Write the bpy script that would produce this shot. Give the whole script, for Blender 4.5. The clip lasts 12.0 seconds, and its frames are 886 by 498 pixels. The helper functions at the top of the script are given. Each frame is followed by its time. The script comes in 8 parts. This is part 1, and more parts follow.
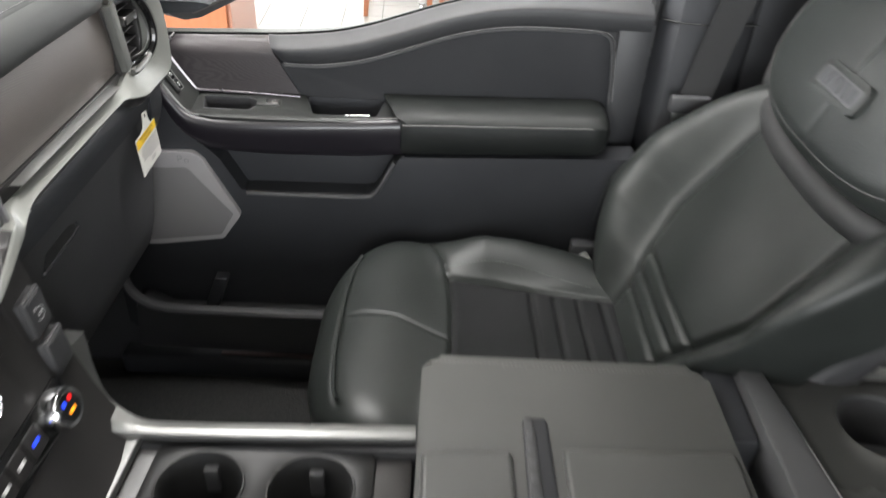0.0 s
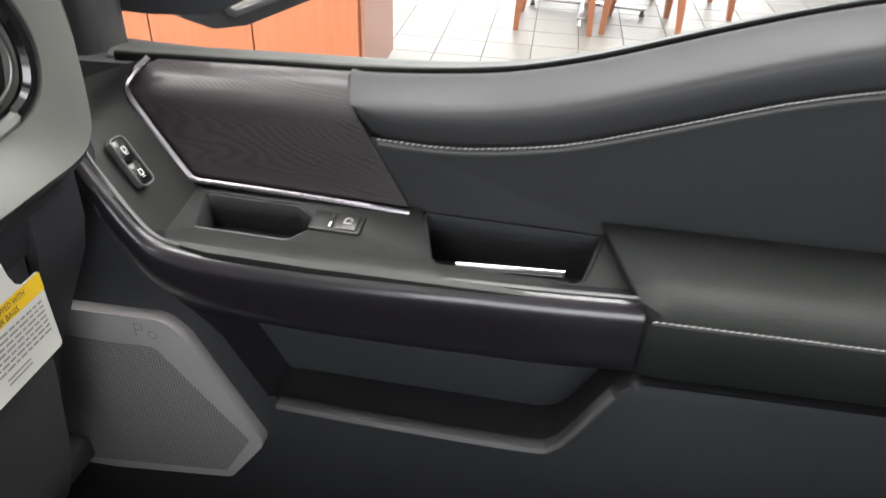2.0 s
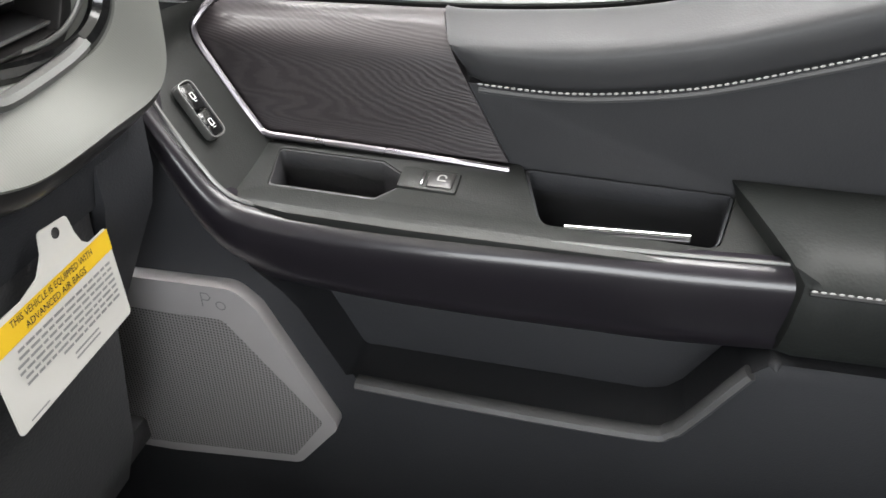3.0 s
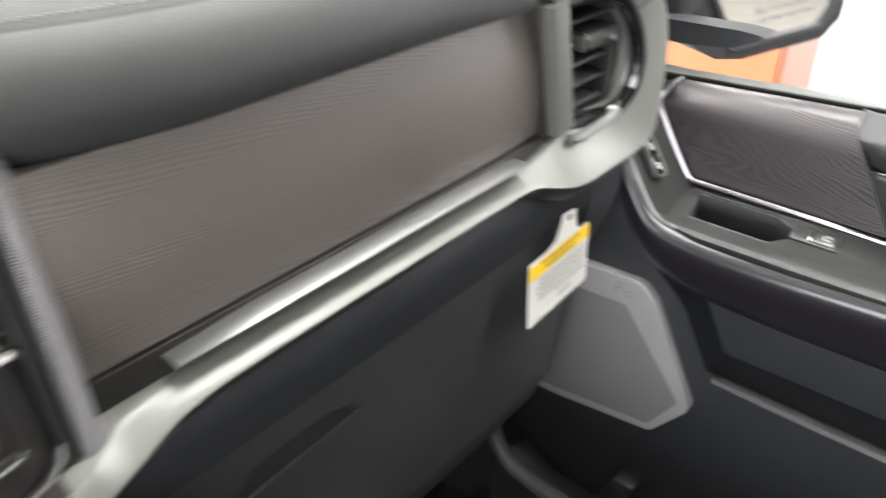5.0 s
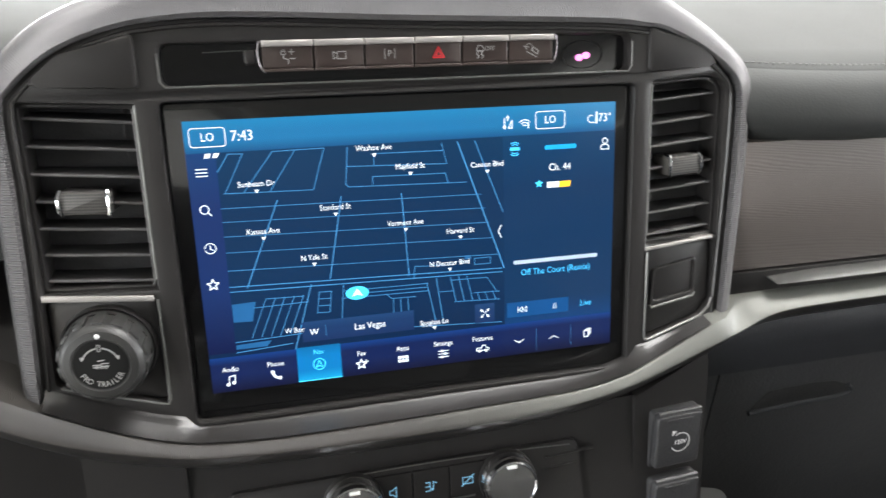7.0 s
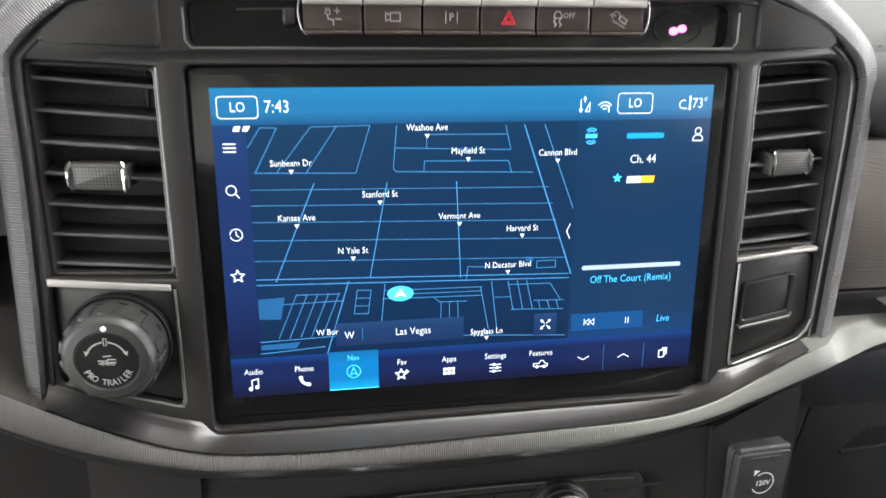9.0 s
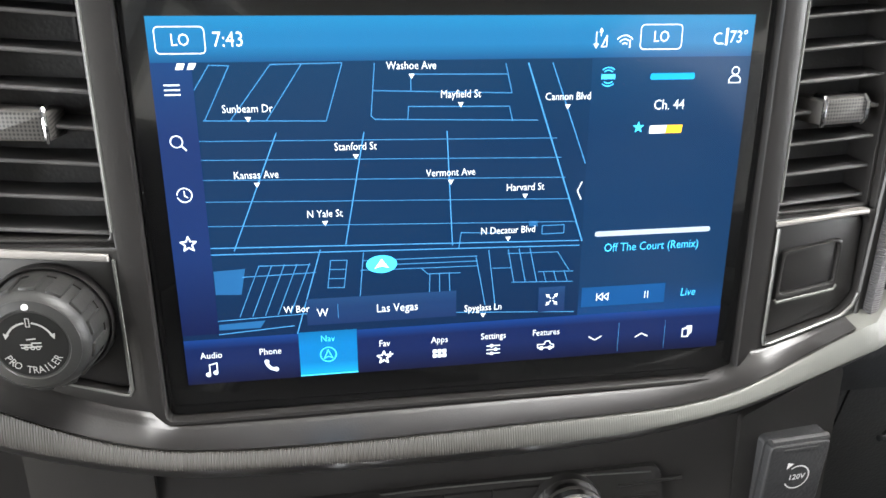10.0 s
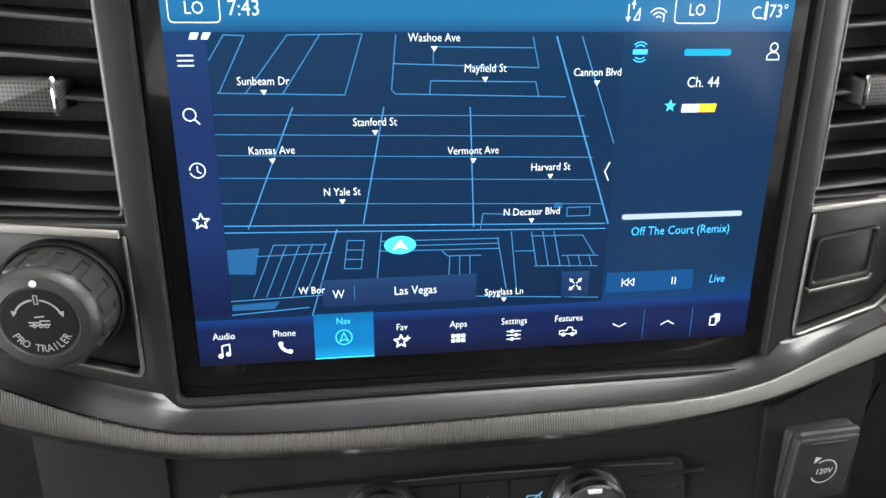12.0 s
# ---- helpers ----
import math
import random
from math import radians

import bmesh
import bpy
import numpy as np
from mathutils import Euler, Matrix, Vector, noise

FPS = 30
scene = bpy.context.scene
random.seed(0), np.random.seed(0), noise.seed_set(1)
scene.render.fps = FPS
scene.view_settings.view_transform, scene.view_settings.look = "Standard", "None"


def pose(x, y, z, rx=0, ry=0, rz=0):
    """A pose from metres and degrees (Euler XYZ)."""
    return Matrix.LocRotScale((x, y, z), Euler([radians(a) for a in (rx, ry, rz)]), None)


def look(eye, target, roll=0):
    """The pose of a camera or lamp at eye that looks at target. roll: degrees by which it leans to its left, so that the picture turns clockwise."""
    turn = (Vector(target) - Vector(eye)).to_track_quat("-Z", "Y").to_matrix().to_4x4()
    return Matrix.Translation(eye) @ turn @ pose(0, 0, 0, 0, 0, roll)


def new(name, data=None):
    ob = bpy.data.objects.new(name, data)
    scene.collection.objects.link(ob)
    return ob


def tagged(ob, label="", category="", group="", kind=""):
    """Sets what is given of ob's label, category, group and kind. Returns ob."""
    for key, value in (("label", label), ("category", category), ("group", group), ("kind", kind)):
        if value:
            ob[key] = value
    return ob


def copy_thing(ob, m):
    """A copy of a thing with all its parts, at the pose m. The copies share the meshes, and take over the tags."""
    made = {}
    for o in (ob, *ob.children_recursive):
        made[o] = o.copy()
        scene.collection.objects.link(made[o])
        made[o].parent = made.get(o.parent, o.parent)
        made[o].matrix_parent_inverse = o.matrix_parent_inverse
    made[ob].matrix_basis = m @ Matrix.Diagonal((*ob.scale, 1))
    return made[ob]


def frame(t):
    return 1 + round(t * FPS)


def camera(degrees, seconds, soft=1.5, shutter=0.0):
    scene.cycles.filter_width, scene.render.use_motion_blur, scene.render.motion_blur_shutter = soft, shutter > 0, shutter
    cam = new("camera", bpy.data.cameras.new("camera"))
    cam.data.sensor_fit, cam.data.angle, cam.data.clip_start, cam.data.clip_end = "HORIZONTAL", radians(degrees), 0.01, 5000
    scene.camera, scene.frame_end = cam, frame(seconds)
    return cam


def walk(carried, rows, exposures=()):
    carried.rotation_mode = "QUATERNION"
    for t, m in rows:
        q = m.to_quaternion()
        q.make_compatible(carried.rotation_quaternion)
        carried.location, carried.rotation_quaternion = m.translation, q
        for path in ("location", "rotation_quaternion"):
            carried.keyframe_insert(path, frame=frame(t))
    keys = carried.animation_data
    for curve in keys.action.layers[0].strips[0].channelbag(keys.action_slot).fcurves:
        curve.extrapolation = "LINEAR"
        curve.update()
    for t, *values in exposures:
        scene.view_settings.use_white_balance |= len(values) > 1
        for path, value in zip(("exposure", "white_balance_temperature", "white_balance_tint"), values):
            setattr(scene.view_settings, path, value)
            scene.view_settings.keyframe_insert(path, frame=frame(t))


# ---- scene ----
cam = camera(62.6, 12.0, shutter=0.5)
PATH = [
    (0, (-0.011, 0.001, 1.779), (0.024, 1.651, 0.648), 3.4),
    (0.5, (-0.039, 0.256, 1.731), (-0.034, 1.916, 0.616), 4.1),
    (1, (-0.016, 0.488, 1.67), (-0.105, 2.159, 0.574), 4.0),
    (1.5, (-0.071, 0.63, 1.636), (-0.287, 2.28, 0.527), 3.2),
    (2, (-0.135, 0.717, 1.562), (-0.432, 2.35, 0.445), 2.3),
    (2.5, (-0.185, 0.747, 1.515), (-0.497, 2.368, 0.386), 2.2),
    (2.7, (-0.195, 0.747, 1.513), (-0.515, 2.356, 0.37), 1.9),
    (4.5, (-0.204, 0.666, 1.556), (-0.967, 2.128, 0.424), 0.1),
    (4.8, (-0.199, 0.596, 1.581), (-1.172, 1.963, 0.492), -0.7),
    (5, (-0.183, 0.55, 1.601), (-1.308, 1.813, 0.533), -1.0),
    (5.5, (-0.128, 0.445, 1.625), (-1.542, 1.455, 0.635), -0.9),
    (6, (-0.067, 0.362, 1.621), (-1.691, 1.16, 0.768), -0.3),
    (6.5, (-0.054, 0.323, 1.62), (-1.768, 0.926, 0.785), 0.4),
    (7, (-0.048, 0.307, 1.62), (-1.808, 0.765, 0.788), 0.9),
    (7.2, (-0.049, 0.305, 1.619), (-1.819, 0.727, 0.791), 1.1),
    (8.8, (-0.089, 0.314, 1.609), (-1.868, 0.633, 0.753), 1.9),
    (9, (-0.103, 0.317, 1.6), (-1.878, 0.637, 0.735), 2.0),
    (9.5, (-0.131, 0.325, 1.587), (-1.881, 0.635, 0.671), 1.9),
    (10, (-0.153, 0.334, 1.575), (-1.885, 0.633, 0.62), 1.8),
    (10.5, (-0.157, 0.33, 1.57), (-1.885, 0.618, 0.605), 2.0),
    (11, (-0.159, 0.331, 1.571), (-1.884, 0.604, 0.595), 2.1),
    (11.5, (-0.161, 0.329, 1.568), (-1.883, 0.598, 0.588), 2.2),
    (12, (-0.163, 0.332, 1.568), (-1.879, 0.596, 0.575), 2.1),
]
walk(cam, [(t, look(eye, target, roll)) for t, eye, target, roll in PATH],
     exposures=[(0.0, 0.0), (0.9, 0.05), (1.2, 0.12), (1.5, 0.0), (2.0, -0.22), (2.5, -0.05), (4.5, 0.42), (5.0, 0.47), (5.5, 0.38), (6.0, 0.22), (6.5, 0.1), (7.2, 0.12), (9.0, 0.22), (9.5, 0.4), (10.0, 0.46), (11.0, 0.38), (11.5, 0.1), (12.0, 0.05)])

# ---------------------------------------------------------------- world and light
LEANBACK = math.atan2(0.030, 0.158)


def lin(r, g, b):
    """Linear colour from 0-255 display values."""
    return tuple(((v / 255) / 12.92 if v / 255 <= 0.04045 else ((v / 255 + 0.055) / 1.055) ** 2.4) for v in (r, g, b)) + (1.0,)


world = bpy.data.worlds.new("sky")
scene.world = world
world.use_nodes = True
wn = world.node_tree.nodes
sky = wn.new("ShaderNodeTexSky")
sky.sky_type = "NISHITA"
sky.sun_disc = False
sky.sun_elevation, sky.sun_rotation = radians(40), radians(120)
world.node_tree.links.new(sky.outputs["Color"], wn["Background"].inputs["Color"])
wn["Background"].inputs["Strength"].default_value = 0.12


def area(name, m, w, h, power, colour):
    d = bpy.data.lights.new(name, "AREA")
    d.shape, d.size, d.size_y, d.energy, d.color = "RECTANGLE", w, h, power, colour
    ob = new(name, d)
    ob.matrix_world = m
    return ob


# daylight in the storefront glazing ahead of the truck and beyond the passenger side
area("storefront_daylight_front", look((-9.6, 1.0, 2.1), (0, 0.8, 1.2)), 13.0, 3.4, 4300, (0.97, 0.985, 1.0))
area("storefront_daylight_side", look((1.0, 13.6, 2.1), (0.5, 0.5, 1.2)), 14.0, 3.4, 2200, (0.97, 0.985, 1.0))
# added fill from the unseen driver's side, to brighten the passenger door
area("storefront_daylight_driver_side", look((0.0, -8.6, 2.0), (0.3, 0.5, 1.2)), 14.0, 3.4, 1750, (0.95, 0.975, 1.0))
# ceiling light panels of the hall
for lx, ly, lw, power in ((-3.6, 1.0, 2.4, 170), (-1.1, 1.65, 2.6, 300), (1.8, 1.65, 2.6, 200), (4.7, 1.65, 2.4, 120), (0.9, -3.0, 2.4, 120), (-3.2, 5.6, 2.4, 120), (2.0, 6.4, 2.4, 120)):
    area("ceiling_panel_light", pose(lx, ly, 4.16, 0, 0, 0), lw, 1.4, power, (1.0, 0.985, 0.97))

# ---------------------------------------------------------------- materials
MATS = {}


def mat(name, colour, rough=0.5, metal=0.0, colour2=None, scale=40.0, mix=0.5, bump=0.0, bump_scale=300.0, coat=0.0, spec=0.5, emit=0.0, detail=6.0, stretch=(1, 1, 1), rvar=0.08):
    """Principled surface with two scales of variation and a fine grain."""
    if name in MATS:
        return MATS[name]
    m = bpy.data.materials.new(name)
    m.use_nodes = True
    nt = m.node_tree
    b = nt.nodes["Principled BSDF"]
    N, L = nt.nodes, nt.links
    b.inputs["Roughness"].default_value, b.inputs["Metallic"].default_value = rough, metal
    b.inputs["Coat Weight"].default_value = coat
    b.inputs["Specular IOR Level"].default_value = spec
    b.inputs["Base Color"].default_value = (*colour[:3], 1)
    tc = N.new("ShaderNodeTexCoord")
    mp = N.new("ShaderNodeMapping")
    mp.inputs["Scale"].default_value = stretch
    L.new(tc.outputs["Object"], mp.inputs["Vector"])
    if colour2 is not None:
        nz = N.new("ShaderNodeTexNoise")
        nz.inputs["Scale"].default_value, nz.inputs["Detail"].default_value = scale, detail
        L.new(mp.outputs["Vector"], nz.inputs["Vector"])
        rp = N.new("ShaderNodeValToRGB")
        rp.color_ramp.elements[0].position, rp.color_ramp.elements[1].position = 0.5 - mix / 2, 0.5 + mix / 2
        rp.color_ramp.elements[0].color, rp.color_ramp.elements[1].color = (*colour[:3], 1), (*colour2[:3], 1)
        L.new(nz.outputs["Fac"], rp.inputs["Fac"])
        L.new(rp.outputs["Color"], b.inputs["Base Color"])
    if rvar and not emit:
        n2 = N.new("ShaderNodeTexNoise")
        n2.inputs["Scale"].default_value, n2.inputs["Detail"].default_value = 9.0, 4.0
        L.new(mp.outputs["Vector"], n2.inputs["Vector"])
        r2 = N.new("ShaderNodeMapRange")
        r2.inputs["To Min"].default_value, r2.inputs["To Max"].default_value = max(0.0, rough - rvar), min(1.0, rough + rvar)
        L.new(n2.outputs["Fac"], r2.inputs["Value"])
        L.new(r2.outputs["Result"], b.inputs["Roughness"])
    if bump:
        vo = N.new("ShaderNodeTexVoronoi")
        vo.inputs["Scale"].default_value = bump_scale
        L.new(mp.outputs["Vector"], vo.inputs["Vector"])
        nb = N.new("ShaderNodeTexNoise")
        nb.inputs["Scale"].default_value, nb.inputs["Detail"].default_value = bump_scale * 0.35, 3.0
        L.new(mp.outputs["Vector"], nb.inputs["Vector"])
        ad = N.new("ShaderNodeMath")
        L.new(vo.outputs["Distance"], ad.inputs[0]), L.new(nb.outputs["Fac"], ad.inputs[1])
        bp = N.new("ShaderNodeBump")
        bp.inputs["Strength"].default_value, bp.inputs["Distance"].default_value = bump, 0.0006
        L.new(ad.outputs[0], bp.inputs["Height"])
        L.new(bp.outputs["Normal"], b.inputs["Normal"])
    if emit:
        b.inputs["Emission Color"].default_value = (*colour[:3], 1)
        b.inputs["Emission Strength"].default_value = emit
    MATS[name] = m
    return m


LEATHER = mat("black_leather", (0.0135, 0.0155, 0.0145), 0.40, colour2=(0.0195, 0.022, 0.0205), scale=14, bump=0.24, bump_scale=420, spec=0.32)
PERF = mat("perforated_leather_insert", (0.0075, 0.0079, 0.0082), 0.7, colour2=(0.010, 0.0105, 0.011), scale=16, bump=0.5, bump_scale=620, spec=0.16)
LIDVINYL = mat("console_lid_vinyl", (0.052, 0.052, 0.050), 0.44, colour2=(0.062, 0.062, 0.059), scale=9, bump=0.12, bump_scale=700)
LEATHER_D = mat("black_leather_perforated", (0.0185, 0.019, 0.0215), 0.6, colour2=(0.022, 0.0225, 0.025), scale=16, bump=0.12, bump_scale=900, spec=0.32)
ARMLEATHER = mat("armrest_leather", (0.0115, 0.0128, 0.0122), 0.50, colour2=(0.015, 0.0165, 0.0157), scale=14, bump=0.2, bump_scale=420, spec=0.24)
CAPVINYL = mat("door_cap_vinyl", (0.024, 0.0245, 0.0265), 0.50, colour2=(0.029, 0.0297, 0.032), scale=10, bump=0.06, bump_scale=800)
KNOBFACE = mat("black_knob_face", (0.006, 0.006, 0.006), 0.42, colour2=(0.008, 0.008, 0.008), scale=30, spec=0.25)
KNOBGREY = mat("dark_grey_knob", (0.024, 0.024, 0.0235), 0.42, colour2=(0.030, 0.030, 0.029), scale=20, bump=0.1, bump_scale=900)
SOFT = mat("soft_touch_vinyl", (0.040, 0.042, 0.041), 0.70, colour2=(0.046, 0.048, 0.047), scale=10, bump=0.12, bump_scale=700, spec=0.22)
PLASTIC = mat("grained_black_plastic", (0.0215, 0.0222, 0.0255), 0.58, colour2=(0.027, 0.028, 0.0315), scale=12, bump=0.2, bump_scale=800, spec=0.36)
PLASTIC_D = mat("matt_dark_plastic", (0.034, 0.034, 0.036), 0.5, colour2=(0.042, 0.042, 0.044), scale=12, bump=0.3, bump_scale=500)
SATIN = mat("satin_black_plastic", (0.0225, 0.0212, 0.0208), 0.31, colour2=(0.028, 0.0265, 0.026), scale=8, bump=0.04, bump_scale=1100, spec=0.5)
GLOSS = mat("piano_black", (0.008, 0.008, 0.0083), 0.12, coat=0.4, rvar=0.03)
TRAYGLOSS = mat("scuffed_gloss_black", (0.040, 0.040, 0.038), 0.26, colour2=(0.047, 0.047, 0.045), scale=6, rvar=0.08)
PLUM = mat("dark_plum_gloss_trim", (0.012, 0.0105, 0.0135), 0.3, colour2=(0.0145, 0.0125, 0.016), scale=3, coat=0.25, rvar=0.02)
CHROME = mat("chrome", (0.82, 0.82, 0.84), 0.12, metal=1.0, colour2=(0.7, 0.7, 0.72), scale=20, rvar=0.06)
SILVER = mat("satin_silver_trim", (0.23, 0.23, 0.225), 0.42, metal=0.85, colour2=(0.25, 0.25, 0.245), scale=25, bump=0.08, bump_scale=900)
GREYTRIM = mat("grey_painted_trim", (0.16, 0.163, 0.152), 0.40, metal=0.35, colour2=(0.137, 0.14, 0.131), scale=25, bump=0.12, bump_scale=900)
GRILLE_EDGE = mat("grille_silver_paint", (0.50, 0.48, 0.485), 0.32, metal=0.45, colour2=(0.54, 0.52, 0.525), scale=30)
GREYDOOR = mat("grained_grey_plastic", (0.05, 0.05, 0.052), 0.5, colour2=(0.06, 0.06, 0.062), scale=12, bump=0.2, bump_scale=800)
MIRROR = mat("mirror_silver", (0.9, 0.9, 0.9), 0.02, metal=1.0, rvar=0)
RUBBER = mat("black_rubber", (0.012, 0.012, 0.012), 0.62, colour2=(0.02, 0.02, 0.02), scale=30, bump=0.2, bump_scale=400)
CARPET = mat("black_carpet", (0.028, 0.028, 0.028), 0.95, colour2=(0.045, 0.045, 0.044), scale=240, bump=1.0, bump_scale=420, spec=0.1)
DARKCHROME = mat("dark_satin_chrome", (0.34, 0.32, 0.34), 0.28, metal=1.0, colour2=(0.27, 0.25, 0.27), scale=20)
THREAD = mat("grey_thread", (0.32, 0.32, 0.315), 0.75, colour2=(0.26, 0.26, 0.255), scale=600)
THREAD_D = mat("dark_thread", (0.15, 0.15, 0.145), 0.7, colour2=(0.1, 0.1, 0.1), scale=600)
PILLAR = mat("dark_grey_pillar_trim", (0.030, 0.031, 0.034), 0.6, colour2=(0.037, 0.038, 0.042), scale=14, bump=0.35, bump_scale=500)
MOULDING = mat("grey_window_moulding", (0.062, 0.064, 0.060), 0.6, colour2=(0.072, 0.074, 0.070), scale=12, bump=0.08, bump_scale=700)
SEAL = mat("matt_black_seal", (0.006, 0.006, 0.006), 0.8, colour2=(0.009, 0.009, 0.009), scale=40, spec=0.08)
SHELF = mat("olive_black_shelf", (0.0135, 0.0145, 0.0135), 0.48, colour2=(0.0170, 0.0182, 0.0170), scale=12, bump=0.15, bump_scale=800, spec=0.36)
SILVERPAINT = mat("silver_car_paint", (0.33, 0.345, 0.365), 0.32, metal=0.4, colour2=(0.36, 0.375, 0.395), scale=400, coat=0.6)
WEB = mat("black_belt_webbing", (0.012, 0.012, 0.013), 0.75, colour2=(0.02, 0.02, 0.02), scale=500, bump=0.6, bump_scale=900)
HEADLINER = mat("grey_headliner", (0.56, 0.56, 0.54), 0.95, colour2=(0.50, 0.50, 0.48), scale=200, bump=0.5, bump_scale=500)
PAPER = mat("white_card", (0.62, 0.61, 0.58), 0.6, colour2=(0.57, 0.56, 0.53), scale=8)
YELLOW = mat("yellow_print", (0.80, 0.52, 0.02), 0.6, colour2=(0.72, 0.45, 0.02), scale=20)
INK = mat("black_print", (0.02, 0.02, 0.02), 0.6, colour2=(0.035, 0.035, 0.035), scale=60)
SYMBOLINK = mat("pale_grey_symbol_print", (0.46, 0.46, 0.45), 0.5, colour2=(0.40, 0.40, 0.39), scale=60)
GREYINK = mat("grey_print", (0.2, 0.2, 0.2), 0.6, colour2=(0.28, 0.28, 0.28), scale=60)
WHITEINK = mat("white_symbol_print", (0.84, 0.84, 0.84), 0.5, colour2=(0.76, 0.76, 0.76), scale=60)
CABWOOD = mat("cherry_veneer", (0.30, 0.094, 0.037), 0.45, colour2=(0.35, 0.117, 0.049), scale=9, stretch=(6, 6, 0.5), bump=0.05, bump_scale=200, coat=0.15)
CHAIRWOOD = mat("chair_cherry_wood", (0.25, 0.085, 0.035), 0.4, colour2=(0.32, 0.12, 0.055), scale=20, stretch=(8, 8, 1), coat=0.2)
STEEL = mat("brushed_steel", (0.5, 0.5, 0.5), 0.3, metal=1.0, colour2=(0.42, 0.42, 0.42), scale=60)
TILE = mat("cream_floor_tile", (0.24, 0.222, 0.19), 0.5, colour2=(0.28, 0.262, 0.23), scale=5, bump=0.04, bump_scale=60)
GROUT = mat("dark_grout", (0.085, 0.078, 0.07), 0.9, colour2=(0.12, 0.11, 0.1), scale=60, bump=0.3, bump_scale=200)
WALLPAINT = mat("white_wall_paint", (0.78, 0.77, 0.74), 0.8, colour2=(0.72, 0.71, 0.69), scale=3, bump=0.1, bump_scale=200)
CEILPAINT = mat("white_ceiling_paint", (0.8, 0.8, 0.78), 0.9, colour2=(0.74, 0.74, 0.72), scale=4, bump=0.2, bump_scale=120)
TYRE = mat("tyre_rubber", (0.016, 0.016, 0.017), 0.7, colour2=(0.026, 0.026, 0.027), scale=30, bump=0.3, bump_scale=150)


def add_nodes(m):
    return m.node_tree.nodes, m.node_tree.links, m.node_tree.nodes["Principled BSDF"]


def grain_material(name, base, dark, freq, axis_scale, relief=0.5):
    """Open-pore wood print with contour-like grain bands."""
    m = mat(name, base, 0.40, metal=0.1, bump=0.0, coat=0.12)
    N, L, b = add_nodes(m)
    tc = N.new("ShaderNodeTexCoord")
    mp = N.new("ShaderNodeMapping")
    mp.inputs["Scale"].default_value = axis_scale
    L.new(tc.outputs["Object"], mp.inputs["Vector"])
    warp = N.new("ShaderNodeTexNoise")
    warp.inputs["Scale"].default_value, warp.inputs["Detail"].default_value = 5.0, 2.0
    L.new(mp.outputs["Vector"], warp.inputs["Vector"])
    vm = N.new("ShaderNodeVectorMath")
    vm.operation = "MULTIPLY_ADD"
    vm.inputs[1].default_value = (0.28, 0.28, 0.28)
    L.new(warp.outputs["Color"], vm.inputs[0]), L.new(mp.outputs["Vector"], vm.inputs[2])
    wv = N.new("ShaderNodeTexWave")
    wv.wave_type, wv.bands_direction = "BANDS", "DIAGONAL"
    wv.inputs["Scale"].default_value, wv.inputs["Distortion"].default_value = freq, 2.5
    wv.inputs["Detail"].default_value, wv.inputs["Detail Scale"].default_value = 2.0, 1.6
    L.new(vm.outputs["Vector"], wv.inputs["Vector"])
    rp = N.new("ShaderNodeValToRGB")
    rp.color_ramp.elements[0].position, rp.color_ramp.elements[1].position = 0.15, 0.8
    rp.color_ramp.elements[0].color, rp.color_ramp.elements[1].color = (*dark, 1), (*base, 1)
    L.new(wv.outputs["Fac"], rp.inputs["Fac"]), L.new(rp.outputs["Color"], b.inputs["Base Color"])
    bp = N.new("ShaderNodeBump")
    bp.inputs["Strength"].default_value, bp.inputs["Distance"].default_value = relief, 0.0005
    L.new(wv.outputs["Fac"], bp.inputs["Height"]), L.new(bp.outputs["Normal"], b.inputs["Normal"])
    return m


DASHWOOD = grain_material("dark_ash_dash_veneer", (0.142, 0.125, 0.114), (0.119, 0.104, 0.096), 110.0, (1, 0.22, 2.3), 0.13)
DOORWOOD = grain_material("dark_ash_door_veneer", (0.043, 0.037, 0.039), (0.031, 0.0265, 0.0285), 80.0, (0.55, 0.5, 2.6), 0.2)


def ribbed(name, base, period, rough=0.42, metal=0.3, depth=0.0005):
    """Fine ribs that run across the length of a swept strip."""
    m = mat(name, base, rough, metal=metal)
    N, L, b = add_nodes(m)
    uv = N.new("ShaderNodeUVMap")
    sx = N.new("ShaderNodeSeparateXYZ")
    L.new(uv.outputs["UV"], sx.inputs["Vector"])
    mu = N.new("ShaderNodeMath")
    mu.operation = "MULTIPLY"
    mu.inputs[1].default_value = 2 * math.pi / period
    L.new(sx.outputs["X"], mu.inputs[0])
    sn = N.new("ShaderNodeMath")
    sn.operation = "SINE"
    L.new(mu.outputs[0], sn.inputs[0])
    bp = N.new("ShaderNodeBump")
    bp.inputs["Strength"].default_value, bp.inputs["Distance"].default_value = 1.0, depth
    L.new(sn.outputs[0], bp.inputs["Height"]), L.new(bp.outputs["Normal"], b.inputs["Normal"])
    return m


RIB = ribbed("ribbed_grey_trim", (0.130, 0.126, 0.130), 0.0013, rough=0.36, depth=0.00024)


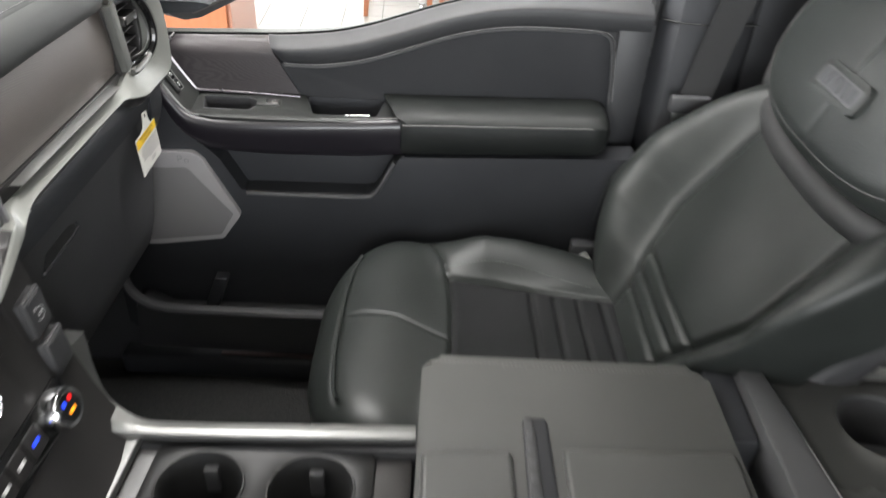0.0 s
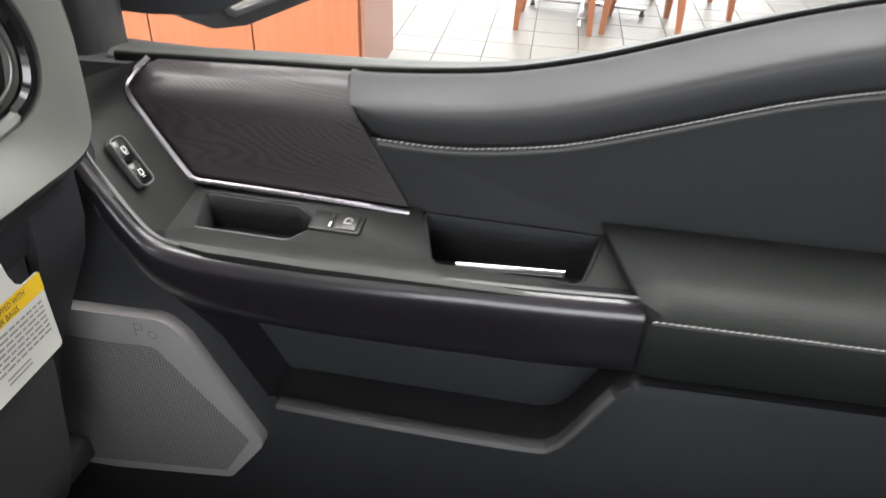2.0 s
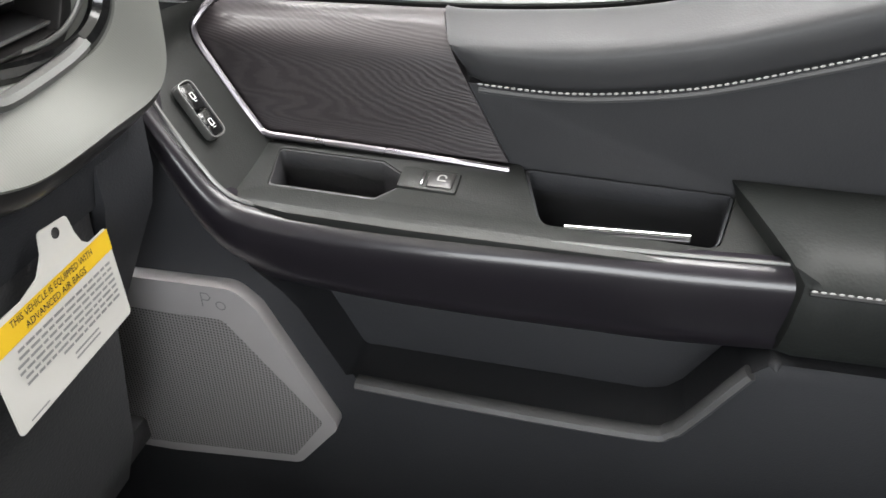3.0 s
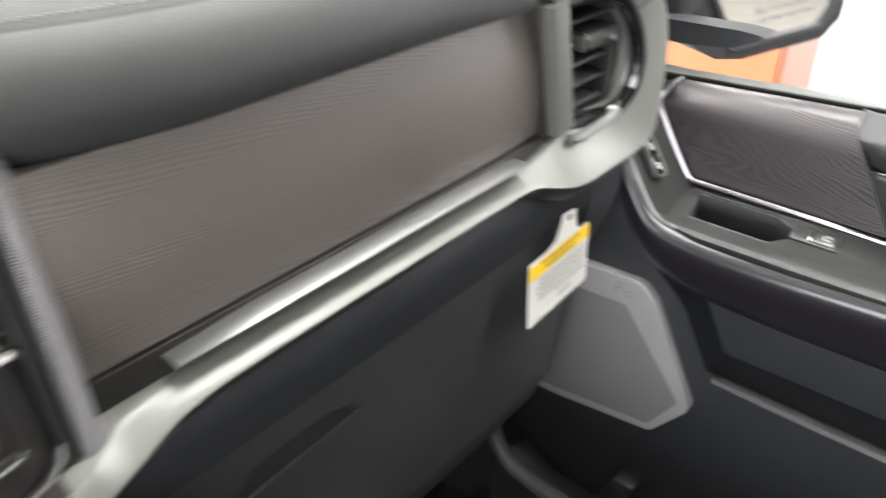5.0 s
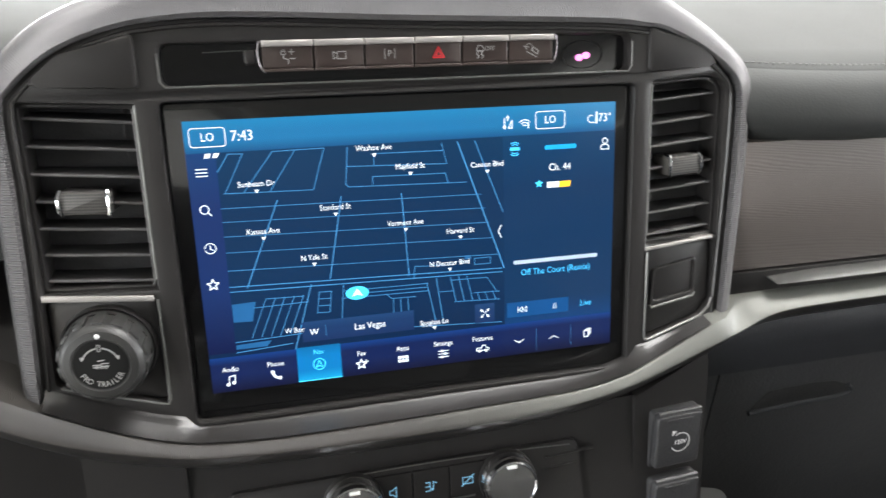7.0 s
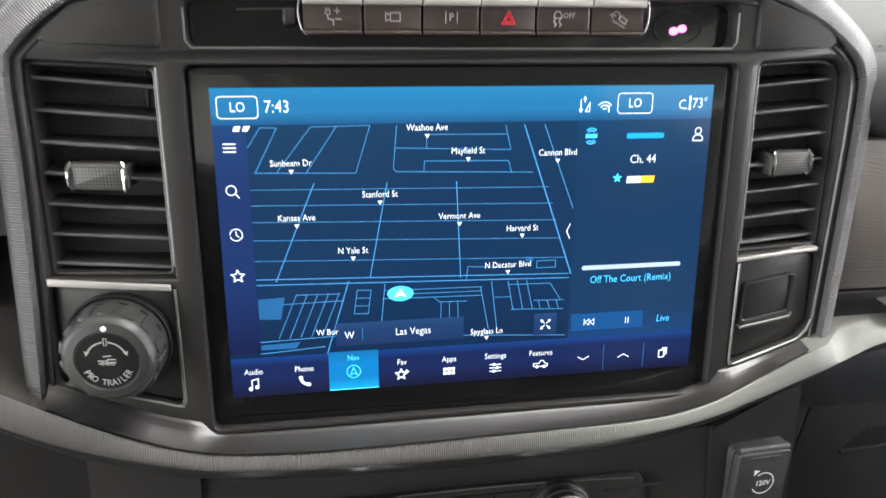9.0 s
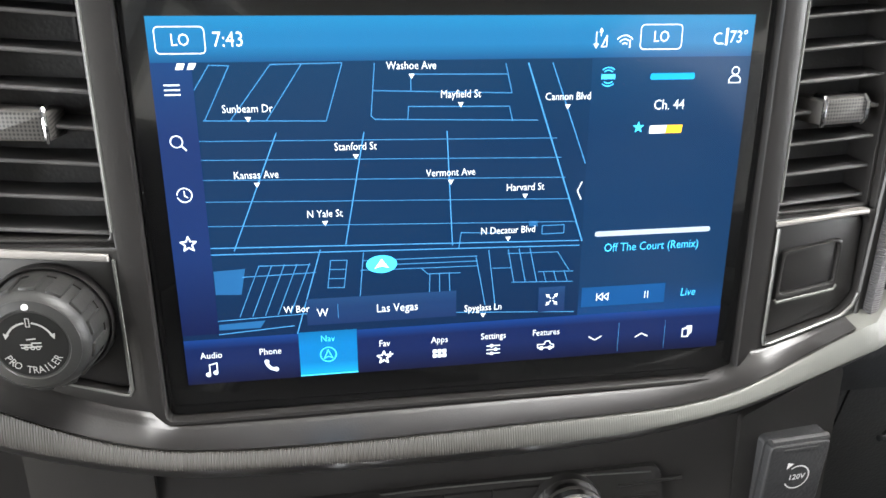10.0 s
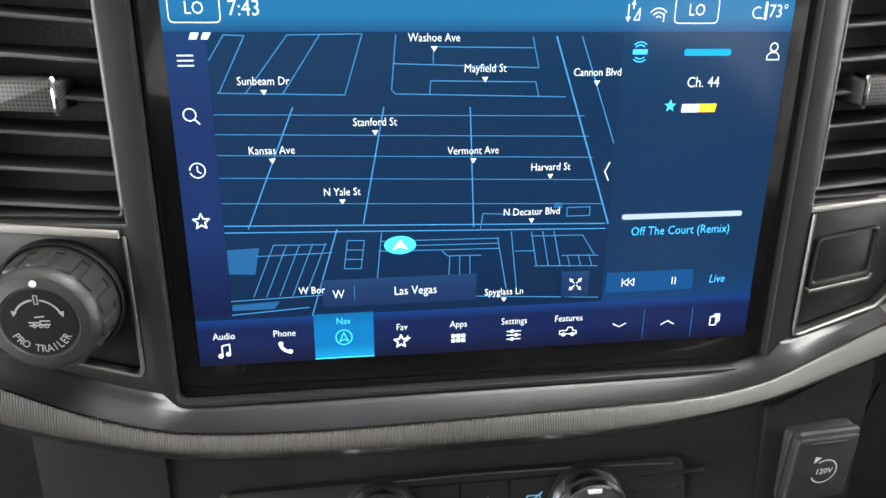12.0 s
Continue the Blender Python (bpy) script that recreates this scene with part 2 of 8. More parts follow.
def lit_fade_rail(name, dark, pale, period, u0, u1, depth):
    """Ribbed trim whose ribs fade out along its length; its dark-to-pale colour run paints in reflected light."""
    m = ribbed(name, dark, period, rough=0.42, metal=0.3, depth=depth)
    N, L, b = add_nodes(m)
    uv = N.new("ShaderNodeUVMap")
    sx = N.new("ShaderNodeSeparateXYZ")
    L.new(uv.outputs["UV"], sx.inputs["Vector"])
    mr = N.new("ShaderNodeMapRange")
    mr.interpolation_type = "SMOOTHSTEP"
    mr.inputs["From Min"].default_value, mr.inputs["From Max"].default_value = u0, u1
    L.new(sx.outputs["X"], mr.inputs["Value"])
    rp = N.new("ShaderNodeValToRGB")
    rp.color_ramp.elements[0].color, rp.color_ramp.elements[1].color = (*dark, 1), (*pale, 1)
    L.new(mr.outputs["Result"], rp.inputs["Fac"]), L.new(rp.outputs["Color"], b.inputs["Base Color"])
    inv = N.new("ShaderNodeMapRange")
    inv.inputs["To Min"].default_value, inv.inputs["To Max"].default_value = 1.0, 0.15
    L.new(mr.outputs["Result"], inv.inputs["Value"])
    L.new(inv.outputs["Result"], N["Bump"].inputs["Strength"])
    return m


# colour runs from dark to pale in place of the reflection on the rail
RAILFACE = lit_fade_rail("ribbed_rail_trim", (0.056, 0.051, 0.047), (0.195, 0.197, 0.182), 0.0012, 0.27, 0.47, 0.00014)


def dotted(name, base, hole, pitch, frac, axes=("X", "Z"), metal=0.15):
    """Punched grid: dark round holes at a fixed pitch in object space (x, z)."""
    m = mat(name, base, 0.40, metal=metal)
    N, L, b = add_nodes(m)
    tc = N.new("ShaderNodeTexCoord")
    sx = N.new("ShaderNodeSeparateXYZ")
    L.new(tc.outputs["Object"], sx.inputs["Vector"])
    terms = []
    for out in axes:
        mu = N.new("ShaderNodeMath")
        mu.operation = "MULTIPLY"
        mu.inputs[1].default_value = 2 * math.pi / pitch
        L.new(sx.outputs[out], mu.inputs[0])
        co = N.new("ShaderNodeMath")
        co.operation = "COSINE"
        L.new(mu.outputs[0], co.inputs[0])
        terms.append(co)
    pr = N.new("ShaderNodeMath")
    pr.operation = "ADD"
    L.new(terms[0].outputs[0], pr.inputs[0]), L.new(terms[1].outputs[0], pr.inputs[1])
    rp = N.new("ShaderNodeValToRGB")
    rp.color_ramp.elements[0].position, rp.color_ramp.elements[1].position = frac, frac + 0.12
    rp.color_ramp.elements[0].color, rp.color_ramp.elements[1].color = (*base, 1), (*hole, 1)
    ma = N.new("ShaderNodeMapRange")
    ma.inputs["From Min"].default_value, ma.inputs["From Max"].default_value = -2.0, 2.0
    L.new(pr.outputs[0], ma.inputs["Value"]), L.new(ma.outputs["Result"], rp.inputs["Fac"])
    L.new(rp.outputs["Color"], b.inputs["Base Color"])
    return m


GRILLE = dotted("punched_speaker_grille", (0.37, 0.355, 0.355), (0.03, 0.03, 0.03), 0.0026, 0.66, metal=0.45)
KNITTED = dotted("diamond_pattern_tab", (0.11, 0.105, 0.1), (0.03, 0.03, 0.03), 0.0016, 0.55, ("Y", "Z"))

# ---------------------------------------------------------------- mesh helpers


def mesh_object(name, bm, material, smooth=38):
    me = bpy.data.meshes.new(name)
    bmesh.ops.recalc_face_normals(bm, faces=bm.faces)
    bm.to_mesh(me)
    bm.free()
    if material is not None:
        me.materials.append(material)
    if smooth:
        me.shade_smooth()
        me.set_sharp_from_angle(angle=radians(smooth))
    return new(name, me)


def part(name, bm, material, parent, label="", smooth=38):
    """One bmesh as one mesh object under a thing or a part."""
    ob = mesh_object(name, bm, material, smooth)
    if parent is not None:
        ob.parent = parent
    return tagged(ob, label)


def thing(name, label, category, group="", kind=""):
    return tagged(new(name), label, category, group, kind)


def frame_of(origin, ax, ay, az):
    m = Matrix.Identity(4)
    for k, a in enumerate((ax, ay, az)):
        m[0][k], m[1][k], m[2][k] = a
    m[0][3], m[1][3], m[2][3] = origin
    return m


def door_frame(y):
    """x to the rear, y up, z into the cabin."""
    return frame_of((0, y, 0), (1, 0, 0), (0, 0, 1), (0, -1, 0))


def dash_frame(x):
    """x across the truck, y up, z to the rear."""
    return frame_of((x, 0, 0), (0, 1, 0), (0, 0, 1), (1, 0, 0))


def top_frame(z):
    return pose(0, 0, z)


SN, CS = math.sin(LEANBACK), math.cos(LEANBACK)
STACK = frame_of((-0.46, 0.395, 1.516), (0, 1, 0), (-SN, 0, CS), (CS, 0, SN))


def round_poly(pts, r, seg=4):
    """Rounds the corners of a closed polygon. r: one radius or one a corner."""
    out, n = [], len(pts)
    for i, p in enumerate(pts):
        rr = r[i] if isinstance(r, (list, tuple)) else r
        p, a, b = Vector(p), Vector(pts[i - 1]), Vector(pts[(i + 1) % n])
        u, v = (a - p), (b - p)
        if rr <= 0 or u.length < 1e-6 or v.length < 1e-6:
            out.append(tuple(p))
            continue
        ang = u.angle(v)
        if ang > 3.05:
            out.append(tuple(p))
            continue
        d = min(rr / math.tan(ang / 2), u.length * 0.48, v.length * 0.48)
        p0, p2 = p + u.normalized() * d, p + v.normalized() * d
        for k in range(seg + 1):
            t = k / seg
            out.append(tuple(p0 * (1 - t) ** 2 + p * 2 * t * (1 - t) + p2 * t * t))
    return out


def rect(x0, y0, x1, y1):
    return [(x0, y0), (x1, y0), (x1, y1), (x0, y1)]


def prism(poly, frame, z0, z1, bevel=0.0, seg=2, bm=None, both=False):
    """Polygon in a frame's plane, from depth z0 to z1, its upper rim bevelled."""
    keep = bm
    bm = bmesh.new()
    lo = [bm.verts.new((x, y, z0)) for x, y in poly]
    hi = [bm.verts.new((x, y, z1)) for x, y in poly]
    n = len(poly)
    top = bm.faces.new(hi)
    bot = bm.faces.new(lo[::-1])
    for i in range(n):
        bm.faces.new((lo[i], lo[(i + 1) % n], hi[(i + 1) % n], hi[i]))
    if bevel:
        edges = list(top.edges) + (list(bot.edges) if both else [])
        bmesh.ops.bevel(bm, geom=edges, offset=bevel, segments=seg, profile=0.5, affect="EDGES", clamp_overlap=True)
    bm.transform(frame)
    if keep is None:
        return bm
    merge(keep, bm)
    return keep


def merge(into, bm):
    me = bpy.data.meshes.new("tmp")
    bm.to_mesh(me)
    bm.free()
    into.from_mesh(me)
    bpy.data.meshes.remove(me)


def box(x0, y0, z0, x1, y1, z1, bevel=0.004, seg=2, m=None, bm=None):
    b = bmesh.new()
    bmesh.ops.create_cube(b, size=1.0)
    for v in b.verts:
        v.co = Vector(((x0 + x1) / 2 + v.co.x * (x1 - x0), (y0 + y1) / 2 + v.co.y * (y1 - y0), (z0 + z1) / 2 + v.co.z * (z1 - z0)))
    if bevel:
        bmesh.ops.bevel(b, geom=list(b.edges), offset=bevel, segments=seg, profile=0.5, affect="EDGES", clamp_overlap=True)
    if m is not None:
        b.transform(m)
    if bm is None:
        return b
    merge(bm, b)
    return bm


def loft(rings, closed=True, caps=True, uvs=False):
    """Quads between rings of equal count. Ring points are world places."""
    bm = bmesh.new()
    lay = bm.loops.layers.uv.new("UVMap") if uvs else None
    vs = [[bm.verts.new(p) for p in r] for r in rings]
    n = len(rings[0])
    run = [0.0]
    for a, b in zip(rings, rings[1:]):
        ca, cb = sum((Vector(p) for p in a), Vector()) / n, sum((Vector(p) for p in b), Vector()) / n
        run.append(run[-1] + (cb - ca).length)
    for i in range(len(vs) - 1):
        for j in range(n if closed else n - 1):
            k = (j + 1) % n
            f = bm.faces.new((vs[i][j], vs[i][k], vs[i + 1][k], vs[i + 1][j]))
            if uvs:
                for lp, uvv in zip(f.loops, ((run[i], j), (run[i], j + 1), (run[i + 1], j + 1), (run[i + 1], j))):
                    lp[lay].uv = uvv
    if caps and closed:
        bm.faces.new(vs[0][::-1])
        bm.faces.new(vs[-1])
    return bm


def spline(pts, n=8):
    """Catmull-Rom points through pts (tuples of any length)."""
    P = [Vector(p) for p in pts]
    P = [P[0] * 2 - P[1]] + P + [P[-1] * 2 - P[-2]]
    out = []
    for i in range(1, len(P) - 2):
        a, b, c, d = P[i - 1], P[i], P[i + 1], P[i + 2]
        for k in range(n):
            t = k / n
            out.append(0.5 * ((2 * b) + (c - a) * t + (2 * a - 5 * b + 4 * c - d) * t * t + (3 * b - a - 3 * c + d) * t ** 3))
    out.append(P[-2])
    return out


def lerp_table(table, x):
    """Piecewise-linear value of x in rows (x, value)."""
    if x <= table[0][0]:
        return table[0][1]
    for (a, va), (b, vb) in zip(table, table[1:]):
        if x <= b:
            t = (x - a) / (b - a)
            return va + (vb - va) * t
    return table[-1][1]


def smooth_table(table, x):
    """The same, eased by averaging near places."""
    return sum(lerp_table(table, x + d) * w for d, w in ((-0.03, 1), (-0.015, 2), (0, 3), (0.015, 2), (0.03, 1))) / 9


def sweep(path, section, up=(0, 0, 1), uvs=False, scales=None):
    """A closed section (side, up) carried along a path."""
    P = [Vector(p) for p in path]
    rings = []
    for i, p in enumerate(P):
        t = (P[min(i + 1, len(P) - 1)] - P[max(i - 1, 0)]).normalized()
        s = t.cross(Vector(up)).normalized()
        u = s.cross(t).normalized()
        k = scales[i] if scales else 1.0
        rings.append([p + s * (a * k) + u * (b * k) for a, b in section])
    return loft(rings, uvs=uvs)


def circle(r, n=10, ry=None):
    return [(r * math.cos(2 * math.pi * k / n), (ry or r) * math.sin(2 * math.pi * k / n)) for k in range(n)]


def tube(path, r, n=8, up=(0, 0, 1), ry=None):
    return sweep(path, circle(r, n, ry), up)


def lathe(profile, m, n=40, uvs=False, top=True):
    """Profile (radius, height) turned round the local z axis."""
    rings = []
    for r, h in profile:
        rings.append([(max(r, 1e-5) * math.cos(2 * math.pi * k / n), max(r, 1e-5) * math.sin(2 * math.pi * k / n), h) for k in range(n)])
    bm = bmesh.new()
    lay = bm.loops.layers.uv.new("UVMap")
    vs = [[bm.verts.new(p) for p in r] for r in rings]
    rad = max(r for r, h in profile)
    for i in range(len(vs) - 1):
        for j in range(n):
            k = (j + 1) % n
            f = bm.faces.new((vs[i][j], vs[i][k], vs[i + 1][k], vs[i + 1][j]))
            for lp, q in zip(f.loops, ((j, i), (j + 1, i), (j + 1, i + 1), (j, i + 1))):
                lp[lay].uv = (q[0] / n * 2 * math.pi * rad, q[1])
    if top:
        bm.faces.new(vs[0][::-1])
    bm.faces.new(vs[-1])
    bm.transform(m)
    return bm


def stitches(path, pitch=0.0042, length=0.0029, r=0.00042, lift=(0, 0, 0)):
    """A row of single thread stitches along a path."""
    P = [Vector(p) + Vector(lift) for p in path]
    run, total = [0.0], 0.0
    for a, b in zip(P, P[1:]):
        total += (b - a).length
        run.append(total)

    def at(s):
        for i in range(len(P) - 1):
            if s <= run[i + 1]:
                return P[i].lerp(P[i + 1], (s - run[i]) / max(1e-9, run[i + 1] - run[i]))
        return P[-1]
    verts, faces, s = [], [], 0.0
    while s + length < total:
        a, b = at(s), at(s + length)
        t = (b - a).normalized()
        q = t.orthogonal().normalized()
        w = t.cross(q)
        base = len(verts)
        for c, k in ((a, 0.45), (a.lerp(b, 0.25), 1.0), (a.lerp(b, 0.75), 1.0), (b, 0.45)):
            for j in range(5):
                an = 2 * math.pi * j / 5
                verts.append(c + (q * math.cos(an) + w * math.sin(an)) * r * k)
        for i in range(3):
            for j in range(5):
                k = (j + 1) % 5
                faces.append((base + i * 5 + j, base + i * 5 + k, base + i * 5 + 5 + k, base + i * 5 + 5 + j))
        s += pitch
    me = bpy.data.meshes.new("stitches")
    me.from_pydata([tuple(v) for v in verts], [], faces)
    bm = bmesh.new()
    bm.from_mesh(me)
    bpy.data.meshes.remove(me)
    return bm


def plate(outer, holes, frame, z0, z1, bevel=0.0012):
    """A plate with holes through it, in a frame's plane, from z0 to z1."""
    cu = bpy.data.curves.new("plate", "CURVE")
    cu.dimensions, cu.fill_mode = "2D", "BOTH"
    cu.extrude, cu.bevel_depth, cu.bevel_resolution = max(1e-5, (z1 - z0) / 2 - bevel), bevel, 1
    cu.offset = -bevel
    for loop in (outer, *holes):
        sp = cu.splines.new("POLY")
        sp.points.add(len(loop) - 1)
        for p, (x, y) in zip(sp.points, loop):
            p.co = (x, y, 0, 1)
        sp.use_cyclic_u = True
    ob = bpy.data.objects.new("plate", cu)
    me = ob.to_mesh()
    bm = bmesh.new()
    bm.from_mesh(me)
    ob.to_mesh_clear()
    bpy.data.objects.remove(ob)
    bpy.data.curves.remove(cu)
    bmesh.ops.remove_doubles(bm, verts=bm.verts, dist=1e-6)
    bm.transform(frame @ Matrix.Translation((0, 0, (z0 + z1) / 2)))
    return bm


def lettering(body, size, frame, depth=0.0, align="CENTER", bm=None, shear=0.0, squeeze=1.0, bold=0.0):
    """Words as a flat mesh in a frame, centred on its origin."""
    cu = bpy.data.curves.new("words", "FONT")
    cu.body, cu.size, cu.align_x, cu.align_y = body, size, align, "CENTER"
    cu.extrude, cu.shear, cu.resolution_u, cu.offset = depth, shear, 2, bold
    ob = bpy.data.objects.new("words", cu)
    me = ob.to_mesh()
    b = bmesh.new()
    b.from_mesh(me)
    ob.to_mesh_clear()
    bpy.data.objects.remove(ob)
    bpy.data.curves.remove(cu)
    b.transform(frame @ Matrix.Diagonal((squeeze, 1, 1, 1)))
    if bm is None:
        return b
    merge(bm, b)
    return bm


def flat(poly, frame, z=0.0, bm=None):
    b = bmesh.new() if bm is None else bm
    b.faces.new([b.verts.new(frame @ Vector((x, y, z))) for x, y in poly])
    return b


def stroke(pts, w, frame, z=0.0, bm=None, closed=False):
    """A flat line of width w along pts in a frame's plane."""
    b = bmesh.new() if bm is None else bm
    P = [Vector((x, y)) for x, y in pts]
    if closed:
        P.append(P[0])
    for a, c in zip(P, P[1:]):
        t = (c - a)
        if t.length < 1e-7:
            continue
        t.normalize()
        s = Vector((-t.y, t.x)) * w / 2
        e = t * w * 0.35
        b.faces.new([b.verts.new(frame @ Vector((q.x, q.y, z))) for q in (a + s - e, a - s - e, c - s + e, c + s + e)])
    return b


def disc(cx, cy, r, n=20, ry=None):
    return [(cx + r * math.cos(2 * math.pi * k / n), cy + (ry or r) * math.sin(2 * math.pi * k / n)) for k in range(n)]


def arc(cx, cy, r, a0, a1, n=10):
    return [(cx + r * math.cos(radians(a0 + (a1 - a0) * k / n)), cy + r * math.sin(radians(a0 + (a1 - a0) * k / n))) for k in range(n + 1)]

# ---------------------------------------------------------------- showroom shell
ground = tagged(mesh_object("floor", prism(rect(-10, -9, 14, 14), top_frame(0), -0.12, -0.004), GROUT, 0), "cream ceramic tiled showroom floor with dark grout joints", "floor", kind="structure")


def hall_wall(name, a, b, openings, label):
    """A wall 4.2 m high between two plan points, with openings cut through it."""
    ax, ay = a
    bx, by = b
    d = Vector((bx - ax, by - ay, 0))
    length = d.length
    d.normalize()
    fr = frame_of((ax, ay, 0), d, (0, 0, 1), d.cross(Vector((0, 0, 1))))
    bm = plate(rect(0, -0.004, length, 4.2), [rect(*o) for o in openings], fr, -0.2, 0, 0.002)
    return tagged(mesh_object(name, bm, WALLPAINT, 0), label, "wall", kind="structure")


bays = [(1.0 + 3.0 * k, 0.35, 3.7 + 3.0 * k, 3.9) for k in range(7)]
hall_wall("wall_front", (-10, 14), (-10, -9), bays, "white showroom wall with tall glazed storefront bays")
hall_wall("wall_side", (14, 14), (-10, 14), bays + [(22.0, 0.35, 23.4, 3.9)], "white showroom wall with tall glazed storefront bays")
hall_wall("wall_rear", (14, -9), (14, 14), [], "plain white painted showroom wall")
# unseen wall; its bays are assumed, to go with the driver-side fill
hall_wall("wall_driver_side", (-10, -9), (14, -9), bays, "white showroom wall with tall glazed storefront bays")
tagged(mesh_object("ceiling", prism(rect(-10, -9, 14, 14), top_frame(0), 4.2, 4.3), CEILPAINT, 0), "white painted showroom ceiling", "ceiling", kind="structure")

# ---------------------------------------------------------------- cab shell of the truck
tagged(mesh_object("cab_floor", prism(round_poly(rect(-1.0, -0.36, 1.6, 1.14), 0.1), top_frame(0), 0.66, 0.70, 0.01), CARPET), "black carpeted cab floor", "floor", kind="structure")
tagged(mesh_object("cab_roof", prism(round_poly(rect(-0.28, -0.30, 1.62, 1.09), 0.15), top_frame(0), 1.91, 1.95, 0.02), HEADLINER), "light grey fabric headliner of the cab", "ceiling", kind="structure")
# out of view; door opening cut wide to let the driver-side fill in
tagged(mesh_object("cab_side", plate(rect(-1.0, 0.62, 1.64, 1.93), [round_poly([(-0.52, 0.76), (0.44, 0.76), (0.44, 1.84), (-0.05, 1.84), (-0.52, 1.45)], 0.06), round_poly(rect(0.52, 1.44, 1.4, 1.84), 0.06)], door_frame(-0.40), -0.02, 0.03), PILLAR), "dark unseen driver's side of the cab with a wide door opening", "wall", kind="structure")
# unseen; closed without a window to keep bright reflections off the screen
tagged(mesh_object("cab_back", prism(rect(-0.42, 0.62, 1.20, 1.93), dash_frame(1.64), -0.02, 0.03), PILLAR), "plain dark unseen rear wall of the cab, closed without a window", "wall", kind="structure")
tagged(mesh_object("cab_rear_quarter", plate(rect(0.50, 0.62, 1.64, 1.93), [round_poly(rect(0.62, 1.46, 1.46, 1.84), 0.06)], door_frame(1.21), -0.03, 0.02), PILLAR), "dark rear side of the cab with a window opening", "wall", kind="structure")
tagged(mesh_object("firewall", box(-1.04, -0.40, 0.64, -0.98, 1.20, 1.46, 0.01), CARPET), "black carpeted front end of the footwell", "wall", kind="structure")


def a_pillar(side, label):
    y0 = 1.255 if side > 0 else -0.455
    path = [(-0.566, y0, 1.28), (-0.566, y0, 1.40), (-0.560, y0 - 0.01 * side, 1.52), (-0.46, y0 - 0.05 * side, 1.68), (-0.20, y0 - 0.13 * side, 1.93)]
    sec = round_poly(rect(-0.045, -0.03, 0.045, 0.03), 0.016, 3)
    ob = mesh_object("a_pillar", sweep([tuple(p) for p in spline(path, 5)], sec, up=(0, 1, 0)), PLASTIC_D)
    return tagged(ob, label, "pillar", kind="structure")


a_pillar(1, "black windscreen pillar beside the passenger door")
a_pillar(-1, "black windscreen pillar on the driver's side")


def b_pillar():
    """Trimmed pillar behind the passenger door with a belt anchor."""
    t = thing("b_pillar", "dark grey trimmed pillar behind the passenger door", "pillar", kind="structure")
    rows = []
    for z in (0.70, 0.95, 1.20, 1.30, 1.42, 1.50, 1.70, 1.93):
        k = 0.012 * math.sin((z - 0.7) * 2.2)
        y = 1.215 - 0.04 * max(0, z - 1.45)
        rows.append([(0.335, y + 0.05, z), (0.345, y + k * 0 - 0.005, z), (0.372, y - 0.028 - k, z), (0.43, y - 0.04 - k, z), (0.50, y - 0.02, z), (0.535, y + 0.05, z)])
    part("trim", loft(rows), PILLAR, t)
    part("trim_joint", tube([(0.342, 1.208, 1.432), (0.372, 1.172, 1.436), (0.43, 1.16, 1.437), (0.50, 1.18, 1.436)], 0.0016), RUBBER, t)
    part("door_seal", tube([tuple(p) for p in spline([(0.338, 1.205, 0.75), (0.336, 1.207, 1.2), (0.338, 1.205, 1.46), (0.345, 1.17, 1.85)], 6)], 0.009), RUBBER, t, "black rubber door seal")
    part("striker", box(0.333, 1.186, 1.375, 0.341, 1.197, 1.388, 0.002), CHROME, t)
    return t


b_pillar()

# ---------------------------------------------------------------- passenger door
SILL = [(-0.52, 1.360), (-0.357, 1.367), (-0.298, 1.369), (-0.246, 1.373), (-0.185, 1.380), (-0.122, 1.396), (-0.054, 1.420), (0.010, 1.441), (0.071, 1.456), (0.131, 1.463), (0.179, 1.465), (0.26, 1.464), (0.34, 1.461)]
STITCH = [(-0.30, 1.333), (-0.276, 1.331), (-0.213, 1.330), (-0.139, 1.342), (-0.069, 1.366), (-0.004, 1.390), (0.058, 1.406), (0.120, 1.413), (0.185, 1.414), (0.26, 1.412)]


GLASS = bpy.data.materials.new("clear_glass")
GLASS.use_nodes = True
GLASS.node_tree.nodes["Principled BSDF"].inputs["Transmission Weight"].default_value = 1.0
GLASS.node_tree.nodes["Principled BSDF"].inputs["Roughness"].default_value = 0.0
GLASS.node_tree.nodes["Principled BSDF"].inputs["IOR"].default_value = 1.1
STICKERM = mat("white_sticker_film", (0.42, 0.43, 0.44), 0.6, colour2=(0.37, 0.38, 0.39), scale=30)
STICKER = [(0.187, 1.462), (0.232, 1.464), (0.230, 1.492), (0.188, 1.490)]


VENEER_EDGE = [(0.0, -0.423), (0.10, -0.430), (0.50, -0.4565), (0.75, -0.4690), (0.90, -0.4680), (1.0, -0.458)]


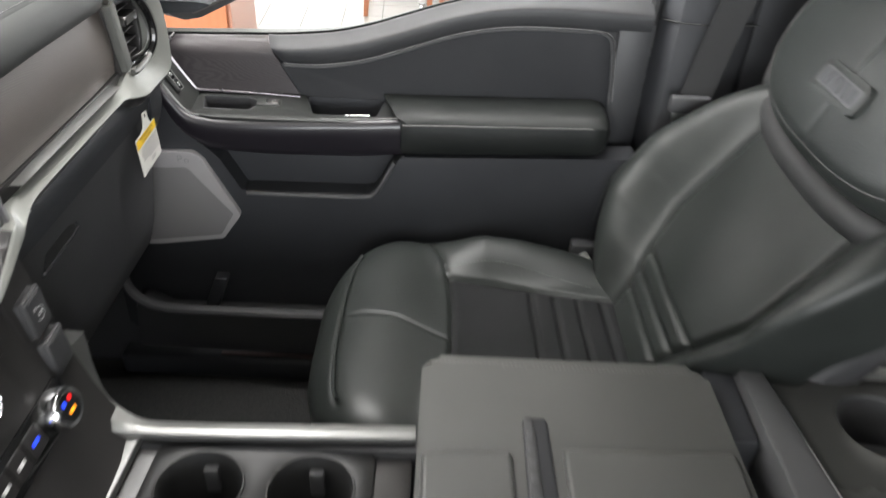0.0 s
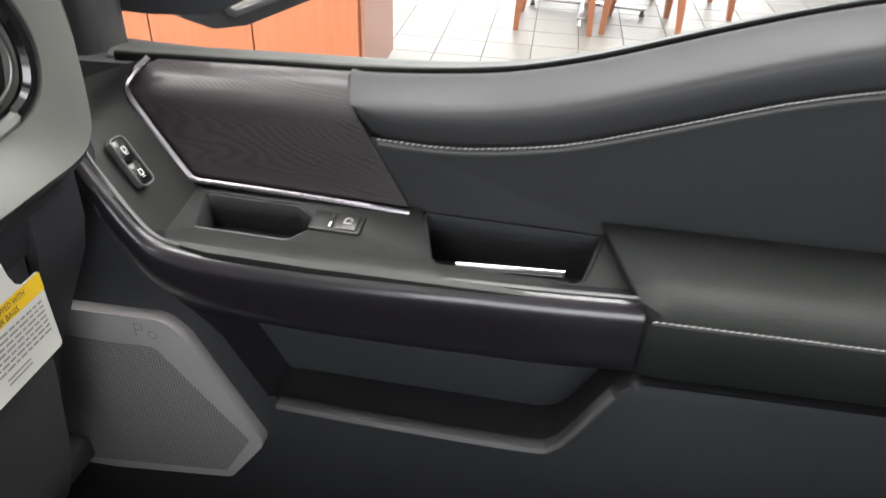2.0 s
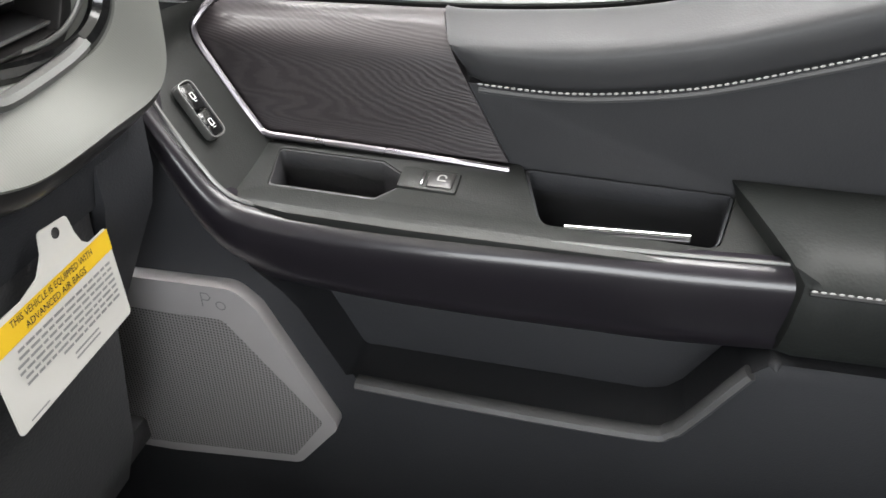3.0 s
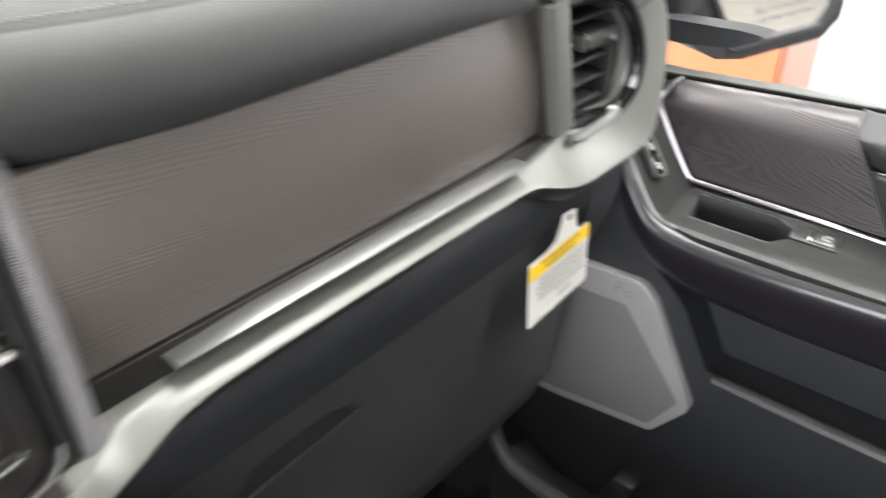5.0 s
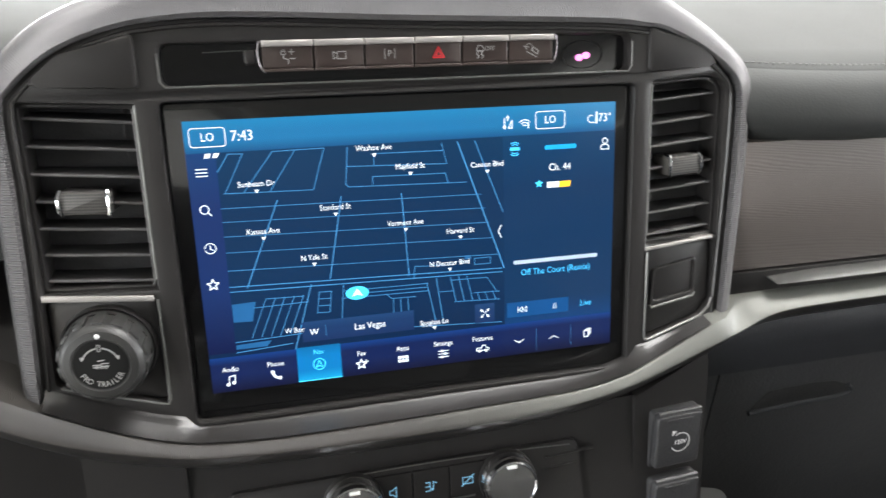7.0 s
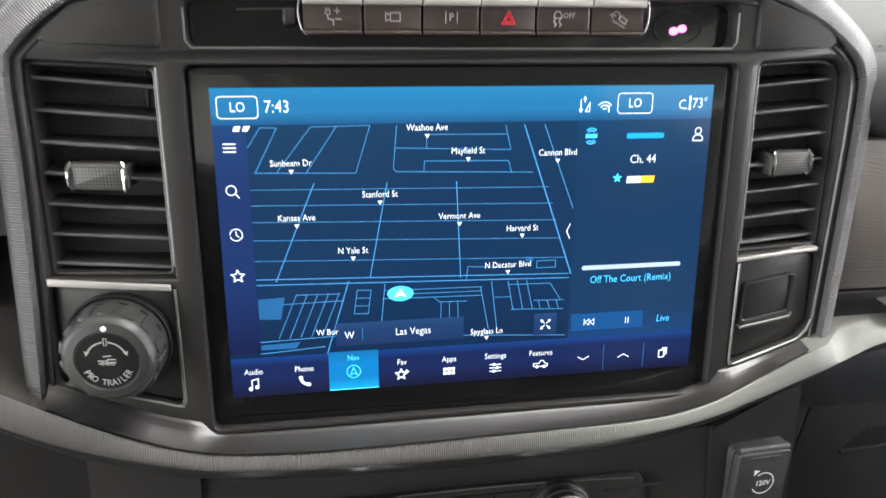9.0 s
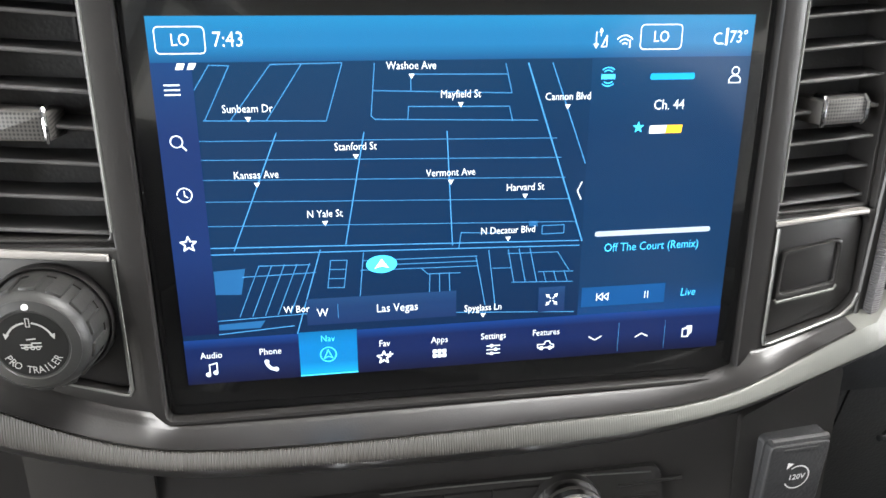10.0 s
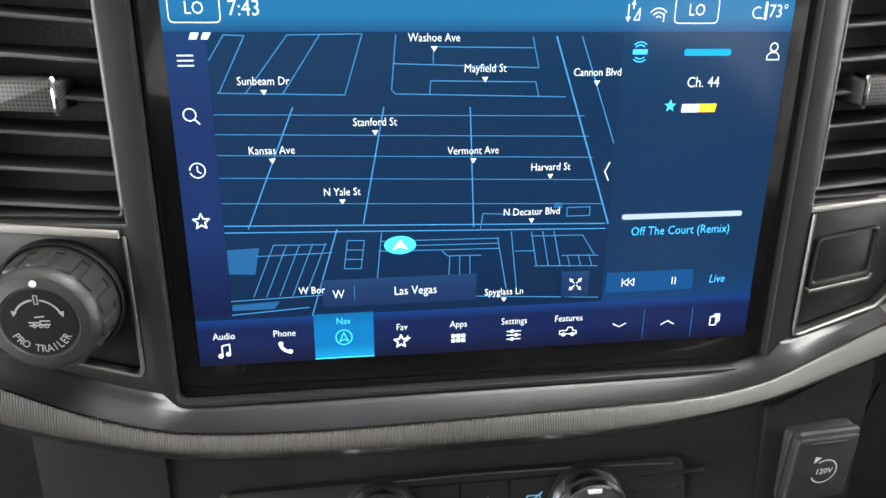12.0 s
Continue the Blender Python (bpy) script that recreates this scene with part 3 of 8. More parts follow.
def passenger_door():
    t = thing("passenger_door", "closed truck passenger door with black leather trim and dark wood veneer", "car door")
    D = door_frame(0)
    # inner panel behind the trims, following the window sill
    xs = [-0.60 + 0.02 * k for k in range(48)]
    top = [(x, smooth_table(SILL, x) - 0.004) for x in xs]
    part("inner_panel", prism([(-0.60, 0.80), (0.34, 0.80)] + [(x, z - 0.034) for x, z in top[::-1]], D, -1.245, -1.196, 0.003), PLASTIC_D, t)
    part("channel_rail", prism([(x, z - 0.045) for x, z in top] + [(x, z - 0.004) for x, z in top[::-1]], D, -1.238, -1.2165, 0.001), PLASTIC_D, t)
    part("outer_skin", prism([(-0.62, 0.62), (0.36, 0.62)] + [(x, z - lerp_table([(-0.56, 0.012), (-0.36, 0.02), (-0.28, 0.07)], x)) for x, z in top[::-1]], D, -1.30, -1.25, 0.012), SILVERPAINT, t, "silver painted outer door skin")
    # soft upper cap, rolled over from the stitch line to the sill
    rings = []
    n = 60
    for k in range(n + 1):
        xk = -0.302 + 0.634 * k / n
        x = xk
        zs, zt = smooth_table(STITCH, x), smooth_table(SILL, x)
        h = zt - zs
        end = max(0.0, 1 - ((x + 0.302) / 0.012)) if x < -0.29 else 0.0
        ring = []
        for a, d in ((0.0, 0.0), (0.05, 0.0016), (0.14, 0.003), (0.32, 0.0048), (0.52, 0.0056), (0.60, 0.0048), (0.66, 0.0022), (0.72, -0.0026), (0.82, -0.0120), (0.92, -0.0225), (0.96, -0.0275), (0.955, -0.0315)):
            ring.append((x + 0.027 * (1 - a) * max(0.0, 1 - k / 8), 1.184 - d + 0.006 * end, zs + h * a))
        ring += [(x, 1.2162, zs + h * 0.85), (x, 1.206, zs)]
        rings.append(ring)
    part("upper_cap", loft(rings), CAPVINYL, t, "padded black vinyl cap along the window sill")
    st = [(x, 1.1805, smooth_table(STITCH, x)) for x in [-0.27 + 0.012 * k for k in range(43)]]
    rear = [tuple(p) for p in spline([(0.244, 1.1815, 1.4125), (0.262, 1.1815, 1.4085), (0.273, 1.1815, 1.397), (0.278, 1.1815, 1.375), (0.284, 1.1815, 1.33), (0.288, 1.1815, 1.29)], 8)]
    part("cap_stitching", stitches(st + rear, r=0.0007, lift=(0, -0.0044, 0.0030)), THREAD, t, "pale grey stitching")
    part("cap_seam", tube(st + rear, 0.0007, 6), LEATHER_D, t)
    part("insert_piping", tube([(x, y + 0.0006, z - 0.0026) for x, y, z in st[:-1]] + [(x - 0.003, y + 0.0006, z - 0.001) for x, y, z in rear], 0.0025, 8), GREYDOOR, t)
    # flat leather insert below the stitching
    low = [(x, smooth_table(STITCH, x) - 0.0015) for x in [-0.30 + 0.02 * k for k in range(29)]]
    part("leather_insert", prism([(-0.30, 1.16), (0.284, 1.16), (0.282, 1.37), (0.276, 1.398)] + low[::-1], D, -1.20, -1.1865, 0.004), LEATHER_D, t, "smooth black leather insert panel")
    rearb = [(x, smooth_table(STITCH, x)) for x in (0.30, 0.335)]
    part("rear_border", prism(round_poly([(0.283, 1.18), (0.337, 1.18), (0.337, 1.43), (0.28, 1.43)], 0.004), D, -1.20, -1.182, 0.004), CAPVINYL, t)
    # window channel: black lip and pale outer moulding
    lip = [(x, 1.2205, smooth_table(SILL, x) - 0.002) for x in [-0.50 + 0.02 * k for k in range(42)]]
    part("sill_rubber", sweep(lip, round_poly([(-0.0057, -0.014), (-0.0015, -0.014), (-0.0022, 0.0002), (-0.0040, 0.0012), (-0.0057, 0.0008)], 0.0006, 2)), SEAL, t, "black rubber window channel")
    mould = [(x, 1.2262, smooth_table(SILL, x) - 0.004) for x in [-0.51 + 0.02 * k for k in range(43)]]
    widths = [lerp_table([(-0.3, 1.0), (-0.12, 0.55), (0.05, 0.4)], p[0]) for p in mould]
    part("outer_moulding", sweep(mould, round_poly([(-0.036, -0.013), (0.0, -0.012), (0.0, -0.001), (-0.008, 0.0015), (-0.030, -0.0005), (-0.036, -0.004)], 0.0025, 3), scales=widths), MOULDING, t, "grey satin moulding outside the window")
    part("lock_button", lathe([(0.0085, 0), (0.0085, 0.003), (0.004, 0.004), (0.004, 0.013), (0.0065, 0.016), (0.0065, 0.021), (0.003, 0.023)], pose(0.250, 1.207, 1.447), 20), PLASTIC_D, t)

    # wood veneer with its bright frame
    wood = [(-0.468, 1.352), (-0.455, 1.3625), (-0.30, 1.3665), (-0.294, 1.362), (-0.277, 1.329), (-0.247, 1.2775), (-0.421, 1.279), (-0.449, 1.319)]
    nx, nz = 36, 16
    rings = []
    for i in range(nx + 1):
        u = i / nx
        xt, xb = -0.462 + u * (0.462 - 0.300), -0.421 + u * (0.421 - 0.2475)
        ring = []
        for j in range(nz + 1):
            v = j / nz
            z0, z1 = 1.279 - 0.0015 * u, smooth_table(SILL, xt) - 0.002
            z = z0 + (z1 - z0) * v
            # kinked left edge and cut right edge
            xl = smooth_table(VENEER_EDGE, v)
            x = xl + (-0.2475 - 0.0525 * v - xl) * u
            bend = max(0.0, (v - 0.74) / 0.26)
            y = 1.183 + 0.003 * v + 0.021 * bend * bend
            ring.append((x, y, z))
        rings.append(ring + [(p[0], p[1] + 0.012, p[2] - 0.001) for p in ring[::-1]])
    part("wood_veneer", loft(rings), DOORWOOD, t, "dark open-pore wood veneer panel")
    rim = spline([(-0.452, 1.196, 1.369), (-0.462, 1.186, 1.358), (-0.4655, 1.181, 1.346), (-0.452, 1.18, 1.322), (-0.428, 1.178, 1.287), (-0.42, 1.1775, 1.2795), (-0.40, 1.1775, 1.2785), (-0.33, 1.1775, 1.2775), (-0.246, 1.1785, 1.2745)], 6)
    part("bright_frame", tube([tuple(p) for p in rim], 0.0026, 8, (0, 1, 0), 0.0022), DARKCHROME, t, "bright chrome strip round the veneer")

    # slanted lock panel
    A = [(-0.458, 1.199, 1.366), (-0.4665, 1.185, 1.347), (-0.452, 1.183, 1.321), (-0.417, 1.181, 1.2735)]
    B = [(-0.478, 1.150, 1.366), (-0.476, 1.126, 1.335), (-0.458, 1.115, 1.311), (-0.419, 1.112, 1.2605)]
    AA, BB = spline(A, 6), spline(B, 6)
    rings = []
    for a, b in zip(AA, BB):
        row = [a.lerp(b, k / 6) + Vector((0, -0.002, 0.001)) * math.sin(math.pi * k / 6) for k in range(7)]
        rings.append([tuple(p) for p in row] + [(p.x - 0.006, p.y + 0.012, p.z - 0.012) for p in row[::-1]])
    panel = part("lock_panel", loft(rings), SHELF, t)
    side = [b.lerp(b + Vector((-0.011, -0.004, -0.004)), 1.0) for b in BB]
    # pale material paints the light on the panel's front facet
    part("panel_end", loft([[tuple(b + Vector((0, -0.0008, 0.0006))), tuple(q), tuple(q + Vector((0, 0.012, -0.008))), tuple(b + Vector((0, 0.012, -0.008)))] for b, q in list(zip(BB, side))[:15]]), GREYTRIM, panel, "front end of the panel, coloured pale as a lit facet")
    c = (Vector(A[2]) + Vector(B[2])) / 2 + Vector((0.002, 0, 0.006))
    long = (Vector(B[3]) + Vector(A[3]) - Vector(B[1]) - Vector(A[1])).normalized()
    wide = (Vector(B[2]) - Vector(A[2]))
    wide = (wide - long * wide.dot(long)).normalized()
    nrm = wide.cross(long)
    if nrm.y > 0:
        nrm = -nrm
    LF = frame_of(c + nrm * 0.004 + long * 0.0146 + wide * 0.0097, long, nrm.cross(long), nrm) @ Matrix.Diagonal((0.68, 0.72, 1.0, 1.0))
    rockers = round_poly(rect(-0.028, -0.0085, 0.028, 0.0085), 0.006, 4)
    part("button_surround", plate(round_poly(rect(-0.0298, -0.0098, 0.0298, 0.0098), 0.008, 4), [rockers], LF, -0.006, 0.0012, 0.0005), SILVER, panel, "silver rim round the lock buttons")
    for x0, x1 in ((-0.0275, -0.001), (0.001, 0.0275)):
        b = part("lock_rocker", prism(round_poly(rect(x0, -0.008, x1, 0.008), 0.004, 3), LF, -0.006, 0.0004, 0.001), GLOSS, panel)
        cx = (x0 + x1) / 2
        s = stroke([(cx - 0.003, -0.002), (cx + 0.003, -0.002), (cx + 0.003, 0.002), (cx - 0.003, 0.002)], 0.0009, LF, 0.0009, closed=True)
        stroke([(cx + 0.003, -0.001), (cx + 0.0055, -0.001), (cx + 0.0055, 0.0015)], 0.0008, LF, 0.0009, bm=s)
        part("lock_symbol", s, WHITEINK, panel, smooth=0)

    # armrest shelf with its wells
    slope = Vector((0, 0.066, 0.012)).normalized()
    SH = frame_of((0, 1.113, 1.2625), (1, 0, 0), slope, Vector((1, 0, 0)).cross(slope))
    well = round_poly([(-0.401, 0.020), (-0.327, 0.020), (-0.312, 0.038), (-0.314, 0.048), (-0.332, 0.060), (-0.408, 0.060)], 0.004, 3)
    cup = round_poly([(-0.218, 0.019), (-0.112, 0.019), (-0.100, 0.0715), (-0.234, 0.0715)], [0.014, 0.014, 0.004, 0.004], 5)
    sw = round_poly(rect(-0.316, 0.034, -0.276, 0.055), 0.002, 2)
    outer = [(-0.425, 0.002), (-0.38, -0.004), (-0.30, -0.004), (-0.15, 0.0), (-0.068, 0.006), (-0.085, 0.0745), (-0.098, 0.0745), (-0.111, 0.019), (-0.219, 0.019), (-0.238, 0.0745), (-0.245, 0.0745), (-0.42, 0.066)]
    part("switch_shelf", plate(round_poly(outer, [0.003] * 5 + [0.003, 0.01, 0.01, 0.01, 0.01, 0.003, 0.003], 4), [well], SH, -0.014, 0.0, 0.0012), SHELF, t, "grained black shelf with recesses")
    bm = plate(well, [[(x * 0.985 - 0.0055, y * 0.9 + 0.0043) for x, y in well]], SH, -0.034, -0.001, 0.0004)
    prism(well, SH, -0.036, -0.034, bm=bm)
    part("storage_well", bm, PLASTIC_D, t)
    bm = plate([(x * 1.01, y + (0.001 if y > 0.05 else -0.001)) for x, y in cup], [cup], SH, -0.045, -0.002, 0.0003)
    prism(cup, SH, -0.047, -0.045, bm=bm)
    part("pull_cup", bm, PLASTIC, t)
    part("pull_bar", tube([(-0.204, 1.155, 1.2500), (-0.165, 1.1555, 1.2525), (-0.125, 1.156, 1.2550)], 0.0036, 10), CHROME, t, "bright chrome pull strip")
    part("switch_plate", prism(sw, SH, -0.004, 0.0022, 0.0012), SHELF, t)
    part("window_switch", prism(round_poly(rect(-0.297, 0.036, -0.279, 0.052), 0.002, 2), SH, 0.0, 0.0036, 0.0014), SATIN, t, "black window switch with a pale symbol")
    s = stroke(arc(-0.287, 0.0450, 0.0026, 0, 180, 8) + [(-0.2896, 0.0420), (-0.2844, 0.0420)], 0.0011, SH, 0.0042)
    part("window_symbol", s, SYMBOLINK, t, smooth=0)
    part("switch_tip", prism(round_poly(rect(-0.3005, 0.036, -0.2985, 0.050), 0.0006, 2), SH, 0.001, 0.0046, 0.0006), CHROME, t)

    # plum trim band below the shelf, wrapping up at the front
    edge = [(-0.478, 1.352), (-0.466, 1.325), (-0.448, 1.298), (-0.424, 1.268), (-0.40, 1.2595), (-0.36, 1.2565), (-0.30, 1.2575), (-0.22, 1.2605), (-0.14, 1.2640), (-0.066, 1.2695)]
    lower = [(-0.498, 1.345), (-0.487, 1.315), (-0.468, 1.275), (-0.438, 1.225), (-0.405, 1.2035), (-0.36, 1.1975), (-0.30, 1.194), (-0.22, 1.194), (-0.14, 1.196), (-0.066, 1.2035)]
    E2, L2 = spline(edge, 6), spline(lower, 6)
    rings = []
    for i, (e, l) in enumerate(zip(E2, L2)):
        u = i / (len(E2) - 1)
        y = 1.116 - 0.006 * math.sin(math.pi * min(1, u * 1.2)) + 0.012 * max(0, 0.35 - u)
        d = (l - e)
        ring = [(e.x, y + 0.012, e.y + 0.0005)]
        for k, o in ((0.0, 0.001), (0.03, -0.003), (0.09, -0.0062), (0.18, -0.0078), (0.4, -0.0072), (0.7, -0.004), (0.93, 0.001), (1.0, 0.006)):
            ring.append((e.x + d.x * k, y + o, e.y + d.y * k))
        ring += [(l.x, y + 0.045, l.y), (e.x, y + 0.045, e.y - 0.02)]
        rings.append(ring)
    part("trim_band", loft(rings), PLUM, t, "glossy dark plum trim band")
    part("band_edge", tube([(p.x, 1.1195 - 0.006 * math.sin(math.pi * min(1, i / 54 * 1.2)) + 0.012 * max(0, 0.35 - i / 54), p.y + 0.0012) for i, p in enumerate(E2)], 0.0015, 6), SILVER, t)

    # padded armrest behind the shelf
    rings = []
    for k in range(37):
        u = k / 36
        x = -0.068 + 0.352 * u
        e = min(1.0, u / 0.04 + 0.35)
        q = 1 - math.sqrt(1 - max(0.0, (u - 0.9) / 0.1) ** 2)
        zt, zb = 1.2845 + 0.010 * u - 0.026 * q, 1.2065 + 0.016 * u + 0.016 * q
        prof = [(1.186, 0.0), (1.150, 0.001), (1.128, -0.001), (1.112, -0.006), (1.103, -0.013)]
        ring = []
        shear = -0.02
        for y, dz in prof:
            z = zt + dz * e
            ring.append((x + (shear * (z - 1.265) / 0.04 - 0.024 * (y - 1.10) / 0.08) * max(0.0, 1 - u / 0.3), y + 0.03 * q * (1.186 - y) / 0.08, z))
        for y, f in ((1.1, 0.21), (1.0985, 0.26), (1.0995, 0.6), (1.104, 0.85), (1.112, 0.97), (1.13, 1.0), (1.186, 1.0)):
            z = zt + (zb - zt) * f
            ring.append((x, y + 0.006 * (1 - e) + 0.03 * q * (1.186 - y) / 0.08, z))
        rings.append(ring)
    part("armrest_pad", loft(rings), ARMLEATHER, t, "padded black leather armrest")
    am = [(-0.066 + 0.315 * k / 20, 1.0985, 1.2845 + 0.010 * k / 20 - 0.0180) for k in range(21)]
    part("armrest_stitching", stitches(am, pitch=0.0046, r=0.0006, lift=(0, -0.0016, 0.0028)), THREAD, t, "pale grey stitching")
    part("armrest_seam", tube([(x, y - 0.0002, z) for x, y, z in am], 0.0014, 6), RUBBER, t)

    # lower door with the storage pocket lip and the speaker
    low = [(-0.60, 0.80), (0.337, 0.80), (0.337, 1.222), (0.26, 1.218), (-0.066, 1.204), (-0.082, 1.188), (-0.106, 1.142), (-0.116, 1.131), (-0.13, 1.1265), (-0.332, 1.1225), (-0.343, 1.1215), (-0.377, 1.184), (-0.388, 1.196), (-0.41, 1.215), (-0.46, 1.29), (-0.50, 1.36), (-0.60, 1.36)]
    part("lower_panel", prism(round_poly(low, [0.01] * 4 + [0.01] * 9 + [0.02, 0.0, 0.0, 0.0], 4), D, -1.16, -1.108, 0.006, 3), PLASTIC, t, "grained dark lower door panel")
    part("pocket_back", prism([(-0.46, 1.09), (-0.03, 1.09), (-0.03, 1.235), (-0.46, 1.235)], D, -1.163, -1.149, 0.002), PLASTIC, t)
    lipp = spline([(-0.337, 1.108, 1.1215), (-0.25, 1.1065, 1.1225), (-0.135, 1.1065, 1.125), (-0.114, 1.107, 1.132), (-0.104, 1.107, 1.145), (-0.078, 1.108, 1.194)], 6)
    part("pocket_lip", tube([tuple(p) for p in lipp], 0.0044, 8, (0, 1, 0), 0.0070), GREYDOOR, t)
    spk = [(-0.60, 1.190), (-0.500, 1.1965), (-0.419, 1.2005), (-0.403, 1.186), (-0.351, 1.083), (-0.352, 1.076), (-0.385, 1.029), (-0.50, 1.011), (-0.60, 1.0)]
    sp = round_poly(spk, [0, 0, 0.020, 0.02, 0.012, 0.010, 0.014, 0, 0], 6)
    grille = part("speaker_frame", prism(sp, D, -1.112, -1.0965, 0.0048, 4), GRILLE_EDGE, t, "silver-grey speaker surround")
    inner = round_poly([(-0.60, 1.166), (-0.470, 1.169), (-0.431, 1.171), (-0.362, 1.082), (-0.389, 1.037), (-0.5, 1.021), (-0.60, 1.01)], [0, 0, 0.01, 0.006, 0.006, 0, 0], 3)
    part("speaker_mesh", prism(inner, D, -1.1, -1.0962, 0.0), GRILLE, grille, "finely punched silver speaker mesh")
    logo = stroke([(-0.444, 1.181), (-0.444, 1.193), (-0.439, 1.193), (-0.437, 1.190), (-0.439, 1.187), (-0.444, 1.187)], 0.0008, D, -1.0963)
    stroke(arc(-0.430, 1.184, 0.0035, 0, 360, 14), 0.0008, D, -1.0963, bm=logo)
    part("maker_mark", logo, GREYINK, grille, smooth=0)
    # lower map pocket
    pk = spline([(-0.575, 1.085, 0.99), (-0.572, 1.075, 0.93), (-0.545, 1.066, 0.902), (-0.50, 1.064, 0.887), (-0.40, 1.064, 0.885), (-0.22, 1.064, 0.886), (0.25, 1.068, 0.888)], 6)
    part("map_pocket_lip", tube([tuple(p) for p in pk], 0.008, 8, (0, 1, 0), 0.011), GREYDOOR, t)
    part("map_pocket", prism(round_poly([(-0.575, 0.78), (0.28, 0.78), (0.28, 0.878), (-0.50, 0.872), (-0.56, 0.91)], 0.02, 3), D, -1.11, -1.068, 0.008), PLASTIC_D, t)
    part("pocket_divider", prism(round_poly([(-0.438, 0.872), (-0.412, 0.872), (-0.385, 0.945), (-0.41, 0.945)], 0.004, 2), D, -1.108, -1.085, 0.003), PLASTIC, t)

    # mirror outside the window, its glass turned to the rear
    MF = look((-0.475, 1.45, 1.466), (0.35, 0.95, 1.488)) @ pose(0, 0, 0, 0, 180, 0)
    shell = round_poly([(-0.130, -0.03), (-0.102, -0.118), (-0.068, -0.136), (-0.03, -0.1400), (0.082, -0.1255), (0.102, -0.104), (0.108, 0.115), (-0.130, 0.115)], [0.03, 0.02, 0.015, 0.01, 0.015, 0.015, 0.04, 0.04], 5)
    mirror = part("mirror_housing", prism(shell, MF, -0.10, 0.012, 0.02, 4, both=True), PLASTIC, t, "black door mirror housing")
    glass = round_poly([(-0.100, -0.03), (-0.076, -0.071), (-0.046, -0.1215), (0.068, -0.1065), (0.080, -0.090), (0.086, 0.10), (-0.108, 0.10)], [0.02, 0.02, 0.012, 0.012, 0.01, 0.03, 0.03], 5)
    part("mirror_rim", plate([(x * 1.06, y * 1.06) for x, y in glass], [glass], MF, 0.006, 0.018, 0.002), PLASTIC_D, mirror)
    part("mirror_glass", prism(glass, MF, 0.008, 0.0128), MIRROR, mirror, "silvered mirror glass")
    s = lettering("OBJECTS IN MIRROR ARE", 0.0075, MF @ Matrix.Translation((0.012, -0.083, 0.0132)) @ pose(0, 0, 0, 0, 0, 7), squeeze=0.9)
    lettering("CLOSER THAN THEY APPEAR", 0.0075, MF @ Matrix.Translation((0.014, -0.094, 0.0132)) @ pose(0, 0, 0, 0, 0, 7), squeeze=0.9, bm=s)
    part("mirror_words", s, GREYINK, mirror, "etched grey warning words", smooth=0)
    pane = part("window_glass", prism([(-0.53, 1.345), (-0.22, 1.35), (0.0, 1.405), (0.33, 1.43), (0.33, 1.86), (-0.10, 1.86), (-0.53, 1.60)], D, -1.238, -1.2345), GLASS, t, "clear side window glass", 0)
    pane.visible_shadow = False
    part("window_sticker", prism(round_poly(STICKER, 0.004, 3), D, -1.2342, -1.2338), STICKERM, t, "translucent white window sticker", 0)
    foot = [(-0.66, 1.392), (-0.60, 1.380), (-0.565, 1.372), (-0.50, 1.3715), (-0.446, 1.376), (-0.41, 1.392), (-0.44, 1.3945), (-0.60, 1.3935)]
    part("mirror_arm", prism(round_poly(foot, [0.004, 0.03, 0.03, 0.03, 0.02, 0.003, 0.02, 0.004], 4), D, -1.318, -1.287, 0.006, 3), PLASTIC, t, "slim dark mirror foot")
    part("mirror_post", box(-0.66, 1.308, 1.384, -0.512, 1.42, 1.66, 0.014, 4), PLASTIC, t)
    return t


passenger_door()

# ---------------------------------------------------------------- dashboard, passenger side


def dash_section(pts, y0, y1, ys=None):
    """A profile of (x, z) carried across the truck."""
    ys = ys or [y0, y1]
    return loft([[(x, y, z) for x, z in pts] for y in ys])


BROWNBTN = mat("warm_black_button", (0.06, 0.045, 0.041), 0.3, metal=0.2, colour2=(0.072, 0.055, 0.05), scale=30, rvar=0.05)
BRIGHTBAR = mat("pale_button_strip", (0.42, 0.40, 0.38), 0.3, metal=0.3, colour2=(0.36, 0.34, 0.33), scale=40)
PINKLED = mat("pink_indicator_light", lin(255, 150, 225), 0.4, emit=1.6, rvar=0)
HAZARD = mat("red_symbol", lin(200, 34, 42), 0.5, emit=0.2)
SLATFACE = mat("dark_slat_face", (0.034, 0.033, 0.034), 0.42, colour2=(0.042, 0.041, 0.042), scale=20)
# lighter copy of the slat colour, for the highlight on front edges
SLAT_LIT = mat("lit_slat_edge", (0.105, 0.102, 0.103), 0.33, colour2=(0.125, 0.121, 0.122), scale=20)


def vent_tab(parent, F, cx, cy, w, h, d):
    """The small patterned thumb block in the middle of an air vent."""
    tab = part("vent_tab", prism(round_poly(rect(cx - w / 2, cy - h / 2, cx + w / 2, cy + h / 2), h * 0.16, 3), F, d - 0.012, d + 0.0085, 0.0016, 2), KNITTED, parent, "patterned grey vent tab with chrome ends")
    for s in (-1, 1):
        x = cx + s * w * 0.43
        path = [(x - s * 0.0012, cy + h * 0.54, d - 0.002), (x, cy + h * 0.54, d + 0.0075), (x + s * 0.0009, cy + h * 0.30, d + 0.0093), (x + s * 0.0009, cy - h * 0.30, d + 0.0093), (x, cy - h * 0.54, d + 0.0075)]
        part("chrome_end", tube([tuple(F @ Vector(p)) for p in path], 0.0010, 6, tuple(F.to_3x3() @ Vector((1, 0, 0)))), CHROME, tab)
    return tab


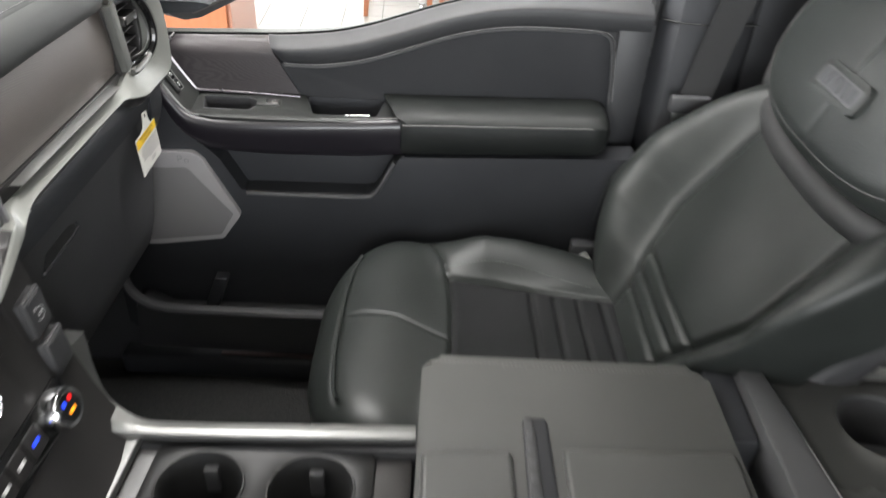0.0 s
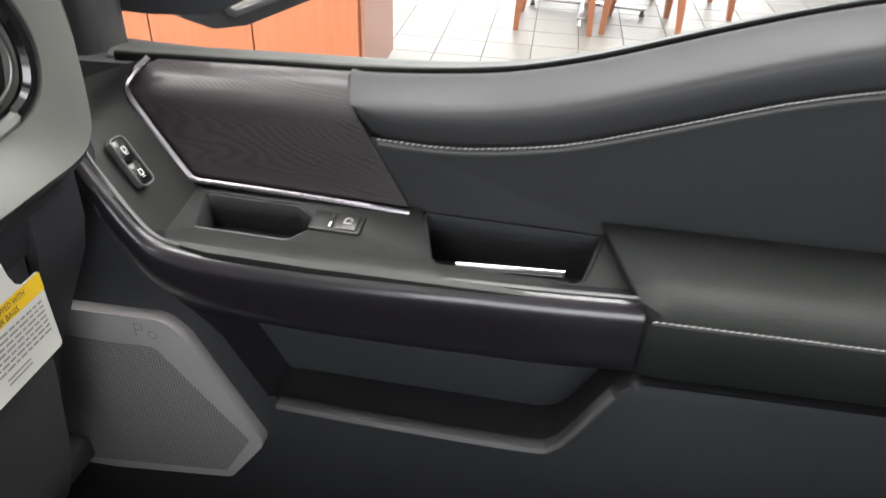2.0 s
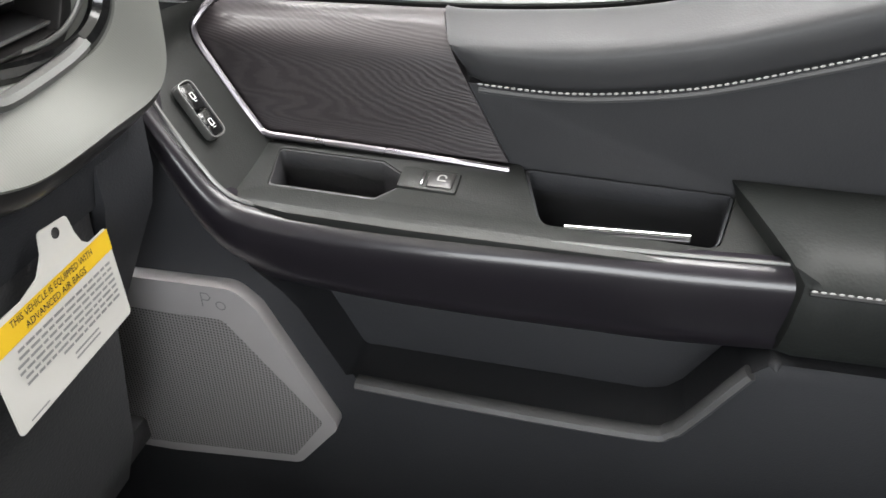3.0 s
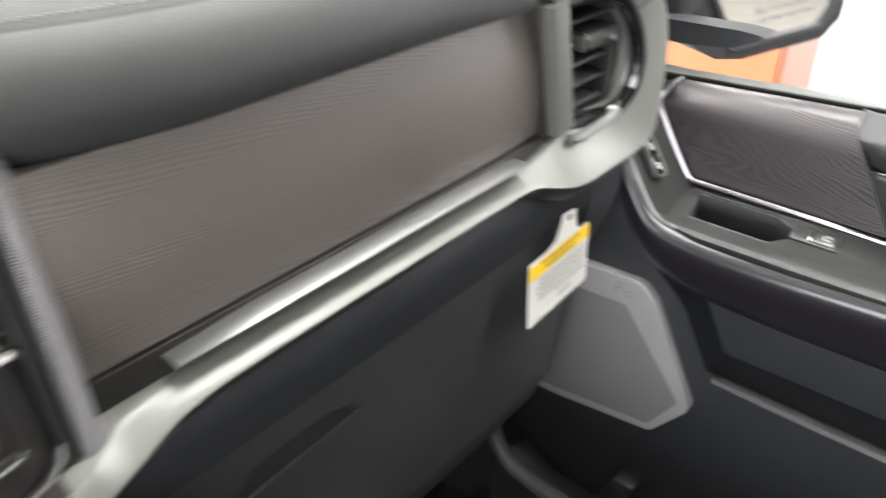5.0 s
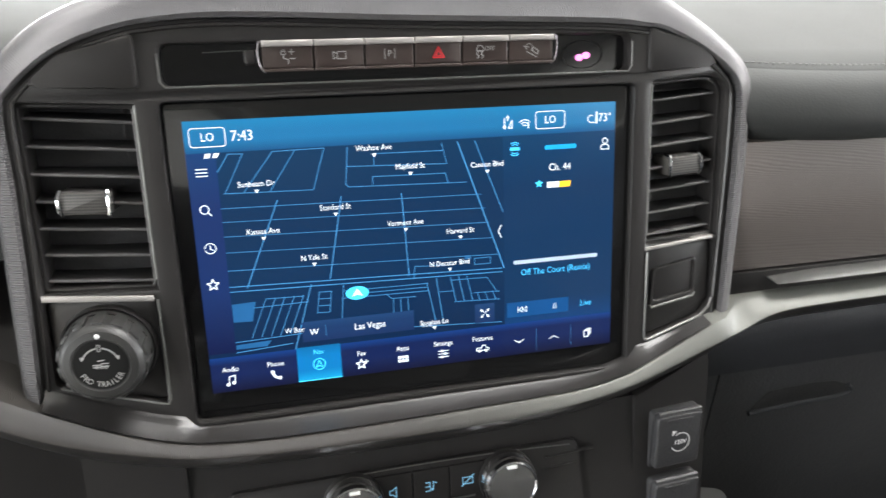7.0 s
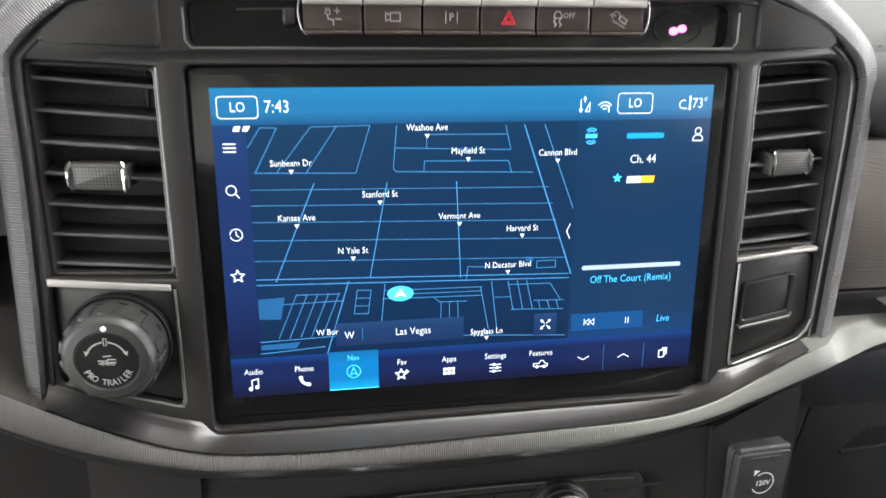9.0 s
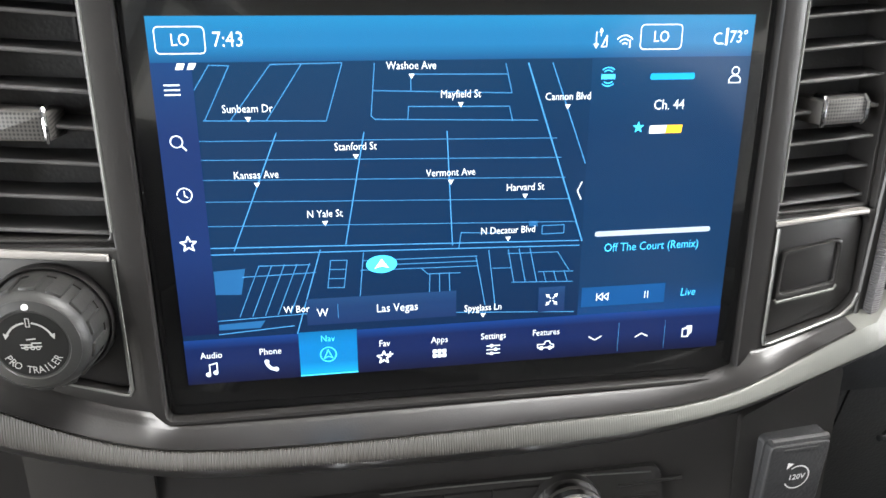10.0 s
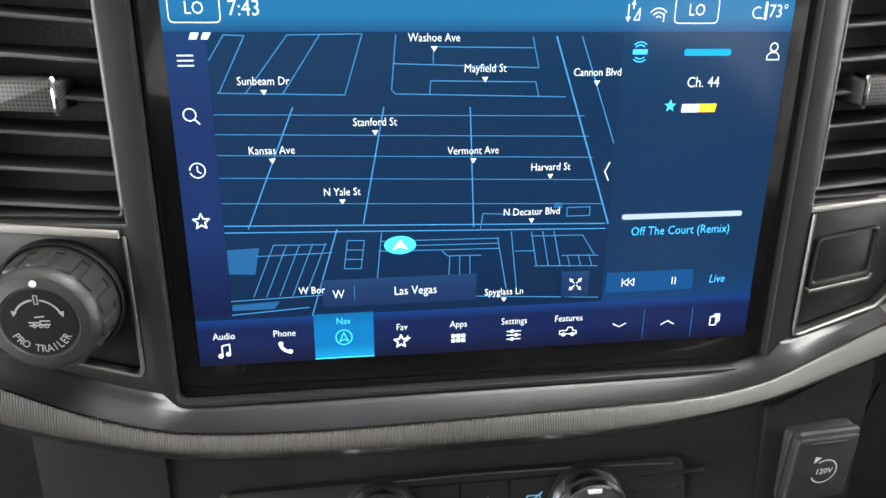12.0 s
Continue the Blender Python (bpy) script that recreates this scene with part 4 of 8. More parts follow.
def air_vent(label, F, x0, x1, y0, y1, depth, slats, radius, tilt=8, tab=(0.5, 0.55), corner=None, rows=None, lean=0.0):
    """Recessed vent in a frame's plane: casing, slats, vanes behind and the thumb tab."""
    t = thing("air_vent", label, "air vent", "vents on the dashboard")
    out = round_poly(rect(x0, y0, x1, y1), corner or radius, 4)
    inn = round_poly(rect(x0 + 0.0022, y0 + 0.0022, x1 - 0.0022, y1 - 0.0022), corner or radius, 4)
    part("casing", plate(out, [inn], F, -depth, 0.001, 0.0008), SATIN, t)
    part("vent_back", prism(out, F, -depth - 0.003, -depth), PLASTIC_D, t)
    n = slats
    first, step = rows or (y0 + (y1 - y0) / (n - 0.3) * 0.45, (y1 - y0) / (n - 0.3))
    for k in range(n):
        xm, xh = (x0 + x1) / 2, (x1 - x0) / 2 - 0.002
        M = F @ Matrix.Translation((xm, first + step * k, -0.012)) @ pose(0, 0, 0, tilt, 0, lean)
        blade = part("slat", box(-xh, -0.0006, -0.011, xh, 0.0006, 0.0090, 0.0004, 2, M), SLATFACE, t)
        # pale bead paints the light caught by the blade's nose
        part("slat_edge", tube([tuple(M @ Vector((x, 0, 0.0090))) for x in (-xh, 0.0, xh)], 0.00095, 8, tuple(M.to_3x3() @ Vector((0, 1, 0)))), SLAT_LIT, blade, "front edge of the slat, coloured pale as a highlight")
    for u in (0.12, 0.34, 0.58, 0.82):
        x = x0 + (x1 - x0) * u
        part("vane", prism(rect(x - 0.0007, y0 + 0.003, x + 0.0007, y1 - 0.003), F, -depth, -0.0225), GREYDOOR, t)
    vent_tab(t, F, x0 + (x1 - x0) * tab[0], y0 + (y1 - y0) * tab[1], (x1 - x0) * 0.46, 0.0122, -0.0035)
    return t


def dashboard():
    t = thing("dashboard", "black soft-top dashboard with a wood veneer panel", "dashboard")
    # upper pad, rolled at its front edge
    ys = [0.6185, 0.635, 0.65, 0.67, 0.70, 0.80, 0.88, 0.92, 0.934, 0.941, 0.9445]
    shrink = [0, 0, 0, 0, 0, 0, 0, 0, 0.0012, 0.005, 0.011]
    rings = []
    for y, e in zip(ys, shrink):
        dz = -0.0065 * (y - 0.62) / 0.32
        prof = [(-0.92, 1.50), (-0.90, 1.586), (-0.80, 1.578), (-0.68, 1.568), (-0.58, 1.556), (-0.50, 1.5390), (-0.4665, 1.5312), (-0.4642, 1.5285), (-0.4622, 1.5302), (-0.4535, 1.5268), (-0.4465, 1.5202), (-0.4422, 1.5120), (-0.4402, 1.5040), (-0.4402, 1.4985), (-0.4430, 1.4920), (-0.4495, 1.4848), (-0.458, 1.4812), (-0.50, 1.480), (-0.50, 1.44), (-0.90, 1.40)]
        near = 0.017 * max(0.0, (0.70 - y) / 0.08) ** 1.5
        rings.append([(x - (e + near if x > -0.48 else 0), y, z + (dz - (e * 0.7 if 1.51 < z < 1.56 else 0) if z > 1.485 else 0)) for x, z in prof])
    part("upper_pad", loft(rings), SOFT, t, "padded black dashboard top")
    part("pad_stitching", stitches([(-0.4690 - 0.017 * max(0.0, (0.70 - 0.62 - 0.03 * k) / 0.08) ** 1.5, 0.62 + 0.03 * k, 1.5329 - 0.0065 * (0.03 * k - 0.005) / 0.32) for k in range(11)], pitch=0.0046), THREAD_D, t)
    part("pad_end", loft([[(x, y, z - dz) for x, z in ((-0.92, 1.45), (-0.90, 1.566), (-0.70, 1.548), (-0.58, 1.536), (-0.50, 1.520), (-0.462, 1.5095), (-0.446, 1.507), (-0.446, 1.49), (-0.50, 1.47), (-0.92, 1.40))] for y, dz in ((0.9445, 0.0), (1.0, 0.002), (1.06, 0.010), (1.10, 0.022))]), PLASTIC_D, t, "dark plastic end of the dashboard top")
    part("far_pad", loft([[(x, y, z) for x, z in ((-0.92, 1.45), (-0.90, 1.572), (-0.80, 1.564), (-0.68, 1.555), (-0.60, 1.548), (-0.57, 1.540), (-0.56, 1.53), (-0.56, 1.40), (-0.92, 1.40))] for y in (-0.40, 0.0, 0.3, 0.6205)]), SOFT, t)
    part("driver_side_panel", dash_section([(-0.475, 1.345), (-0.462, 1.30), (-0.46, 1.20), (-0.475, 1.05), (-0.53, 0.96), (-0.75, 0.95), (-0.75, 1.345)], -0.40, 0.205), SATIN, t, "black lower dash beside the stack")
    # wood veneer panel, slightly bowed
    rings = []
    for k in range(13):
        y = 0.614 + 0.358 * k / 12
        zt, zb = 1.4845, 1.3905
        row = []
        for j in range(9):
            v = j / 8
            row.append((-0.452 + 0.0055 * math.sin(math.pi * v) - 0.004 * v + (-0.004 * max(0, k - 9) / 3), y, zb + (zt - zb) * v))
        rings.append(row + [(x - 0.02, y2, z) for x, y2, z in row[::-1]])
    part("wood_panel", loft(rings), DASHWOOD, t, "matt dark ash veneer panel with fine grain")
    part("lower_reveal", box(-0.475, 0.614, 1.366, -0.450, 0.985, 1.389, 0.002), SATIN, t)
    # bright pull strip with tapered ends
    rings = []
    for k in range(25):
        u = k / 24
        y = 0.656 + 0.270 * u
        e = min(1.0, (0.18 + u / 0.20), 0.35 + (1 - u) / 0.03)
        zc = 1.3838 + 0.0005 * math.sin(math.pi * u)
        h = 0.0025 * e
        rings.append([(-0.4415, y, zc - h), (-0.4380, y, zc - h * 0.5), (-0.4370, y, zc), (-0.4415, y, zc + h * 0.9), (-0.452, y, zc + h), (-0.452, y, zc - h)])
    part("silver_strip", loft(rings), SILVER, t, "satin silver strip along the veneer")
    # lower dash and glovebox
    prof = [(-0.47, 1.364), (-0.449, 1.357), (-0.4425, 1.346), (-0.4435, 1.330), (-0.448, 1.318), (-0.452, 1.30), (-0.70, 1.30), (-0.70, 1.372)]
    part("lower_roll", dash_section(prof, 0.570, 1.062), PLASTIC, t)
    prof = [(-0.4535, 1.312), (-0.4555, 1.29), (-0.461, 1.20), (-0.474, 1.11), (-0.49, 1.06), (-0.51, 1.045), (-0.70, 1.045), (-0.70, 1.312)]
    door = part("glovebox_door", dash_section(prof, 0.638, 1.03), PLASTIC_D, t, "grained black glovebox door")
    grip = [(0.673, 1.2535), (0.715, 1.2560), (0.753, 1.2570), (0.770, 1.2610), (0.765, 1.2680), (0.751, 1.2735), (0.730, 1.2750), (0.689, 1.2730)]
    # flush black panel paints the shade of the pull's recess
    handle = part("glovebox_handle", prism(round_poly(grip, 0.003, 3), dash_frame(-0.4566), -0.006, 0.0004, 0.0003), RUBBER, door, "flush glovebox pull, darkened as if recessed")
    part("pull_lip", tube([(-0.4562, y, z) for y, z in [tuple(p) for p in spline(grip[:5], 5)]], 0.0022, 8), PLASTIC, handle)
    part("side_column", dash_section([(-0.4537, 1.315), (-0.4557, 1.29), (-0.4612, 1.20), (-0.4745, 1.11), (-0.4905, 1.06), (-0.52, 0.95), (-0.75, 0.80), (-0.75, 1.315)], 0.560, 0.6366), PLASTIC_D, t)
    part("end_column", dash_section([(-0.445, 1.335), (-0.446, 1.300), (-0.452, 1.275), (-0.482, 1.21), (-0.505, 1.16), (-0.53, 1.03), (-0.75, 1.0), (-0.75, 1.335)], 1.0325, 1.080), PLASTIC, t)
    part("kick_panel", prism(round_poly([(-0.98, 0.70), (-0.60, 0.70), (-0.56, 0.9), (-0.52, 1.20), (-0.98, 1.30)], 0.04), door_frame(1.16), 0, 0.05, 0.01), PLASTIC_D, t)
    part("under_cover", box(-0.97, 0.60, 1.02, -0.52, 1.10, 1.046, 0.004), PLASTIC_D, t)
    # outer vent casing, bright inner jamb and outer cheek
    DF = dash_frame(-0.447)
    part("vent_jamb", sweep([(-0.444, 0.953 + 0.020 * u, 1.486 - 0.094 * u) for u in (0, 0.25, 0.5, 0.75, 1)], round_poly(rect(-0.0105, -0.0055, 0.0105, 0.0055), 0.003, 3), up=(1, 0, 0)), GREYTRIM, t)
    part("vent_foot", tube([tuple(p) for p in spline([(-0.436, 0.972, 1.387), (-0.434, 0.985, 1.3855), (-0.434, 1.03, 1.390), (-0.436, 1.052, 1.402)], 5)], 0.004, 8), SILVER, t)
    hole = round_poly([(0.974, 1.391), (1.036, 1.391), (1.046, 1.408), (1.046, 1.445), (1.034, 1.472), (1.02, 1.481), (0.958, 1.4815)], 0.010, 4)
    part("outer_cheek", plate(round_poly([(0.962, 1.372), (1.05, 1.372), (1.062, 1.40), (1.062, 1.45), (1.048, 1.486), (0.95, 1.492)], 0.010, 4), [hole], DF, -0.03, -0.001, 0.002), SATIN, t)
    return t


dashboard()
air_vent("black slatted air vent beside the passenger door", dash_frame(-0.451), 0.962, 1.062, 1.392, 1.483, 0.05, 6, 0.012, tab=(0.6, 0.6), corner=[0.004, 0.03, 0.03, 0.004])

# ---------------------------------------------------------------- centre stack


def winged(p):
    """The outer thirds of the stack fall away from the screen's plane."""
    d = max(0.0, abs(p.x) - 0.1395)
    return Vector((p.x + (p.x + 0.08) * 0.33 * d, p.y + (p.y - 0.02) * 0.33 * d + 0.055 * d, p.z - 0.12 * d))


def swept_wings(t):
    """Bends a finished thing of the stack back at both sides."""
    back = STACK.inverted()
    for ob in t.children_recursive:
        if ob.type == "MESH":
            for v in ob.data.vertices:
                p = back @ v.co
                if abs(p.x) > 0.1395:
                    v.co = STACK @ winged(p)
            ob.data.update()


FRAME_LINE = [(0.2105, -0.159, 0.005), (0.2145, -0.085, 0.0056), (0.2165, -0.04, 0.0058), (0.2170, -0.007, 0.0060), (0.2148, 0.006, 0.0062), (0.2075, 0.0172, 0.0065), (0.188, 0.0332, 0.0072), (0.164, 0.0478, 0.0088), (0.146, 0.0550, 0.0112), (0.11, 0.0600, 0.0128), (0.0, 0.0640, 0.0138), (-0.085, 0.0662, 0.0128), (-0.128, 0.0645, 0.0118), (-0.158, 0.0572, 0.0096), (-0.190, 0.0422, 0.0085), (-0.2140, 0.0200, 0.0072), (-0.2195, 0.004, 0.0062), (-0.2195, -0.04, 0.0058), (-0.2212, -0.10, 0.0056), (-0.2235, -0.158, 0.005)]
GROOVE = [(-0.30, -0.112), (-0.262, -0.131), (-0.2163, -0.1562), (-0.185, -0.1708), (-0.1610, -0.1805), (-0.1340, -0.1850), (-0.09, -0.1876), (-0.03, -0.1872), (0.045, -0.1856), (0.085, -0.1850), (0.118, -0.1832), (0.140, -0.1772), (0.160, -0.1678), (0.180, -0.1580), (0.200, -0.1500), (0.226, -0.1420)]
BEAM_FOOT = [(-0.30, -0.128), (-0.262, -0.150), (-0.2205, -0.1738), (-0.193, -0.1822), (-0.163, -0.1895), (-0.134, -0.1948), (-0.09, -0.1970), (-0.03, -0.1988), (0.045, -0.1980), (0.085, -0.1955), (0.118, -0.1910), (0.140, -0.1862), (0.160, -0.1798), (0.180, -0.1738), (0.200, -0.1672), (0.226, -0.1585)]


def groove_at(c):
    """Height of the dark groove over the ribbed beam."""
    return smooth_table(GROOVE, c)


def centre_stack():
    t = thing("centre_stack", "satin black centre stack in a ribbed grey frame", "car console")
    outer = [(0.150, 0.049), (0.180, 0.034), (0.1995, 0.016), (0.2115, -0.004), (0.2085, -0.1475), (0.1765, -0.156), (0.142, -0.166), (-0.142, -0.1755), (-0.185, -0.163), (-0.2195, -0.1495), (-0.2185, 0.002), (-0.2145, 0.0195), (-0.188, 0.040), (-0.150, 0.053)]
    glass = round_poly(rect(-0.1395, -0.1765, 0.1395, 0.0105), 0.004, 3)
    outer[6:8] = [(0.142, -0.1785), (-0.142, -0.1785)]
    bar = round_poly(rect(-0.137, 0.0185, 0.137, 0.0405), 0.006, 3)
    vl, vr = rect(-0.2095, -0.0925, -0.1515, 0.0095), rect(0.1515, -0.0940, 0.2025, 0.0105)
    knob, blank = round_poly([(-0.2105, -0.1465), (-0.1525, -0.1620), (-0.1525, -0.0965), (-0.2105, -0.0965)], 0.005, 3), round_poly([(0.1515, -0.1600), (0.1935, -0.149), (0.2015, -0.139), (0.2015, -0.0970), (0.1515, -0.0970)], 0.005, 3)
    part("bezel", plate(outer, [glass, bar, vl, round_poly(vr, [0, 0, 0.014, 0.003], 4), knob, blank], STACK, -0.016, 0.005, 0.0018), SATIN, t, "satin black plastic surround")
    part("backing", prism(outer, STACK, -0.05, -0.018), PLASTIC_D, t)
    # raised brow over each vent
    for s, pts in ((1, [(0.1475, 0.0445), (0.1475, 0.0165), (0.197, 0.0165), (0.181, 0.0305)]), (-1, [(-0.1475, 0.0465), (-0.1475, 0.0175), (-0.203, 0.0175), (-0.184, 0.034)])):
        part("brow", prism(round_poly(pts, 0.003, 3), STACK, 0.0, 0.0082, 0.0018, 2), SATIN, t)
    # lip of the surround, a sloping shelf below the screen that runs out to both sides
    rings = []
    for k in range(59):
        c = -0.2165 + 0.412 * k / 58
        g = groove_at(c)
        e = min(1.0, max(0.0, (abs(c) - 0.1375) / 0.0075))
        e = e * e * (3 - 2 * e)
        side = (-0.1600 + (c - 0.1515) * 0.26 if c > 0 else -0.1620 - (c + 0.1525) * 0.27) - 0.0015
        side = min(max(side, g + 0.0035), g + 0.012)
        w0, n0 = -0.1765 + (side + 0.1765) * e, 0.0008 + 0.0042 * e
        if e < 1:
            w0 = max(w0, g + 0.0045)
        rings.append([tuple(STACK @ Vector((c, w, n))) for w, n in ((w0, n0 - 0.003), (w0 - 0.0006, n0), (w0 + (g - w0) * 0.22, n0 + (0.0165 - n0) * 0.16), (w0 + (g - w0) * 0.42, n0 + (0.0165 - n0) * 0.32), (w0 + (g - w0) * 0.45, n0 + (0.0165 - n0) * 0.36), (w0 + (g - w0) * 0.94, n0 + (0.0165 - n0) * 0.96), (g + 0.0006, 0.0168), (g - 0.001, 0.0150), (g - 0.002, -0.012), (w0, -0.012))])
    part("chin", loft(rings), SATIN, t, "satin shelf below the screen")
    part("button_bar_back", prism(bar, STACK, -0.016, -0.006), GLOSS, t)
    # thin bright tubes stand in for highlights on the recess and vent edges
    part("bar_edge", tube([tuple(STACK @ Vector((x, y, 0.0048))) for x, y in ((-0.1372, 0.036), (-0.1372, 0.0215), (-0.1345, 0.0183), (0.0, 0.0181), (0.1345, 0.0183), (0.1372, 0.0215), (0.1372, 0.036))], 0.0006, 6, (1, 0, 0.2)), SILVER, t)
    for s in (-1, 1):
        part("vent_edge", tube([tuple(STACK @ Vector((s * 0.1512, y, 0.0046))) for y in (0.009, -0.03, -0.06, -0.086)], 0.0007, 6, (0, 1, 0)), GREYTRIM, t)
    # ribbed frame
    cs = spline(FRAME_LINE, 6)
    rings, inner = [], []
    for i, p3 in enumerate(cs):
        p, w = Vector((p3[0], p3[1])), p3[2]
        a3, b3 = cs[min(i + 1, len(cs) - 1)], cs[max(i - 1, 0)]
        tg = Vector((a3[0] - b3[0], a3[1] - b3[1])).normalized()
        nr = Vector((-tg.y, tg.x))
        ring = []
        for a, n in ((1, -0.03), (1, -0.001), (0.85, 0.0045), (0.4, 0.0080), (-0.2, 0.0095), (-0.8, 0.0100), (-1.0, 0.0080), (-1.0, -0.03)):
            q = p + nr * (-a * w)
            ring.append(tuple(STACK @ Vector((q.x, q.y, n))))
        rings.append(ring)
        q = p + nr * (w + 0.0034)
        inner.append(tuple(STACK @ Vector((q.x, q.y, 0.0048))))
    part("ribbed_frame", loft(rings, uvs=True), RIB, t, "fine-ribbed grey frame round the stack")
    part("inner_bead", tube(inner, 0.0014, 6, tuple(STACK.to_3x3() @ Vector((0, 0, 1)))), SATIN, t)
    part("knob_edge", tube([tuple(STACK @ Vector((x, y, 0.0054))) for x, y in ((-0.1522, -0.098), (-0.1520, -0.1590), (-0.1535, -0.1618), (-0.1560, -0.1616), (-0.2085, -0.1472))], 0.0007, 6, (1, 0, 0.2)), GREYTRIM, t)
    # climate face below
    rings = []
    for k in range(15):
        c = -0.202 + 0.404 * k / 14
        rings.append([tuple(STACK @ Vector((c, w, n))) for w, n in ((-0.205, -0.004), (-0.232, -0.002), (-0.30, 0.002), (-0.36, 0.008), (-0.41, 0.020), (-0.44, 0.035), (-0.44, -0.06), (-0.205, -0.06))])
    part("lower_face", loft(rings), SATIN, t)
    for s in (-1, 1):
        part("filler_panel", prism(round_poly([(s * 0.150, -0.205), (s * 0.206, -0.18), (s * 0.206, -0.34), (s * 0.150, -0.34)], 0.004, 2), STACK, -0.03, 0.0), SATIN, t)
    swept_wings(t)
    return t


centre_stack()

# inner and front edge of the grey ledge that carries the beam on to the outer vent
LEDGE_IN = [(-0.4390, 0.6270, 1.3715), (-0.4455, 0.655, 1.3722), (-0.447, 0.70, 1.3722), (-0.447, 0.80, 1.3722), (-0.447, 0.885, 1.3722), (-0.4465, 0.925, 1.3735), (-0.4455, 0.952, 1.380), (-0.443, 0.975, 1.3880), (-0.439, 1.012, 1.3835), (-0.4315, 1.034, 1.3865), (-0.4270, 1.047, 1.3960), (-0.4250, 1.053, 1.410), (-0.4250, 1.0545, 1.432), (-0.4280, 1.046, 1.458), (-0.4320, 1.025, 1.480), (-0.438, 0.990, 1.4855), (-0.442, 0.950, 1.486)]
LEDGE_OUT = [(-0.4240, 0.6230, 1.3560), (-0.4300, 0.655, 1.3632), (-0.4312, 0.70, 1.3655), (-0.4312, 0.80, 1.3665), (-0.4325, 0.895, 1.3658), (-0.4330, 0.930, 1.3635), (-0.427, 0.953, 1.3568), (-0.421, 0.976, 1.3532), (-0.419, 1.022, 1.3545), (-0.4175, 1.055, 1.3570), (-0.4175, 1.070, 1.3650), (-0.4180, 1.076, 1.385), (-0.4190, 1.0775, 1.430), (-0.421, 1.067, 1.466), (-0.426, 1.038, 1.494), (-0.432, 1.000, 1.5065), (-0.438, 0.950, 1.5085)]


def trim_rail():
    """Ribbed beam under the screen that runs on as the ledge below the veneer and wraps round the outer vent."""
    t = thing("trim_rail", "satin grey ribbed trim rail running across the dashboard", "dashboard trim")
    ins, outs = [], []
    for k in range(61):
        c = -0.30 + 0.506 * k / 60
        ins.append(STACK @ winged(Vector((c, groove_at(c) - 0.0012, 0.0160))))
        outs.append(STACK @ winged(Vector((c, smooth_table(BEAM_FOOT, c), 0.0190))))
    split = len(ins) - 1
    ins += spline([tuple(ins[-1])] + LEDGE_IN, 8)[1:]
    outs += spline([tuple(outs[-1])] + LEDGE_OUT, 8)[1:]
    rings, under = [], []
    for i, (a, b) in enumerate(zip(ins, outs)):
        o = Vector((0, b.y - a.y, b.z - a.z)).normalized()
        rear = Vector((1, 0, 0))
        flat_n = (b - a).normalized()
        bulge = Vector((0.9, 0, 0.45))
        bulge = (bulge - flat_n * bulge.dot(flat_n)).normalized()
        r = min(0.0024, (b - a).length * 0.16)
        ring = [a - rear * 0.035 - o * 0.001, a - rear * 0.0035 - o * 0.0004, a + bulge * 0.0004]
        ring += [a.lerp(b, 0.10) + bulge * 0.0009, a.lerp(b, 0.3) + bulge * 0.0011, a.lerp(b, 0.6) + bulge * 0.0012, a.lerp(b, 0.84) + bulge * 0.0011]
        ring += [b - flat_n * r * 0.5 + bulge * 0.0006, b - rear * r * 0.45, b + o * r * 0.1 - rear * r * 1.5, b + o * r * 0.1 - rear * 0.035]
        rings.append([tuple(p) for p in ring])
        if i < split + 110:
            deep = 1.0 if i < split else 0.9
            pts = ((0.0006, 0.0036), (0.0012, 0.0030), (0.0050, 0.0042), (0.0110, 0.0078), (0.0165, 0.0130), (0.0190, 0.020), (0.0190, 0.040), (0.0006, 0.040))
            under.append([tuple(b + o * (q * deep) - rear * w) for q, w in pts])
    part("rail_face", loft(rings, uvs=True), RAILFACE, t, "ribbed beam running out into a smooth grey ledge, its brightening painted in")
    part("rail_roll", loft(under), SATIN, t, "black rounded underside of the rail")
    ring = [a + Vector((-0.004, 0, 0)) + (a - b).normalized() * 0.004 for a, b in zip(ins, outs)][split + 64:]
    for i in (split + 115, split + 117):
        a, b = ins[i], outs[i]
        o = Vector((0.0012, 0, 0))
        part("rail_joint", tube([tuple(a + o), tuple(a.lerp(b, 0.5) + o), tuple(b + o * 0.5)], 0.0007 if i == split + 115 else 0.0011, 6, (1, 0, 0)), RUBBER if i == split + 115 else SILVER, t)
    inner = [a + Vector((-0.008, 0, 0)) + (a - b).normalized() * 0.0115 for a, b in zip(ins, outs)][split + 72:split + 118]
    part("bright_vent_edge", tube([tuple(p) for p in inner], 0.0014, 8, (1, 0, 0)), SILVER, t, "bright strip inside the ring")
    part("vent_ring", tube([tuple(p) for p in ring], 0.0052, 8, (1, 0, 0)), GLOSS, t, "glossy black ring round the outer vent")
    return t


trim_rail()
VENT_L = air_vent("black slatted air vent beside the touchscreen", STACK, -0.2095, -0.1515, -0.0925, 0.0095, 0.04, 7, 0.002, tab=(0.47, 0.487), rows=(-0.0865, 0.01475), lean=-2.0)
VENT_R = air_vent("black slatted air vent beside the touchscreen", STACK, 0.1515, 0.2025, -0.0940, 0.0105, 0.04, 7, 0.002, tab=(0.5, 0.473), rows=(-0.0875, 0.01458), lean=1.8, corner=[0.001, 0.001, 0.014, 0.003])
swept_wings(VENT_L)
swept_wings(VENT_R)


